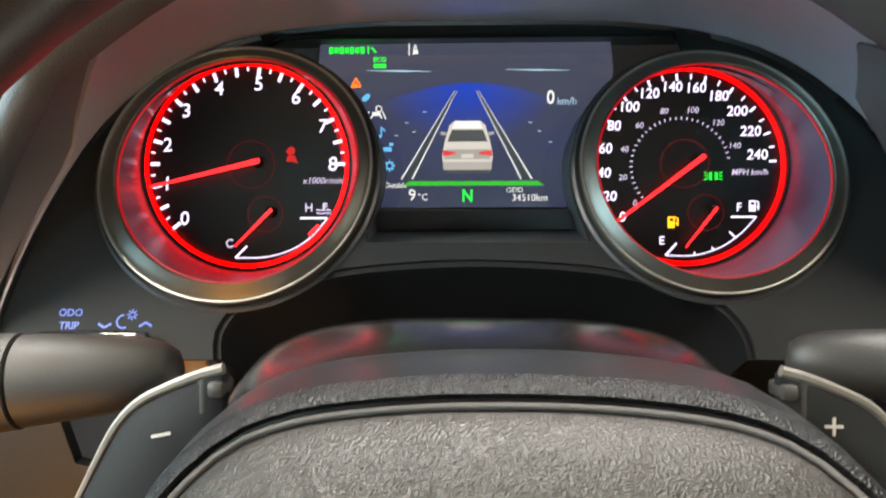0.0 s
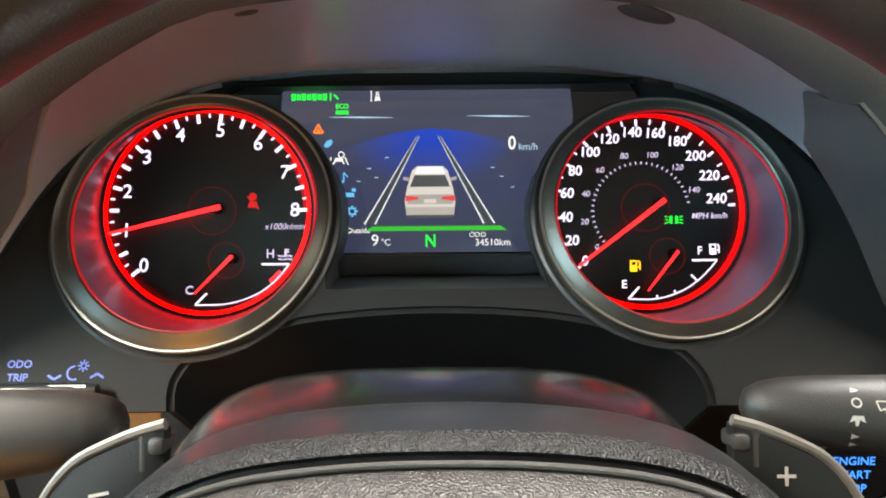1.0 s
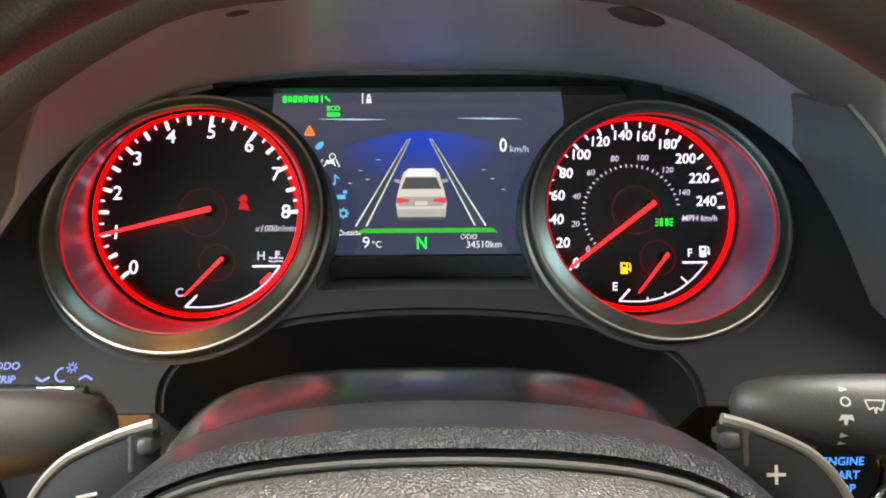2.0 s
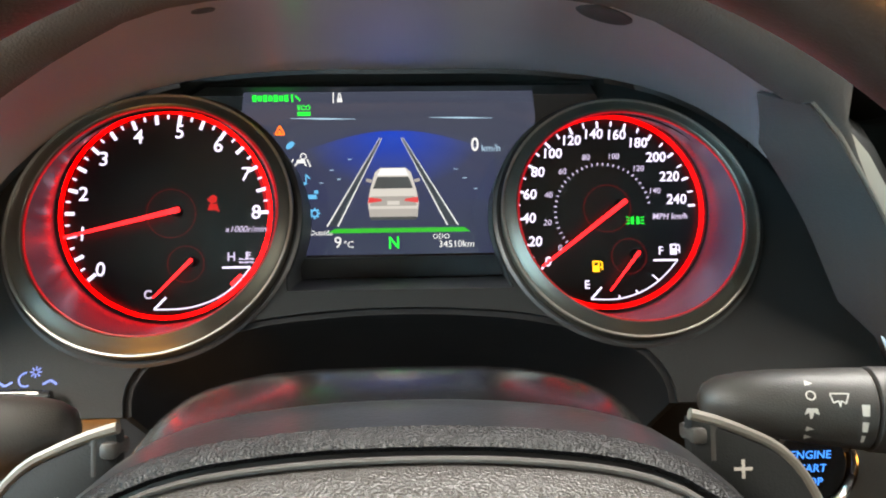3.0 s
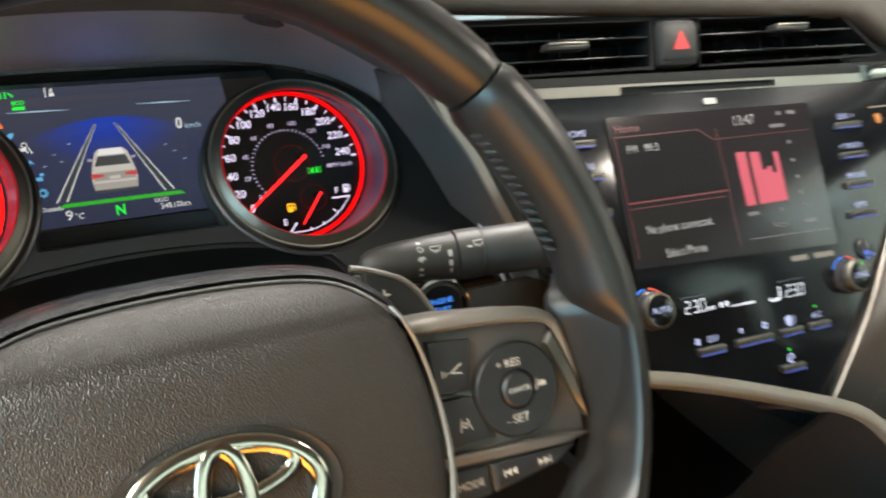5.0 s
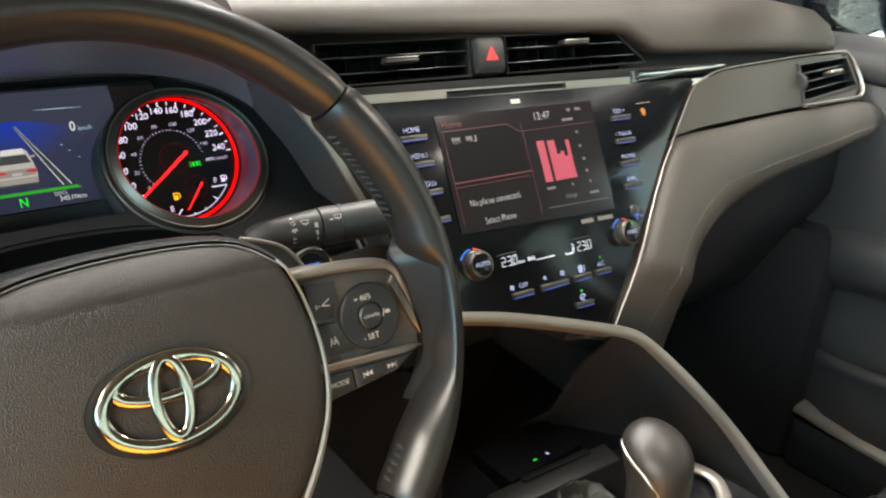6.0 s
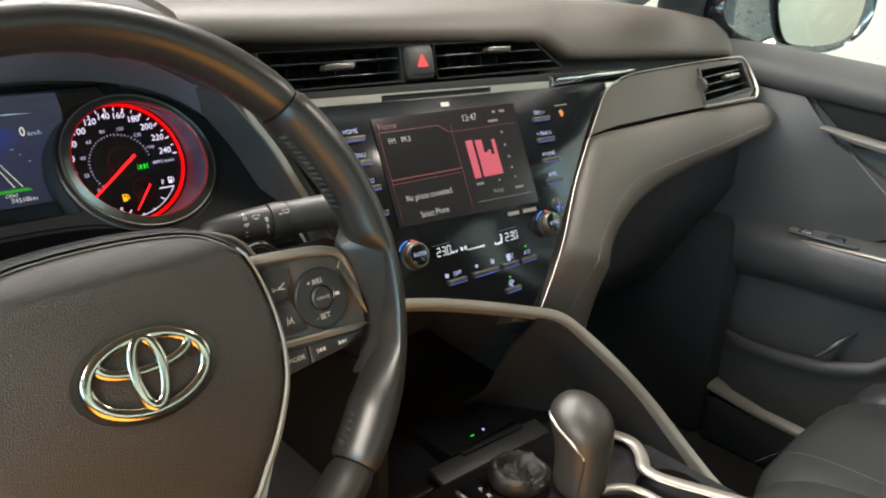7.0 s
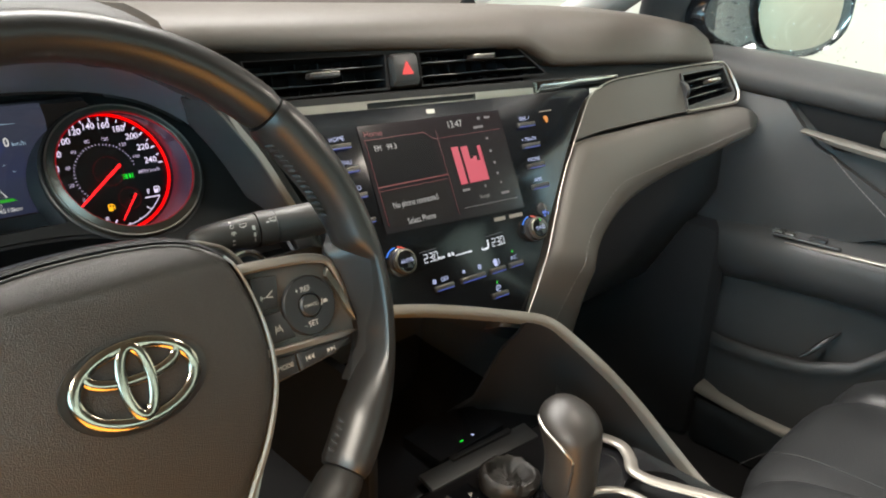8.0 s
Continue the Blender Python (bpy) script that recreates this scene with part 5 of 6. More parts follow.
# leather lobes that join the pods to the rim: a web from the pod's edge that swells up to the rim's crest
LOBE_IN = [(0.1590, 0.0300), (0.1562, 0.0262), (0.1525, 0.0222), (0.1490, 0.0180), (0.1480, 0.0120), (0.1505, 0.0030), (0.1535, -0.0080), (0.1562, -0.0210), (0.1574, -0.0330), (0.1568, -0.0420), (0.1540, -0.0500), (0.1496, -0.0575), (0.1448, -0.0645), (0.1395, -0.0720)]
for s in (1, -1):
    inner_edge = spl([(*p, 0) for p in LOBE_IN], 60)
    rows = [[], []]
    for k, p in enumerate(inner_edge):
        rows[0].append(WH @ Vector((s * (p.x + 0.004), p.y, -0.026)))
        rows[1].append(WH @ Vector((s * (p.x + 0.0012), p.y, -0.0165)))
    for f in (0.0, 0.06, 0.14, 0.24, 0.35, 0.46, 0.57, 0.68, 0.79, 0.90, 1.0):
        row = []
        for k, p in enumerate(inner_edge):
            a = radians(10.8 - 38.3 * k / 59)
            r = p.lerp(Vector((RIM * math.cos(a), RIM * math.sin(a), 0)), f)
            # a rounded roll at the inner edge, then a hollow that climbs to the rim; both ends sink into the rim's flank
            fade = min(1.0, k / 12, (59 - k) / 17)
            fade = fade * fade * (3 - 2 * fade)
            zz = -0.0132 + 0.0020 * math.sin(min(1.0, f / 0.14) * math.pi / 2) + 0.0278 * f ** 1.35
            row.append(WH @ Vector((s * r.x, r.y, zz - 0.0085 * (1 - fade) - 0.0015)))
        rows.append(row)
    rows.append([WH @ Vector((1.008 * q.x, 1.008 * q.y, -0.018)) for q in (WH.inverted() @ v for v in rows[-1])])
    bm = loft(rows, loop=True)
    bmesh.ops.recalc_face_normals(bm, faces=bm.faces)
    part("spoke_lobe", bm, LEATHER, whl, "leather lobe joining spoke and rim", sharp=80)
# lower spoke with silver sides
part("lower_spoke", plate([(-0.040, -0.100), (0.040, -0.100), (0.030, -0.150), (-0.030, -0.150)], WH, 0.020, -0.012, 0.003), PLASTIC, whl)
for s in (1, -1):
    leg = [(0.0590, -0.0960), (0.0640, -0.0990), (0.0470, -0.1290), (0.0400, -0.1500), (0.0300, -0.1520), (0.0440, -0.1190)]
    part("silver_leg", plate([(s * x, y) for x, y in leg][:: s], WH, 0.008, -0.010, 0.0015), SILVER, whl, "silver leg of the lower spoke")


def paddle(s):
    m = WH @ Matrix.Diagonal((s, 1, 1, 1))
    z = -0.086
    shape = [(0.084, 0.045), (0.092, 0.0425), (0.101, 0.0390), (0.110, 0.0345), (0.1165, 0.0280), (0.1215, 0.0190), (0.1300, 0.0020), (0.132, -0.022), (0.112, -0.030), (0.096, -0.020), (0.086, 0.020)]
    shape = [tuple(p)[:2] for p in spl([(*p, 0) for p in shape], 40, True)]
    p = part("paddle", plate(shape, m, 0.005, z, 0.0015), FACEPLATE, whl, "black gear-shift paddle")
    edge = [(0.084, 0.0462), (0.092, 0.0440), (0.101, 0.0405), (0.110, 0.0360), (0.1170, 0.0290), (0.1225, 0.0195), (0.1312, 0.0020)]
    part("paddle_edge", tube([m @ Vector((q.x, q.y, z - 0.001)) for q in spl([(*q, 0) for q in edge], 24)], [0.0018 - 0.0006 * k / 23 for k in range(24)], sides=8), RIDGE, p, "satin edge")
    bm = bar(m, (0.0962, 0.0300), (0.1018, 0.0300), 0.0010, z + 0.0006) if s > 0 else bar(m, (0.1000, 0.0266), (0.1060, 0.0254), 0.0010, z + 0.0006)
    if s > 0:
        bar(m, (0.0990, 0.0272), (0.0990, 0.0328), 0.0010, z + 0.0007, bm)
    part("paddle_sign", bm, PRINT, p)
    part("paddle_arm", box((0.005, 0.005, 0.012), at(m, 0.0860, 0.0400, z - 0.004), 0.0015), STALK, p)
    part("paddle_pin", lathe([(0.0022, -0.006), (0.0022, 0.006)], at(m, 0.0905, 0.0385, z - 0.002) @ Matrix.Rotation(radians(90), 4, "X"), 12), STALK, p)


paddle(1)
paddle(-1)

# ---- steering column and stalks ----
col = thing("steering_column", (0.0, 0.20, 0.90), "smooth black cover of the steering column", "steering column")
rows = []
for y, w, top, bot in ((0.122, 0.070, 0.9575, 0.890), (0.135, 0.082, 0.9588, 0.880), (0.155, 0.090, 0.9594, 0.872), (0.158, 0.0905, 0.9594, 0.871), (0.170, 0.0915, 0.9586, 0.868), (0.180, 0.092, 0.9573, 0.866), (0.190, 0.092, 0.9553, 0.864), (0.198, 0.092, 0.9528, 0.862), (0.204, 0.091, 0.9480, 0.860), (0.212, 0.089, 0.930, 0.858), (0.24, 0.085, 0.895, 0.855), (0.30, 0.080, 0.875, 0.85)):
    row = []
    for k in range(40):
        a = 2 * math.pi * k / 40
        ca, sa = math.cos(a), math.sin(a)
        x = w * math.copysign(abs(ca) ** 0.62, ca)
        zc = 0.5 * (top + bot) - 0.004
        z = zc + (top - zc if sa > 0 else zc - bot) * math.copysign(abs(sa) ** 0.75, sa)
        row.append((x, y, z + 0.0016))
    rows.append(row)
part("column_cover", loft(rows, ring=True, cap=True), COVER, col, sharp=50)
part("lower_cover", box((0.15, 0.14, 0.06), Matrix.Translation((0, 0.24, 0.845)), 0.015), BIN, col)


def stalk(s, name, label):
    sink = 0.0 if s > 0 else 0.0055
    base, end = Vector((s * (0.103 + sink * 0.5), 0.1840, 0.9470 - sink)), Vector((s * (0.214 if s > 0 else 0.275), 0.1640 if s > 0 else 0.1540, 0.9490 - sink))
    t = (end - base).normalized()
    q = t.to_track_quat("Z", "Y").to_matrix().to_4x4()
    m = Matrix.Translation(base) @ q
    L = (end - base).length
    st = thing(name, base, label, "stalk")
    thin = 0.78 if s > 0 else 0.92
    prof = [(0.0030, -0.001), (0.0072, 0.0005), (0.0104, 0.0045), (0.0126, 0.011), (0.0143, 0.021), (0.0156, 0.034), (0.0166, 0.044), (0.0170, 0.0505), (0.0160, 0.0512)]
    part("shaft", lathe([(r * thin, h) for r, h in prof], m, 40), STALK, st, "tapering shaft")
    part("collar_ring", lathe([(r * thin, h) for r, h in ((0.0160, 0.0515), (0.0176, 0.0520), (0.0180, 0.0580), (0.0178, 0.0655), (0.0166, 0.0660))], m, 40), STALK, st, "turning ring")
    part("end_grip", lathe([(r * thin, h) for r, h in ((0.0164, 0.0662), (0.0174, 0.0672), (0.0178, 0.090), (0.0180, L - 0.012), (0.0172, L - 0.004), (0.0140, L), (0.006, L + 0.001))], m, 40), STALK, st)
    # a face on the shaft's driver side for the printed signs
    x_ax = t * s
    n_ax = Vector((0, -0.90, 0.44))
    n_ax = (n_ax - n_ax.dot(x_ax) * x_ax).normalized()
    y_ax = n_ax.cross(x_ax)
    f = Matrix((x_ax, y_ax, n_ax)).transposed().to_4x4()
    f.translation = base

    def on(dist, up, r):
        """A face on the round shaft, dist along it and up round it."""
        r, up = r * thin, up * thin
        a = up / r
        return f @ Matrix.Translation((s * dist, 0, 0)) @ Matrix.Rotation(-a, 4, "X") @ Matrix.Translation((0, 0, r + 0.0005)) @ Matrix.Diagonal((0.68, 0.68, 1, 1))
    if s > 0:
        bm = bmesh.new()
        for k, up in enumerate((0.0100, 0.0050, -0.0015, -0.0080, -0.0120)):
            mm = on(0.0305, up, 0.0160)
            if k == 1:
                ringbar(mm, 0, 0, 0.0020, 0.0007, bm=bm, n=16)
            elif k in (0, 3, 4):
                poly(mm, [(-0.0018, -0.0014), (0.0018, 0.0), (-0.0018, 0.0014)], bm=bm)
            else:
                poly(mm, [(-0.0032, -0.0012), (-0.0020, 0.0020), (0.0026, 0.0022), (0.0036, -0.0008), (0.0012, 0.0002), (0.0004, -0.0026), (-0.0006, -0.0026), (-0.0010, 0.0)], bm=bm)
        part("wiper_marks", bm, PRINT, st, "pale printed wiper marks")
        bm = bmesh.new()
        mm = on(0.0388, 0.0040, 0.0168)
        pts = [(-0.0042, 0.0026), (0.0042, 0.0030), (0.0026, -0.0016), (0.0006, -0.0004), (0.0, -0.0032), (-0.0006, -0.0004), (-0.0028, -0.0016)]
        for p, q2 in zip(pts, pts[1:] + pts[:1]):
            bar(mm, p, q2, 0.0006, bm=bm)
        mm = on(0.0610, 0.0045, 0.0181)
        for p, q2 in zip(pts, pts[1:] + pts[:1]):
            bar(mm, (p[0] + 0.002, p[1]), (q2[0] + 0.002, q2[1]), 0.0006, bm=bm)
        poly(mm, [(-0.0070, -0.0024), (-0.0034, -0.0024), (-0.0034, -0.0008), (-0.0070, -0.0008)], bm=bm)
        part("wash_signs", bm, PRINT, st)
        bm = bmesh.new()
        for up, w, h in ((0.0005, 0.0036, 0.0052), (-0.0058, 0.0028, 0.0048), (-0.0112, 0.0018, 0.0040)):
            mm = on(0.0462, up, 0.0171)
            poly(mm, [(-w / 2, h / 2), (-w / 2 + 0.0004, -h / 2), (w / 2 - 0.0002, -h / 2), (w / 2, h / 2)], bm=bm)
        part("interval_wedge", bm, PRINT, st)
    else:
        bm = bmesh.new()
        mm = on(0.0700, -0.001, 0.0178)
        pts = [(0.0036, 0), (0.0008, 0.0030), (0.0008, 0.0014), (-0.0034, 0.0014), (-0.0034, -0.0014), (0.0008, -0.0014), (0.0008, -0.0030)]
        for p, q2 in zip(pts, pts[1:] + pts[:1]):
            bar(mm, p, q2, 0.0006, bm=bm)
        part("arrow_sign", bm, PRINT, st)
    return st


stalk(1, "wiper_stalk", "black wiper stalk with pale printed signs on the column")
stalk(-1, "indicator_stalk", "black indicator stalk with a printed arrow on the column")

# start button in the lower panel
SB = face((0.1665, 0.2165, 0.8935), 12)
stb = thing("start_button", (0.1665, 0.222, 0.88), "round black start button with blue lit words", "button")
part("ring", lathe([(0.0165, -0.006), (0.0180, 0.001), (0.0195, 0.0022), (0.0210, 0.001), (0.0215, -0.004)], SB, 48, cap=False), CHROME, stb, "chrome ring")
part("cap", lathe([(0.0166, -0.008), (0.0166, -0.001), (0.0155, 0.0002)], SB, 40), PIANO, stb)
bm = text("ENGINE", 0.0048, at(SB, 0.0, 0.0058, 0.0005), bold=0.01)
text("START", 0.0048, at(SB, 0.0, 0.0, 0.0005), bm, bold=0.01)
text("STOP", 0.0048, at(SB, 0.0, -0.0058, 0.0005), bm, bold=0.01)
part("words", bm, light("start_blue", (0.05, 0.28, 1.0), 0.8), stb, "blue lit words")

# pale carpet edge glimpsed past the column
solid("floor_mat", box((0.022, 0.004, 0.012), Matrix.Translation((-0.1395, 0.262, 0.8925)), 0.0012), TANMAT, "tan fibre lining beside the steering column", "lining")

# ---- centre stack ----
stk = thing("head_unit", ST @ Vector((0, -0.1, 0)), "gloss black centre stack with touch screen, knobs and lit buttons", "head unit")
panel = [(-0.178, 0.1265), (0.0, 0.1225), (0.130, 0.1205), (0.218, 0.1210), (0.228, 0.1160), (0.200, 0.0960), (0.163, 0.0560), (0.128, 0.0140), (0.074, -0.0500), (0.019, -0.1150), (-0.060, -0.0900), (-0.135, -0.0640), (-0.185, -0.050)]
part("fascia", plate(panel, ST, 0.012, 0.0, 0.0012), PIANO, stk, "gloss black fascia", sharp=30)
scr = screen("screen", [(-0.121, 0.1090), (0.0640, 0.1070), (0.0620, -0.0040), (-0.1220, 0.0035)][::-1], ST, 0.0012, HEADSCREEN, stk, "dim touch screen with grey and red menus")
bm = bmesh.new()
for p, q, w in (((-0.118, 0.0945), (-0.046, 0.0945), 0.0005), ((-0.046, 0.0945), (-0.034, 0.0860), 0.0005), ((-0.034, 0.0860), (0.058, 0.0860), 0.0004), ((-0.117, 0.0480), (-0.030, 0.0480), 0.0012), ((-0.117, 0.0440), (-0.034, 0.0440), 0.0005), ((-0.030, 0.0940), (-0.030, 0.0060), 0.0005), ((-0.117, 0.0940), (-0.117, 0.0100), 0.0005)):
    part("menu_line", bar(ST, p, q, w, 0.0018), SCREENLINE, scr)
part("menu_panel", poly(ST, [(-0.116, 0.0090), (-0.036, 0.0060), (-0.036, 0.0425), (-0.116, 0.0430)], 0.0015), light("menu_grey", (0.008, 0.007, 0.007), 1.0), scr)
part("menu_panel", poly(ST, [(-0.116, 0.0500), (-0.036, 0.0500), (-0.036, 0.0850), (-0.048, 0.0935), (-0.116, 0.0935)], 0.0015), light("menu_dark", (0.005, 0.005, 0.006), 1.0), scr)
part("home_word", text("Home", 0.0085, at(ST, -0.106, 0.1000, 0.0016)), SCREENLINE, scr)
part("station", text("FM   99.3", 0.0078, at(ST, -0.096, 0.0850, 0.0018), wide=0.9), SCREENWHITE, scr)
part("clock", text("13:47", 0.0105, at(ST, -0.0035, 0.0978, 0.0016), wide=0.9), SCREENWHITE, scr)
part("phone_state", text("No phone connected.", 0.0085, at(ST, -0.0780, 0.0282, 0.0018), wide=0.76), SCREENWHITE, scr)
part("phone_choice", text("Select Phone", 0.0085, at(ST, -0.0775, 0.0105, 0.0018), wide=0.78), SCREENWHITE, scr)
part("range_word", text("Range", 0.0058, at(ST, 0.0100, 0.0180, 0.0016)), light("dim_words", (0.12, 0.11, 0.10), 1.0), scr)
bm = bmesh.new()
for x, y, w in ((-0.012, 0.0285, 0.010), (0.015, 0.0285, 0.002), (0.038, 0.0285, 0.002), (0.040, 0.0170, 0.012), (0.028, 0.0915, 0.014), (0.036, 0.0780, 0.003), (0.036, 0.0640, 0.003), (0.037, 0.0510, 0.003), (0.037, 0.0390, 0.003)):
    bar(ST, (x - w / 2, y), (x + w / 2, y), 0.0026, 0.0016, bm)
bar(ST, (-0.021, 0.0105), (0.056, 0.0085), 0.0005, 0.0016, bm)
for x, w in ((0.030, 0.004), (0.040, 0.008)):
    bar(ST, (x, 0.1010), (x + w, 0.1005), 0.0028, 0.0016, bm)
part("graph_figures", bm, light("dim_figures", (0.12, 0.11, 0.11), 1.0), scr)
for x, h, y0 in ((-0.0145, 0.0400, 0.0345), (-0.0100, 0.0400, 0.0345), (-0.0020, 0.0390, 0.0345), (0.0025, 0.0390, 0.0345), (0.0070, 0.0250, 0.0345), (0.0115, 0.0270, 0.0345), (0.0160, 0.0220, 0.0345), (0.0205, 0.0375, 0.0345)):
    bm = poly(ST, [(x - 0.0023, y0), (x + 0.0023, y0), (x + 0.0023, y0 + h), (x - 0.0023, y0 + h)], 0.0018)
    part("graph_bar", bm, SCREENPINK, scr)
part("maker_mark", bar(ST, (-0.0345, 0.1150), (-0.0235, 0.1148), 0.0044, 0.0010), PRINT, stk)


for mat_ob in scr.children:
    if mat_ob.name.startswith("menu_panel"):
        mat_ob.data.materials[0].node_tree.nodes["Principled BSDF"].inputs["Roughness"].default_value = 0.12


def key(x, y, words, w, dx=0.0):
    k = part("key", box((w, 0.0052, 0.0045), at(ST, x, y, 0.0006) @ Matrix.Rotation(radians(-18), 4, "X"), 0.0012), PLASTIC, stk)
    part("key_edge", box((w - 0.001, 0.0019, 0.0020), at(ST, x, y + 0.0012, 0.0030), 0.0006), BEZELRING, k, "metal edge")
    part("key_glow", bar(ST, (x - w / 2 + 0.001, y - 0.0022), (x + w / 2 - 0.001, y - 0.0022), 0.0010, 0.0034), KEYGLOW, k)
    if words:
        part("key_word", text(words, 0.0062, at(ST, x + dx, y + 0.0072, 0.0008), wide=0.95), KEYWHITE, k)


for x, y, words in ((0.1000, 0.0860, "SEEK >"), (0.0985, 0.0620, "< TRACK"), (0.0972, 0.0385, "PHONE"), (0.0945, 0.0150, "APPS"), (-0.1465, 0.0925, "HOME"), (-0.1450, 0.0695, "MENU"), (-0.1440, 0.0445, "AUDIO"), (-0.1430, 0.0200, "")):
    key(x, y, words, 0.027)


def knob(x, y, words, parent):
    m = at(ST, x, y, 0.0)
    m = m @ Matrix.Diagonal((0.90, 0.90, 0.9, 1))
    k = part("knob", lathe([(0.0150, 0.0), (0.0150, 0.003), (0.0132, 0.0035), (0.0128, 0.0120), (0.0120, 0.0135), (0.0110, 0.0135)], m, 48), SMOOTH, parent, "round climate knob")
    part("knob_ring", lathe([(0.0129, 0.008), (0.0134, 0.0090), (0.0134, 0.0125), (0.0125, 0.0138), (0.0113, 0.0140)], m, 48, cap=False), BEZELRING, k, "metal rim")
    part("knob_cap", lathe([(0.0112, 0.0130), (0.0110, 0.0138), (0.0096, 0.0142)], m, 40), PIANO, k)
    part("knob_word", text(words, 0.0058, at(m, 0, 0, 0.0145), bold=0.01), KEYWHITE, k)
    part("warm_arc", ringbar(m, 0, 0, 0.0168, 0.0014, 35, 85, z=0.0010), light("warm_arc", (1.0, 0.10, 0.06), 0.6), k)
    part("cold_arc", ringbar(m, 0, 0, 0.0168, 0.0014, 95, 150, z=0.0010), light("cold_arc", (0.05, 0.25, 1.0), 0.8), k)


knob(-0.1160, -0.0255, "AUTO", stk)
knob(0.0650, -0.0300, "SYNC", stk)
part("key", lathe([(0.0080, 0.0), (0.0080, 0.0018), (0.0070, 0.0026)], at(ST, 0.0880, -0.0115), 32), SMOOTH, stk)
bm = bar(ST, (0.0845, -0.0150), (0.0905, -0.0150), 0.0032, 0.0030)
bar(ST, (0.0855, -0.0185), (0.0885, -0.0185), 0.0020, 0.0030, bm)
bar(ST, (0.0920, -0.0165), (0.0940, -0.0165), 0.0030, 0.0030, bm)
part("rear_sign", bm, KEYBLUE, stk)


def seven(words, h, m, mat, parent):
    """Seven-segment figures."""
    seg = {"2": "abged", "3": "abgcd", "0": "abcdef"}
    bm, x = bmesh.new(), 0.0
    w = h * 0.5
    line_at = {"a": ((0, h), (w, h)), "b": ((w, h), (w, h / 2)), "c": ((w, h / 2), (w, 0)), "d": ((0, 0), (w, 0)), "e": ((0, 0), (0, h / 2)), "f": ((0, h / 2), (0, h)), "g": ((0, h / 2), (w, h / 2))}
    for ch in words:
        if ch == ".":
            bar(m, (x - 0.20 * h, -0.02 * h), (x - 0.10 * h, -0.02 * h), h * 0.12, 0.0005, bm)
            continue
        for s in seg[ch]:
            p, q = line_at[s]
            bar(m, (x + p[0] + p[1] * 0.10, p[1]), (x + q[0] + q[1] * 0.10, q[1]), h * 0.085, 0.0005, bm)
        x += w + 0.30 * h
    part("climate_figures", bm, mat, parent)


seven("23.0", 0.0080, at(ST, -0.0880, -0.0325, 0.0004), LCD, stk)
seven("23.0", 0.0080, at(ST, 0.0020, -0.0355, 0.0004), LCD, stk)
bm = bmesh.new()
for p in (-0.0690, -0.0665, -0.0640):
    ringbar(ST, p, -0.0318, 0.0009, 0.0006, 0, 360, 0.0010, bm, 10)
for p in (-0.0572, -0.0524):
    for k in range(4):
        a = math.pi / 2 * k + 0.5
        poly(at(ST, p + 0.0013 * math.cos(a), -0.0310 + 0.0013 * math.sin(a)), [(0.0009 * math.cos(math.pi * j / 4), 0.0009 * math.sin(math.pi * j / 4)) for j in range(8)], 0.0010, bm)
bar(ST, (-0.0500, -0.0335), (-0.0275, -0.0337), 0.0006, 0.0010, bm, width2=0.0016)
poly(ST, [(-0.0120, -0.0368), (-0.0055, -0.0364), (-0.0050, -0.0346), (-0.0075, -0.0344), (-0.0118, -0.0352)], 0.0010, bm)
poly(ST, [(-0.0058, -0.0362), (-0.0040, -0.0358), (-0.0022, -0.0298), (-0.0044, -0.0302)], 0.0010, bm)
poly(ST, [(-0.0034 + 0.0012 * math.cos(math.pi * j / 5), -0.0280 + 0.0012 * math.sin(math.pi * j / 5)) for j in range(10)], 0.0010, bm)
poly(ST, [(-0.0150, -0.0350), (-0.0125, -0.0332), (-0.0125, -0.0368)], 0.0010, bm)
part("climate_signs", bm, LCD, stk)
bm = bmesh.new()
for x, y, w in ((-0.0810, -0.0215, 0.022), (0.0080, -0.0235, 0.024)):
    part("climate_line", bar(ST, (x - w / 2, y), (x + w / 2, y), 0.0006, 0.0010), light("dim_line", (0.05, 0.05, 0.06), 1.0), stk)
for x, y, w, words in ((-0.0735, -0.0600, 0.0235, "OFF"), (-0.0355, -0.0600, 0.033, ""), (-0.0010, -0.0600, 0.0215, ""), (0.0260, -0.0600, 0.0200, "A/C"), (-0.0065, -0.0850, 0.0215, "")):
    key(x, y, words, w, 0.003 if words == "OFF" else 0)


def fan(x, y, s):
    bm = bmesh.new()
    for k in range(4):
        a = math.pi / 2 * k + 0.5
        poly(at(ST, x + s * 0.6 * math.cos(a), y + s * 0.6 * math.sin(a)), [(s * 0.42 * math.cos(b), s * 0.42 * math.sin(b)) for b in (math.pi * j / 4 for j in range(8))], 0.0010, bm)
    part("fan_sign", bm, KEYWHITE, stk)


fan(-0.0450, -0.0515, 0.0020)
fan(-0.0235, -0.0515, 0.0028)
fan(-0.0835, -0.0525, 0.0026)
bm = poly(ST, [(-0.0030, -0.0560), (0.0008, -0.0560), (0.0022, -0.0500), (0.0000, -0.0480), (-0.0042, -0.0500)], 0.0010)
bar(ST, (0.0030, -0.0555), (0.0050, -0.0490), 0.0010, 0.0010, bm)
ringbar(ST, -0.0060, -0.0785, 0.0030, 0.0010, 20, 300, 0.0010, bm, 16)
bar(ST, (-0.0100, -0.0800), (-0.0030, -0.0775), 0.0010, 0.0010, bm)
part("mode_signs", bm, KEYWHITE, stk)
bm = bmesh.new()
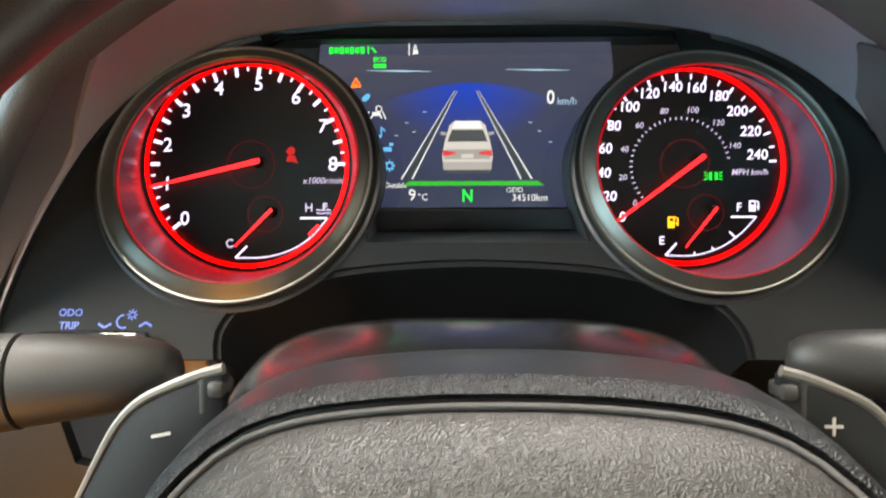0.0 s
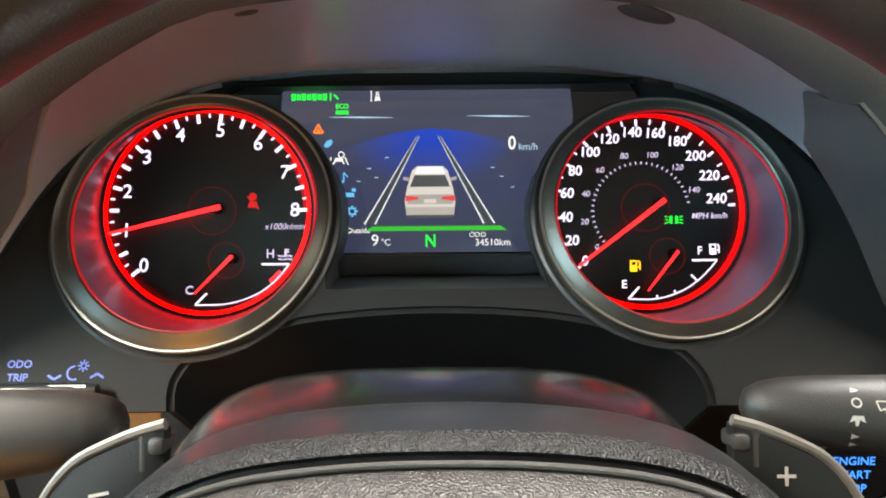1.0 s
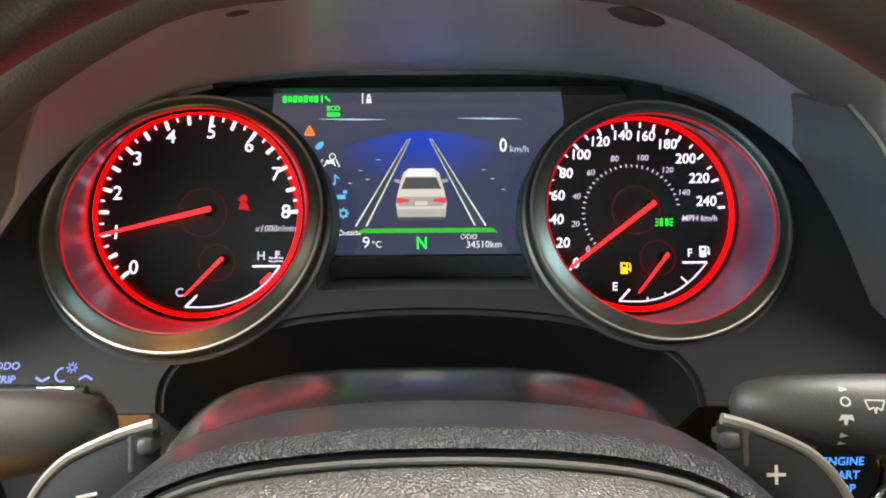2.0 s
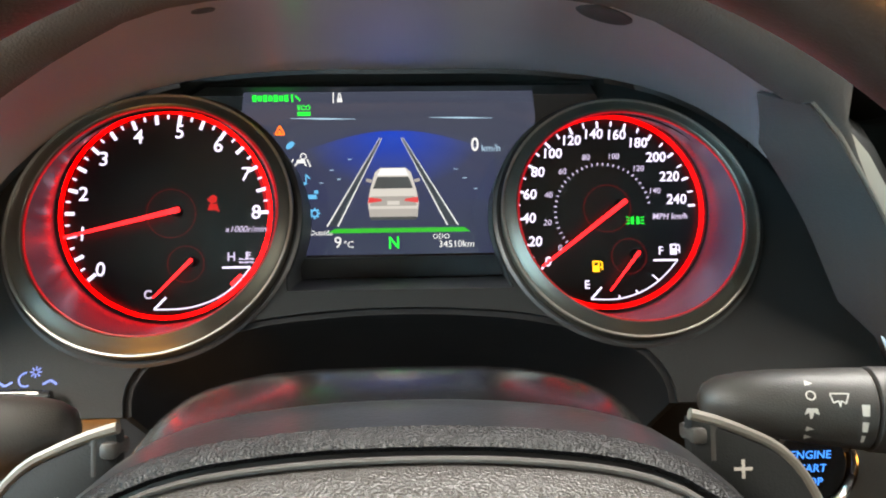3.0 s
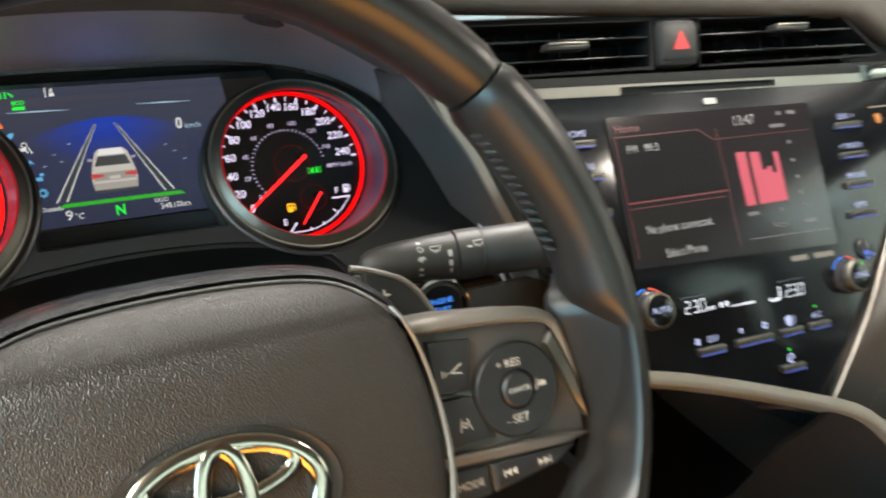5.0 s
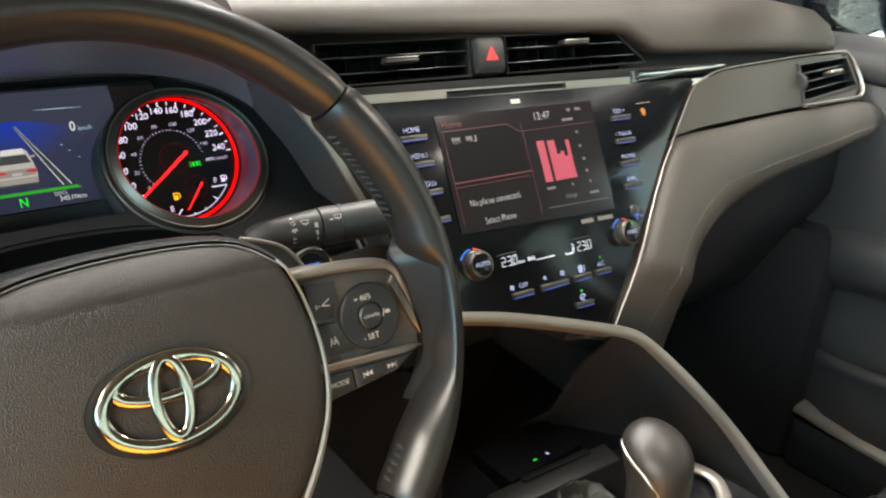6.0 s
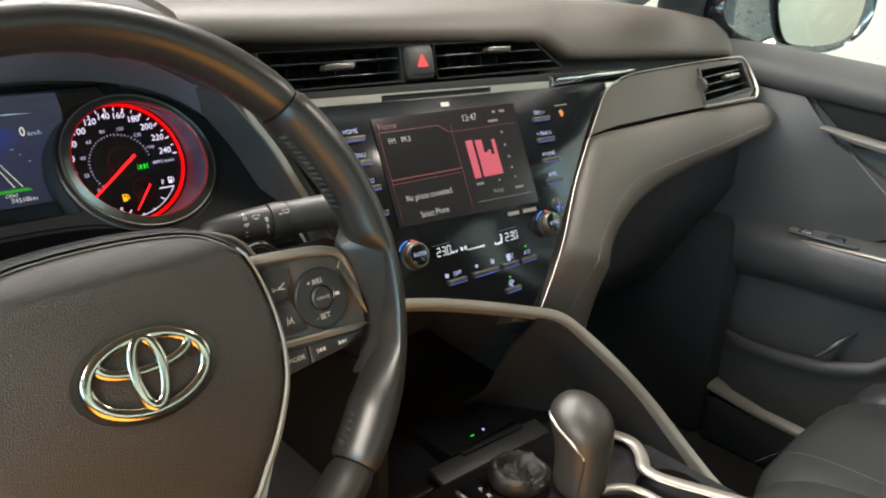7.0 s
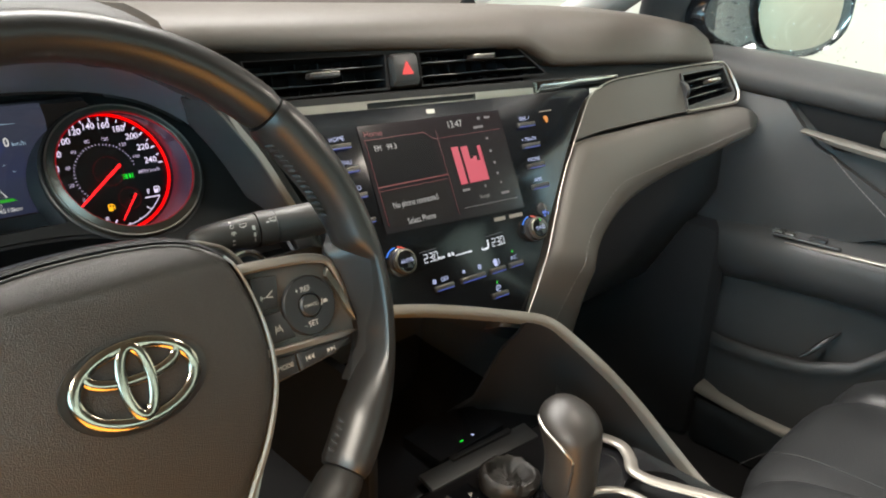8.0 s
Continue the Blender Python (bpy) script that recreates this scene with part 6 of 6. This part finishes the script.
for x, y in ((0.0260, -0.0462), (-0.0062, -0.0722), (0.0650, -0.0215)):
    z = 0.0150 if x == 0.0650 else 0.0010
    poly(ST, [(x + 0.0010 * math.cos(a), y + 0.0010 * math.sin(a)) for a in (math.pi * j / 5 for j in range(10))], z, bm)
part("green_lamps", bm, GREEN, stk, "small green lamps")
part("belt_lamp", poly(ST, [(0.1330, 0.0850), (0.1365, 0.0850), (0.1385, 0.0900), (0.1360, 0.0935), (0.1310, 0.0920)], 0.0010), light("belt_orange", (0.85, 0.30, 0.04), 0.6), stk, "orange seat-belt symbol")
part("belt_line", bar(ST, (0.1270, 0.0985), (0.1480, 0.0985), 0.0012, 0.0010), light("belt_line", (0.35, 0.28, 0.20), 0.6), stk)
bm = bar(ST, (0.0140, -0.0090), (0.0300, -0.0095), 0.0040, 0.0010)
bar(ST, (0.0360, -0.0097), (0.0560, -0.0103), 0.0040, 0.0010, bm)
part("radio_marks", bm, light("radio_marks", (0.22, 0.19, 0.15), 0.8), stk)

# ---- centre console ----
con = thing("center_console", (0.42, 0.0, 0.30), "black centre console with pale trim band and chrome-edged cup holders", "centre console")
band = spl([(0.215, 0.172, 0.855), (0.284, 0.158, 0.844), (0.345, 0.144, 0.829), (0.425, 0.124, 0.804), (0.458, 0.110, 0.792), (0.480, 0.093, 0.771), (0.505, 0.060, 0.735), (0.530, 0.028, 0.693), (0.545, -0.012, 0.650), (0.553, -0.050, 0.618), (0.560, -0.10, 0.592), (0.566, -0.20, 0.575)], 60)
rows = []
for dn, dd in ((0.0016, 0.012), (0.0016, 0.0), (0.0026, -0.0014), (0.0065, -0.0016), (0.0105, -0.0014), (0.0116, 0.0), (0.0116, 0.012)):
    row = []
    for k, p in enumerate(band):
        t = (band[min(k + 1, 59)] - band[max(k - 1, 0)]).normalized()
        w = t.cross(Vector((0, -0.8, 0.6))).normalized()
        n = w.cross(t).normalized()
        row.append(p + w * (dn - 0.0065) - n * dd * (1 if n.z > 0 else -1))
    rows.append(row)
part("trim_band", thick(loft(rows), 0.0015), BAND, con, "pale satin band", sharp=50)
wall = [[p + Vector((0.004, 0.002, -0.004)) for p in band[20:]]]
wall.append([p + Vector((-0.004, 0.008, -0.020)) for k, p in enumerate(band[20:])])
wall.append([p + Vector((-0.012, 0.022, -0.042)) for k, p in enumerate(band[20:])])
wall.append([Vector((p.x - 0.022, p.y + 0.050, min(0.690, p.z - 0.05))) for k, p in enumerate(band[20:])])
wall.append([Vector((p.x - 0.034, p.y + 0.085, min(0.655, p.z - 0.06))) for k, p in enumerate(band[20:])])
part("inner_wing", thick(loft([spl(r, 40) for r in wall]), 0.004), WING, con, "black wing rising to the dashboard")
outw = [[p + Vector((0.004, 0, -0.003)) for p in band[24:]], [p + Vector((0.008, 0.004, -0.03)) for p in band[24:]], [Vector((p.x + 0.008, p.y + 0.004, 0.30)) for p in band[24:]]]
part("outer_wall", thick(loft(outw), 0.004), BIN, con, "black side of the console")
sidew = [[p + Vector((0.0, 0.012, -0.002)) for p in band[6:30]], [Vector((p.x, p.y + 0.05, p.z - 0.02)) for p in band[6:30]], [Vector((p.x, 0.34, p.z - 0.05)) for p in band[6:30]]]
part("bin_roof", thick(loft(sidew), 0.004), BINDIM, con)
# tray with the charging pad, deep under the stack
part("tray_floor", box((0.25, 0.24, 0.012), Matrix.Translation((0.365, 0.240, 0.655)) @ Matrix.Rotation(radians(4), 4, "X"), 0.003), PIANO, con, "gloss black tray floor")
part("tray_back", box((0.30, 0.02, 0.20), Matrix.Translation((0.365, 0.365, 0.74)), 0.003), BINDIM, con)
part("tray_side", box((0.012, 0.24, 0.16), Matrix.Translation((0.232, 0.25, 0.715)), 0.003), DARK, con)
part("tray_side", box((0.012, 0.22, 0.12), Matrix.Translation((0.492, 0.23, 0.71)), 0.003), BINDIM, con)
lipm = Matrix.Translation((0.362, 0.1165, 0.664)) @ Matrix.Rotation(radians(-5), 4, "Z")
part("tray_lip", box((0.150, 0.024, 0.006), lipm @ Matrix.Translation((0.004, 0, -0.003)) @ Matrix.Rotation(radians(10), 4, "X"), 0.0015), BIN, con, "satin lip of the tray")
part("tray_slot", box((0.085, 0.007, 0.004), lipm @ Matrix.Translation((0.012, 0.009, 0.003)), 0.001), DARK, con)
part("charging_pad", box((0.100, 0.060, 0.0115), Matrix.Translation((0.372, 0.163, 0.6612)), 0.002), PIANO, con, "gloss black charging pad")
bm = poly(Matrix.Translation((0.3632, 0.1425, 0.6675)), [(-0.0024, -0.0009), (0.0024, -0.0009), (0.0024, 0.0009), (-0.0024, 0.0009)], 0)
part("charge_lamp", bm, GREEN, con, "green lamp")
bm = poly(Matrix.Translation((0.3802, 0.1425, 0.6675)), [(0.0018 * math.cos(a), 0.0018 * math.sin(a)) for a in (math.pi * j / 6 for j in range(12))], 0)
part("charge_lamp", bm, KEYWHITE, con)
# shifter deck and cup holders
TOPZ = 0.660
deck = [(0.262, 0.112), (0.470, 0.112), (0.494, 0.070), (0.503, 0.010), (0.503, -0.300), (0.262, -0.300)]
cup1, cup2 = ellipse(0.036, 0.036, 40, 0.455, -0.045), ellipse(0.036, 0.036, 40, 0.455, -0.135)
part("deck", pierced(deck, [cup1, cup2], Matrix.Translation((0, 0, TOPZ)), 0.008), DECK, con, "black deck round the shifter")
for cx, cy in ((0.455, -0.045), (0.455, -0.135)):
    part("cup_well", lathe([(0.036, -0.001), (0.034, -0.05), (0.033, -0.08), (0.001, -0.081)], Matrix.Translation((cx, cy, TOPZ)), 40, cap=False), DARK, con, "deep cup holder")
trim = spl([(0.470, 0.070, 0.666), (0.481, 0.047, 0.667), (0.486, 0.024, 0.667), (0.474, 0.004, 0.667), (0.458, -0.010, 0.667), (0.457, -0.026, 0.667), (0.463, -0.045, 0.667), (0.478, -0.080, 0.667), (0.491, -0.120, 0.667), (0.495, -0.20, 0.667)], 60)
part("chrome_trim", tube(trim, 0.0072, sides=16, flat=0.42), BEZEL, con, "wavy chrome edge of the cup holders")
trim2 = spl([(0.345, -0.010, 0.667), (0.385, 0.000, 0.667), (0.410, -0.006, 0.667), (0.426, -0.030, 0.667), (0.424, -0.09, 0.667)], 30)
part("chrome_trim", tube(trim2, 0.0046, sides=12, flat=0.5), BEZEL, con)
part("gate_panel", box((0.030, 0.150, 0.003), Matrix.Translation((0.308, 0.020, TOPZ + 0.002)), 0.001), PIANO, con, "gear position panel")
part("gate_edge", tube([(0.291, 0.092, TOPZ + 0.004), (0.291, -0.05, TOPZ + 0.004)], 0.0022, sides=8), SILVER, con)
for k, w in enumerate("PRND"):
    m = Matrix.Translation((0.3116, 0.0790 - 0.0112 * k, TOPZ + 0.004)) @ Matrix.Rotation(radians(-8), 4, "Z")
    part("gate_letter", text(w, 0.0080, m, bold=0.015), GREEN if w == "N" else PRINT, con)
part("shelf", box((0.235, 0.42, 0.36), Matrix.Translation((0.382, -0.08, 0.47)), 0.01), DARK, con)

# shifter
shf = thing("gear_shifter", (0.375, 0.035, TOPZ), "black gear shifter with chrome line and crumpled leather boot", "gear shifter")
# the boot's collar stands open: outer skirt, uneven rim, crumpled hollow
rows = []
for r, z, wob in ((0.0265, 0.001, 0.2), (0.0285, 0.005, 0.5), (0.0285, 0.010, 0.8), (0.0268, 0.0145, 1.0), (0.0250, 0.0172, 1.1), (0.0236, 0.0180, 1.1), (0.0222, 0.0172, 1.1), (0.0208, 0.0145, 1.3), (0.0190, 0.0105, 1.6), (0.0165, 0.0075, 2.0), (0.0135, 0.0062, 2.4), (0.0105, 0.0070, 2.6), (0.0070, 0.0060, 2.4), (0.0030, 0.0066, 1.5)):
    row = []
    for j in range(72):
        a = 2 * math.pi * j / 72
        c = Vector((math.cos(a), math.sin(a), 0)) * r * 90 + Vector((0, 0, z * 120))
        crumple = noise.noise(c) + 0.6 * noise.noise(c * 2.3 + Vector((3.1, 0, 0))) + 0.35 * noise.noise(c * 5.1)
        ridge = 1 - 2 * abs(noise.noise(c * 1.7 + Vector((0, 7.7, 0))))
        rr = r * (1 + 0.055 * wob * crumple) * (1 + 0.10 * math.cos(2 * a + 0.5))
        lift = 0.0018 * wob * (crumple + 0.8 * ridge) * (z > 0.003) + 0.004 * math.sin(a - 0.6) * (z > 0.012) * (r > 0.02)
        row.append(Vector((0.3515 + rr * math.cos(a), 0.0650 + 1.05 * rr * math.sin(a), TOPZ + 0.001 + max(0.0, z + lift))))
    rows.append(row)
part("boot", loft(rows, ring=True, cap=True), BOOT, shf, "crumpled leather boot", sharp=70)
axis0, axis1 = Vector((0.388, 0.020, TOPZ + 0.004)), Vector((0.409, 0.046, 0.747))
rows = []
body = spl([(0.0, 0.021, 0.024), (0.08, 0.0235, 0.026), (0.25, 0.0245, 0.026), (0.45, 0.0255, 0.027), (0.60, 0.0272, 0.0295), (0.72, 0.0284, 0.0315)], 16)
body += [Vector((0.72 + 0.28 * math.sin(q), 0.0284 * math.cos(q), 0.0315 * math.cos(q))) for q in (math.pi / 2 * k / 10 for k in range(1, 10))] + [Vector((1.0, 0.0012, 0.0014))]
for s, w, d in body:
    c = axis0.lerp(axis1, s) + Vector((0.0, -0.006 * math.sin(math.pi * s), 0))
    rows.append([c + Vector((1.05 * w * math.copysign(abs(math.cos(a)) ** 0.92, math.cos(a)), d * math.copysign(abs(math.sin(a)) ** 0.92, math.sin(a)), 0.004 * math.sin(a) * min(1.0, s) * (1 - s) * 2)) for a in (2 * math.pi * j / 40 for j in range(40))])
knb = part("knob", loft(rows, ring=True, cap=True), KNOB, shf, "smooth rounded grip", sharp=70)
ln = []
for s, a in ((0.80, 128), (0.79, 148), (0.75, 170), (0.69, 188), (0.61, 203), (0.55, 212), (0.50, 215), (0.38, 212), (0.22, 208), (0.06, 205)):
    w = (0.0285 if s > 0.6 else 0.0260) * math.sqrt(1 - max(0.0, (s - 0.72) / 0.28) ** 2)
    c = axis0.lerp(axis1, s) + Vector((0.0, -0.006 * math.sin(math.pi * s), 0))
    ra = radians(a)
    ln.append(c + Vector((w * math.copysign(abs(math.cos(ra)) ** 0.85, math.cos(ra)), 1.08 * w * math.copysign(abs(math.sin(ra)) ** 0.85, math.sin(ra)), 0)))
part("chrome_line", tube(spl(ln[:7], 28), [0.0012 + 0.0014 * math.sin(math.pi * min(1.0, (k + 3) / 28)) for k in range(28)], sides=10, flat=0.7), SILVER, knb, "chrome line")
part("grip_seam", tube(spl(ln[6:], 16), 0.0011, sides=8), PLASTIC, knb, "moulded edge below the chrome line")

# ---- passenger door ----
dor = thing("door_1", (1.10, 0.0, 0.35), "dark grey passenger door lining with silver handle and armrest", "door", kind="structure")
XD = 1.10
part("door_panel", box((0.05, 1.30, 0.62), Matrix.Translation((XD + 0.035, -0.28, 0.66)), 0.008), DOORTRIM, dor, "vinyl lining")
rows = []
for y, t0, b0 in ((0.36, 1.030, 0.988), (0.26, 1.030, 0.977), (0.10, 1.016, 0.963), (-0.10, 0.996, 0.946), (-0.40, 0.985, 0.932), (-0.90, 0.972, 0.92)):
    rows.append([(XD + dx, y, b0 + (t0 - b0) * dz) for dx, dz in ((0.03, 0.0), (-0.010, -0.10), (-0.022, 0.10), (-0.024, 0.35), (-0.018, 0.62), (0.002, 0.86), (0.030, 1.0), (0.060, 1.0))])
rows = [spl(r, 20) for r in rows]
rows = [list(r) for r in zip(*[spl(col_, 24) for col_ in zip(*rows)])]
part("belt_pad", thick(loft(rows), 0.004), DOORTRIM, dor, "soft padded sill under the window", sharp=70)
tri_p = [(0.300, 0.985), (0.155, 0.972), (0.085, 0.899), (-0.01, 0.848), (-0.10, 0.80), (0.02, 0.75), (0.30, 0.73)]
mp = Matrix(((0, 0, -1, XD), (-1, 0, 0, 0), (0, 1, 0, 0), (0, 0, 0, 1)))
part("front_panel", plate([(-y, z) for y, z in tri_p], mp, 0.012, 0.010, 0.003), DOORTRIM, dor, "raised vinyl field")
part("handle_recess", plate([(-0.140, 0.965), (0.40, 0.945), (0.40, 0.880), (-0.060, 0.895)], mp, 0.004, 0.004, 0.001), DARK, dor, "dark recess round the handle")
hn = [(0.106, 0.921), (0.05, 0.913), (-0.02, 0.903), (-0.12, 0.893), (-0.30, 0.885)]
rows = []
for k, (y, z) in enumerate(hn):
    rows.append([(XD - dx, y, z + dz * (0.35 if k == 0 else 1)) for dx, dz in ((0.010, 0.003), (0.025, 0.002), (0.029, -0.003), (0.026, -0.0095), (0.010, -0.012))])
part("handle_bar", thick(loft(rows), 0.002), BAND, dor, "bright silver pull bar")
part("door_handle", box((0.014, 0.10, 0.024), Matrix.Translation((XD - 0.014, -0.055, 0.925)), 0.004), SILVER, dor, "silver door release")
st_l = spl([(0.06, 0.890, 0), (0.02, 0.855, 0), (-0.05, 0.80, 0)], 60)
part("stitching", tube([(XD - 0.0145, p.x, p.y) for p in st_l], [0.0009 if k % 3 else 0.0003 for k in range(60)], sides=5), THREAD, dor, "pale stitches")
rows = []
for y, x, z in ((0.24, 0.03, 0.715), (0.19, 0.050, 0.720), (0.10, 0.066, 0.728), (0.0, 0.072, 0.732), (-0.15, 0.074, 0.735), (-0.60, 0.074, 0.735)):
    rows.append([(XD + 0.01 - dx * x, y, z + dz) for dx, dz in ((0.0, 0.030), (0.4, 0.024), (0.75, 0.018), (0.95, 0.008), (1.0, -0.008), (0.96, -0.030), (0.80, -0.055), (0.40, -0.075), (0.0, -0.085))])
part("armrest", thick(loft(rows), 0.004), DOORTRIM, dor, "vinyl armrest", sharp=70)
arm_sw = Matrix.Translation((XD - 0.030, 0.060, 0.7495))
part("switch_plate", box((0.034, 0.105, 0.004), arm_sw @ Matrix.Rotation(radians(12), 4, "Y"), 0.0015), DOORTRIM, dor, "switch plate flush with the armrest")
part("window_switch", box((0.016, 0.026, 0.008), arm_sw @ Matrix.Translation((0.0, -0.015, 0.004)), 0.002), SMOOTH, dor)
for k in range(2):
    part("lock_switch", box((0.012, 0.014, 0.004), arm_sw @ Matrix.Translation((0.004, 0.030 + 0.020 * k, 0.003)), 0.001), SILVER, dor)
part("armrest_line", tube(spl([(XD - 0.058, 0.085, 0.7475), (XD - 0.066, 0.060, 0.7500), (XD - 0.069, 0.015, 0.7525), (XD - 0.070, -0.04, 0.7545), (XD - 0.070, -0.30, 0.757)], 24), [0.0012 + 0.0024 * min(1.0, k / 6) for k in range(24)], sides=8), BEZEL, dor, "thin chrome line")
# map pocket lip
rows = []
for y, z, x in ((0.20, 0.520, 0.02), (0.155, 0.528, 0.045), (0.09, 0.535, 0.058), (0.014, 0.547, 0.062), (-0.05, 0.572, 0.060), (-0.09, 0.612, 0.056), (-0.14, 0.66, 0.05)):
    rows.append([(XD + 0.01 - x * dx, y, z + dz) for dx, dz in ((0.70, -0.004), (0.80, 0.005), (0.92, 0.008), (1.04, 0.004), (1.08, -0.006), (1.02, -0.016), (0.93, -0.022), (0.92, -0.06), (0.78, -0.13))])
part("map_pocket", thick(loft(rows), 0.003), DOORTRIM, dor, "curved map pocket lip", sharp=70)
# smooth tube added where the pocket's hollow wall only shows a glint
part("pocket_glint", tube(spl([(XD - 0.040, 0.034, 0.551), (XD - 0.030, 0.022, 0.562), (XD - 0.016, 0.006, 0.582), (XD + 0.005, -0.010, 0.600)], 16), [0.001 + 0.0045 * math.sin(math.pi * k / 15) for k in range(16)], sides=12), SMOOTH, dor, "smooth ridge added for the glint inside the pocket")
part("lower_bar", tube(spl([(XD - 0.02, 0.20, 0.416), (XD - 0.03, 0.12, 0.412), (XD - 0.035, 0.02, 0.409), (XD - 0.035, -0.2, 0.406)], 20), 0.016, sides=14, flat=0.55, up=(-0.5, 0, 0.86)), BAND, dor, "pale lower trim bar")

part("door_sill", box((0.07, 1.20, 0.10), Matrix.Translation((1.095, -0.40, 0.350)), 0.015), BIN, dor, "black scuffed lower edge")

# ---- passenger seat ----
sea = thing("passenger_seat", (0.80, -0.35, 0.30), "black leather passenger seat cushion with stitched seams", "seat")


def cushion(x0, x1, y0, y1, z0, z1, power=0.35, dome=0.02, n=36):
    rows = []
    for k in range(13):
        b = -math.pi / 2 + math.pi * k / 12
        cb, sb = max(0.0, math.cos(b)) ** power, math.copysign(abs(math.sin(b)) ** power, math.sin(b))
        row = []
        for j in range(n):
            a = 2 * math.pi * j / n
            ca, sa = math.cos(a), math.sin(a)
            x = math.copysign(abs(ca) ** 0.42, ca) * cb
            y = math.copysign(abs(sa) ** 0.42, sa) * cb
            z = (z0 + z1) / 2 + (z1 - z0) / 2 * sb + (dome * (1 - y * y) if sb > 0 else 0)
            row.append(((x0 + x1) / 2 + (x1 - x0) / 2 * x, (y0 + y1) / 2 + (y1 - y0) / 2 * y, z))
        rows.append(row)
    return loft(rows, ring=True, cap=True)


part("cushion", cushion(0.62, 0.985, -0.62, -0.035, 0.38, 0.585), SEAT, sea, "leather cushion", sharp=80)
part("bolster", cushion(0.575, 0.70, -0.62, -0.050, 0.38, 0.605, 0.5, 0.015), SEAT, sea, "raised side bolster", sharp=80)
part("bolster", cushion(0.92, 1.03, -0.62, -0.050, 0.38, 0.605, 0.5, 0.015), SEAT, sea, sharp=80)
part("seam", tube(spl([(0.70, -0.03, 0.56), (0.705, -0.08, 0.602), (0.71, -0.2, 0.61), (0.715, -0.5, 0.61)], 40), 0.0004, sides=6), DARKTHREAD, sea)
part("backrest", cushion(0.585, 1.02, -0.86, -0.60, 0.46, 1.10, 0.45, 0.0), SEAT, sea, "upright leather backrest", sharp=80)
part("headrest", cushion(0.69, 0.92, -0.86, -0.76, 1.13, 1.30, 0.5, 0.0), SEAT, sea, sharp=80)
part("headrest_post", tube([(0.76, -0.80, 1.04), (0.76, -0.80, 1.16)], 0.007), CHROME, sea)
part("headrest_post", tube([(0.85, -0.80, 1.04), (0.85, -0.80, 1.16)], 0.007), CHROME, sea)
part("seat_base", box((0.40, 0.5, 0.10), Matrix.Translation((0.80, -0.33, 0.35)), 0.02), DARK, sea)

# ---- door mirror outside ----
mir = thing("door_mirror", (1.20, 0.30, 1.0), "dark wet door mirror outside the passenger window", "door mirror")
MM = face((1.335, 0.262, 1.055), 4, -14)
shape = [tuple(p)[:2] for p in spl([(-0.222, 0.050, 0), (-0.228, 0.012, 0), (-0.195, -0.012, 0), (-0.130, -0.032, 0), (-0.061, -0.0486, 0), (0.030, -0.0547, 0), (0.100, -0.051, 0), (0.165, -0.030, 0), (0.200, -0.002, 0), (0.214, 0.041, 0), (0.208, 0.090, 0), (0.150, 0.125, 0), (0.0, 0.13, 0), (-0.15, 0.11, 0)], 70, True)]
lens = [tuple(p)[:2] for p in spl([(-0.085, 0.045, 0), (-0.082, 0.010, 0), (-0.055, -0.030, 0), (0.0, -0.040, 0), (0.0633, -0.0399, 0), (0.118, -0.030, 0), (0.150, -0.010, 0), (0.166, 0.041, 0), (0.160, 0.090, 0), (0.10, 0.112, 0), (-0.06, 0.105, 0)], 60, True)]
rows = [[MM @ Vector((x * f, y * f, z)) for x, y in shape] for f, z in ((0.93, -0.004), (0.97, 0.004), (1.0, 0.0), (1.02, -0.02), (0.99, -0.05), (0.85, -0.085), (0.5, -0.105), (0.1, -0.11))]
part("housing", loft(rows, ring=True, cap=True), CARPAINT, mir, "dark painted shell", sharp=60)
part("mirror_glass", plate(lens, MM, 0.003, 0.006, 0.001), MIRROR, mir, "mirror glass")
part("foot", tube(spl([(1.165, 0.33, 1.015), (1.215, 0.315, 1.010), (1.26, 0.30, 1.020)], 10), [0.030, 0.028, 0.028, 0.028, 0.028, 0.028, 0.03, 0.03, 0.03, 0.03], sides=14, flat=0.6), CARPAINT, mir)
# rain drops on the shell and the window
rng = random.Random(11)
bm = bmesh.new()
for k in range(170):
    if k < 60:
        own = MM @ Vector((rng.uniform(-0.20, -0.09), rng.uniform(-0.03, 0.07), 0.004))
    elif k < 95:
        own = MM @ Vector((rng.uniform(-0.08, 0.20), rng.uniform(-0.052, -0.038), 0.006))
    else:
        wy, wz = rng.uniform(0.0, 0.40), rng.uniform(1.0, 1.12) if k % 3 else rng.uniform(1.0, 1.04)
        own = Vector((1.147 - 0.09 * (wz - 0.99) / 0.40, wy - 0.06 * (wz - 0.99) / 0.4, wz))
    r = rng.uniform(0.0006, 0.0021) * (0.8 if k >= 95 else 1.0)
    bmesh.ops.create_icosphere(bm, subdivisions=1, radius=r, matrix=Matrix.Translation(own))
solid("rain_drops", bm, DROP, "clear rain drops on the door mirror and window", "rain drops", kind="stuff")
# lamp fixtures in the garage and the cabin
for tx, ty, tw, td in TUBES:
    solid("garage_lamp", box((tw + 0.06, td + 0.06, 0.14), Matrix.Translation((tx, ty, 3.13)), 0.01), LAMPCASE, "white garage lamp housing fixed under the ceiling", "lamp", "garage lamps")
solid("dome_lamp", box((0.20, 0.13, 0.025), Matrix.Translation((0.62, -0.07, 1.369)), 0.006), LAMPCASE, "white dome lamp under the car roof", "lamp")
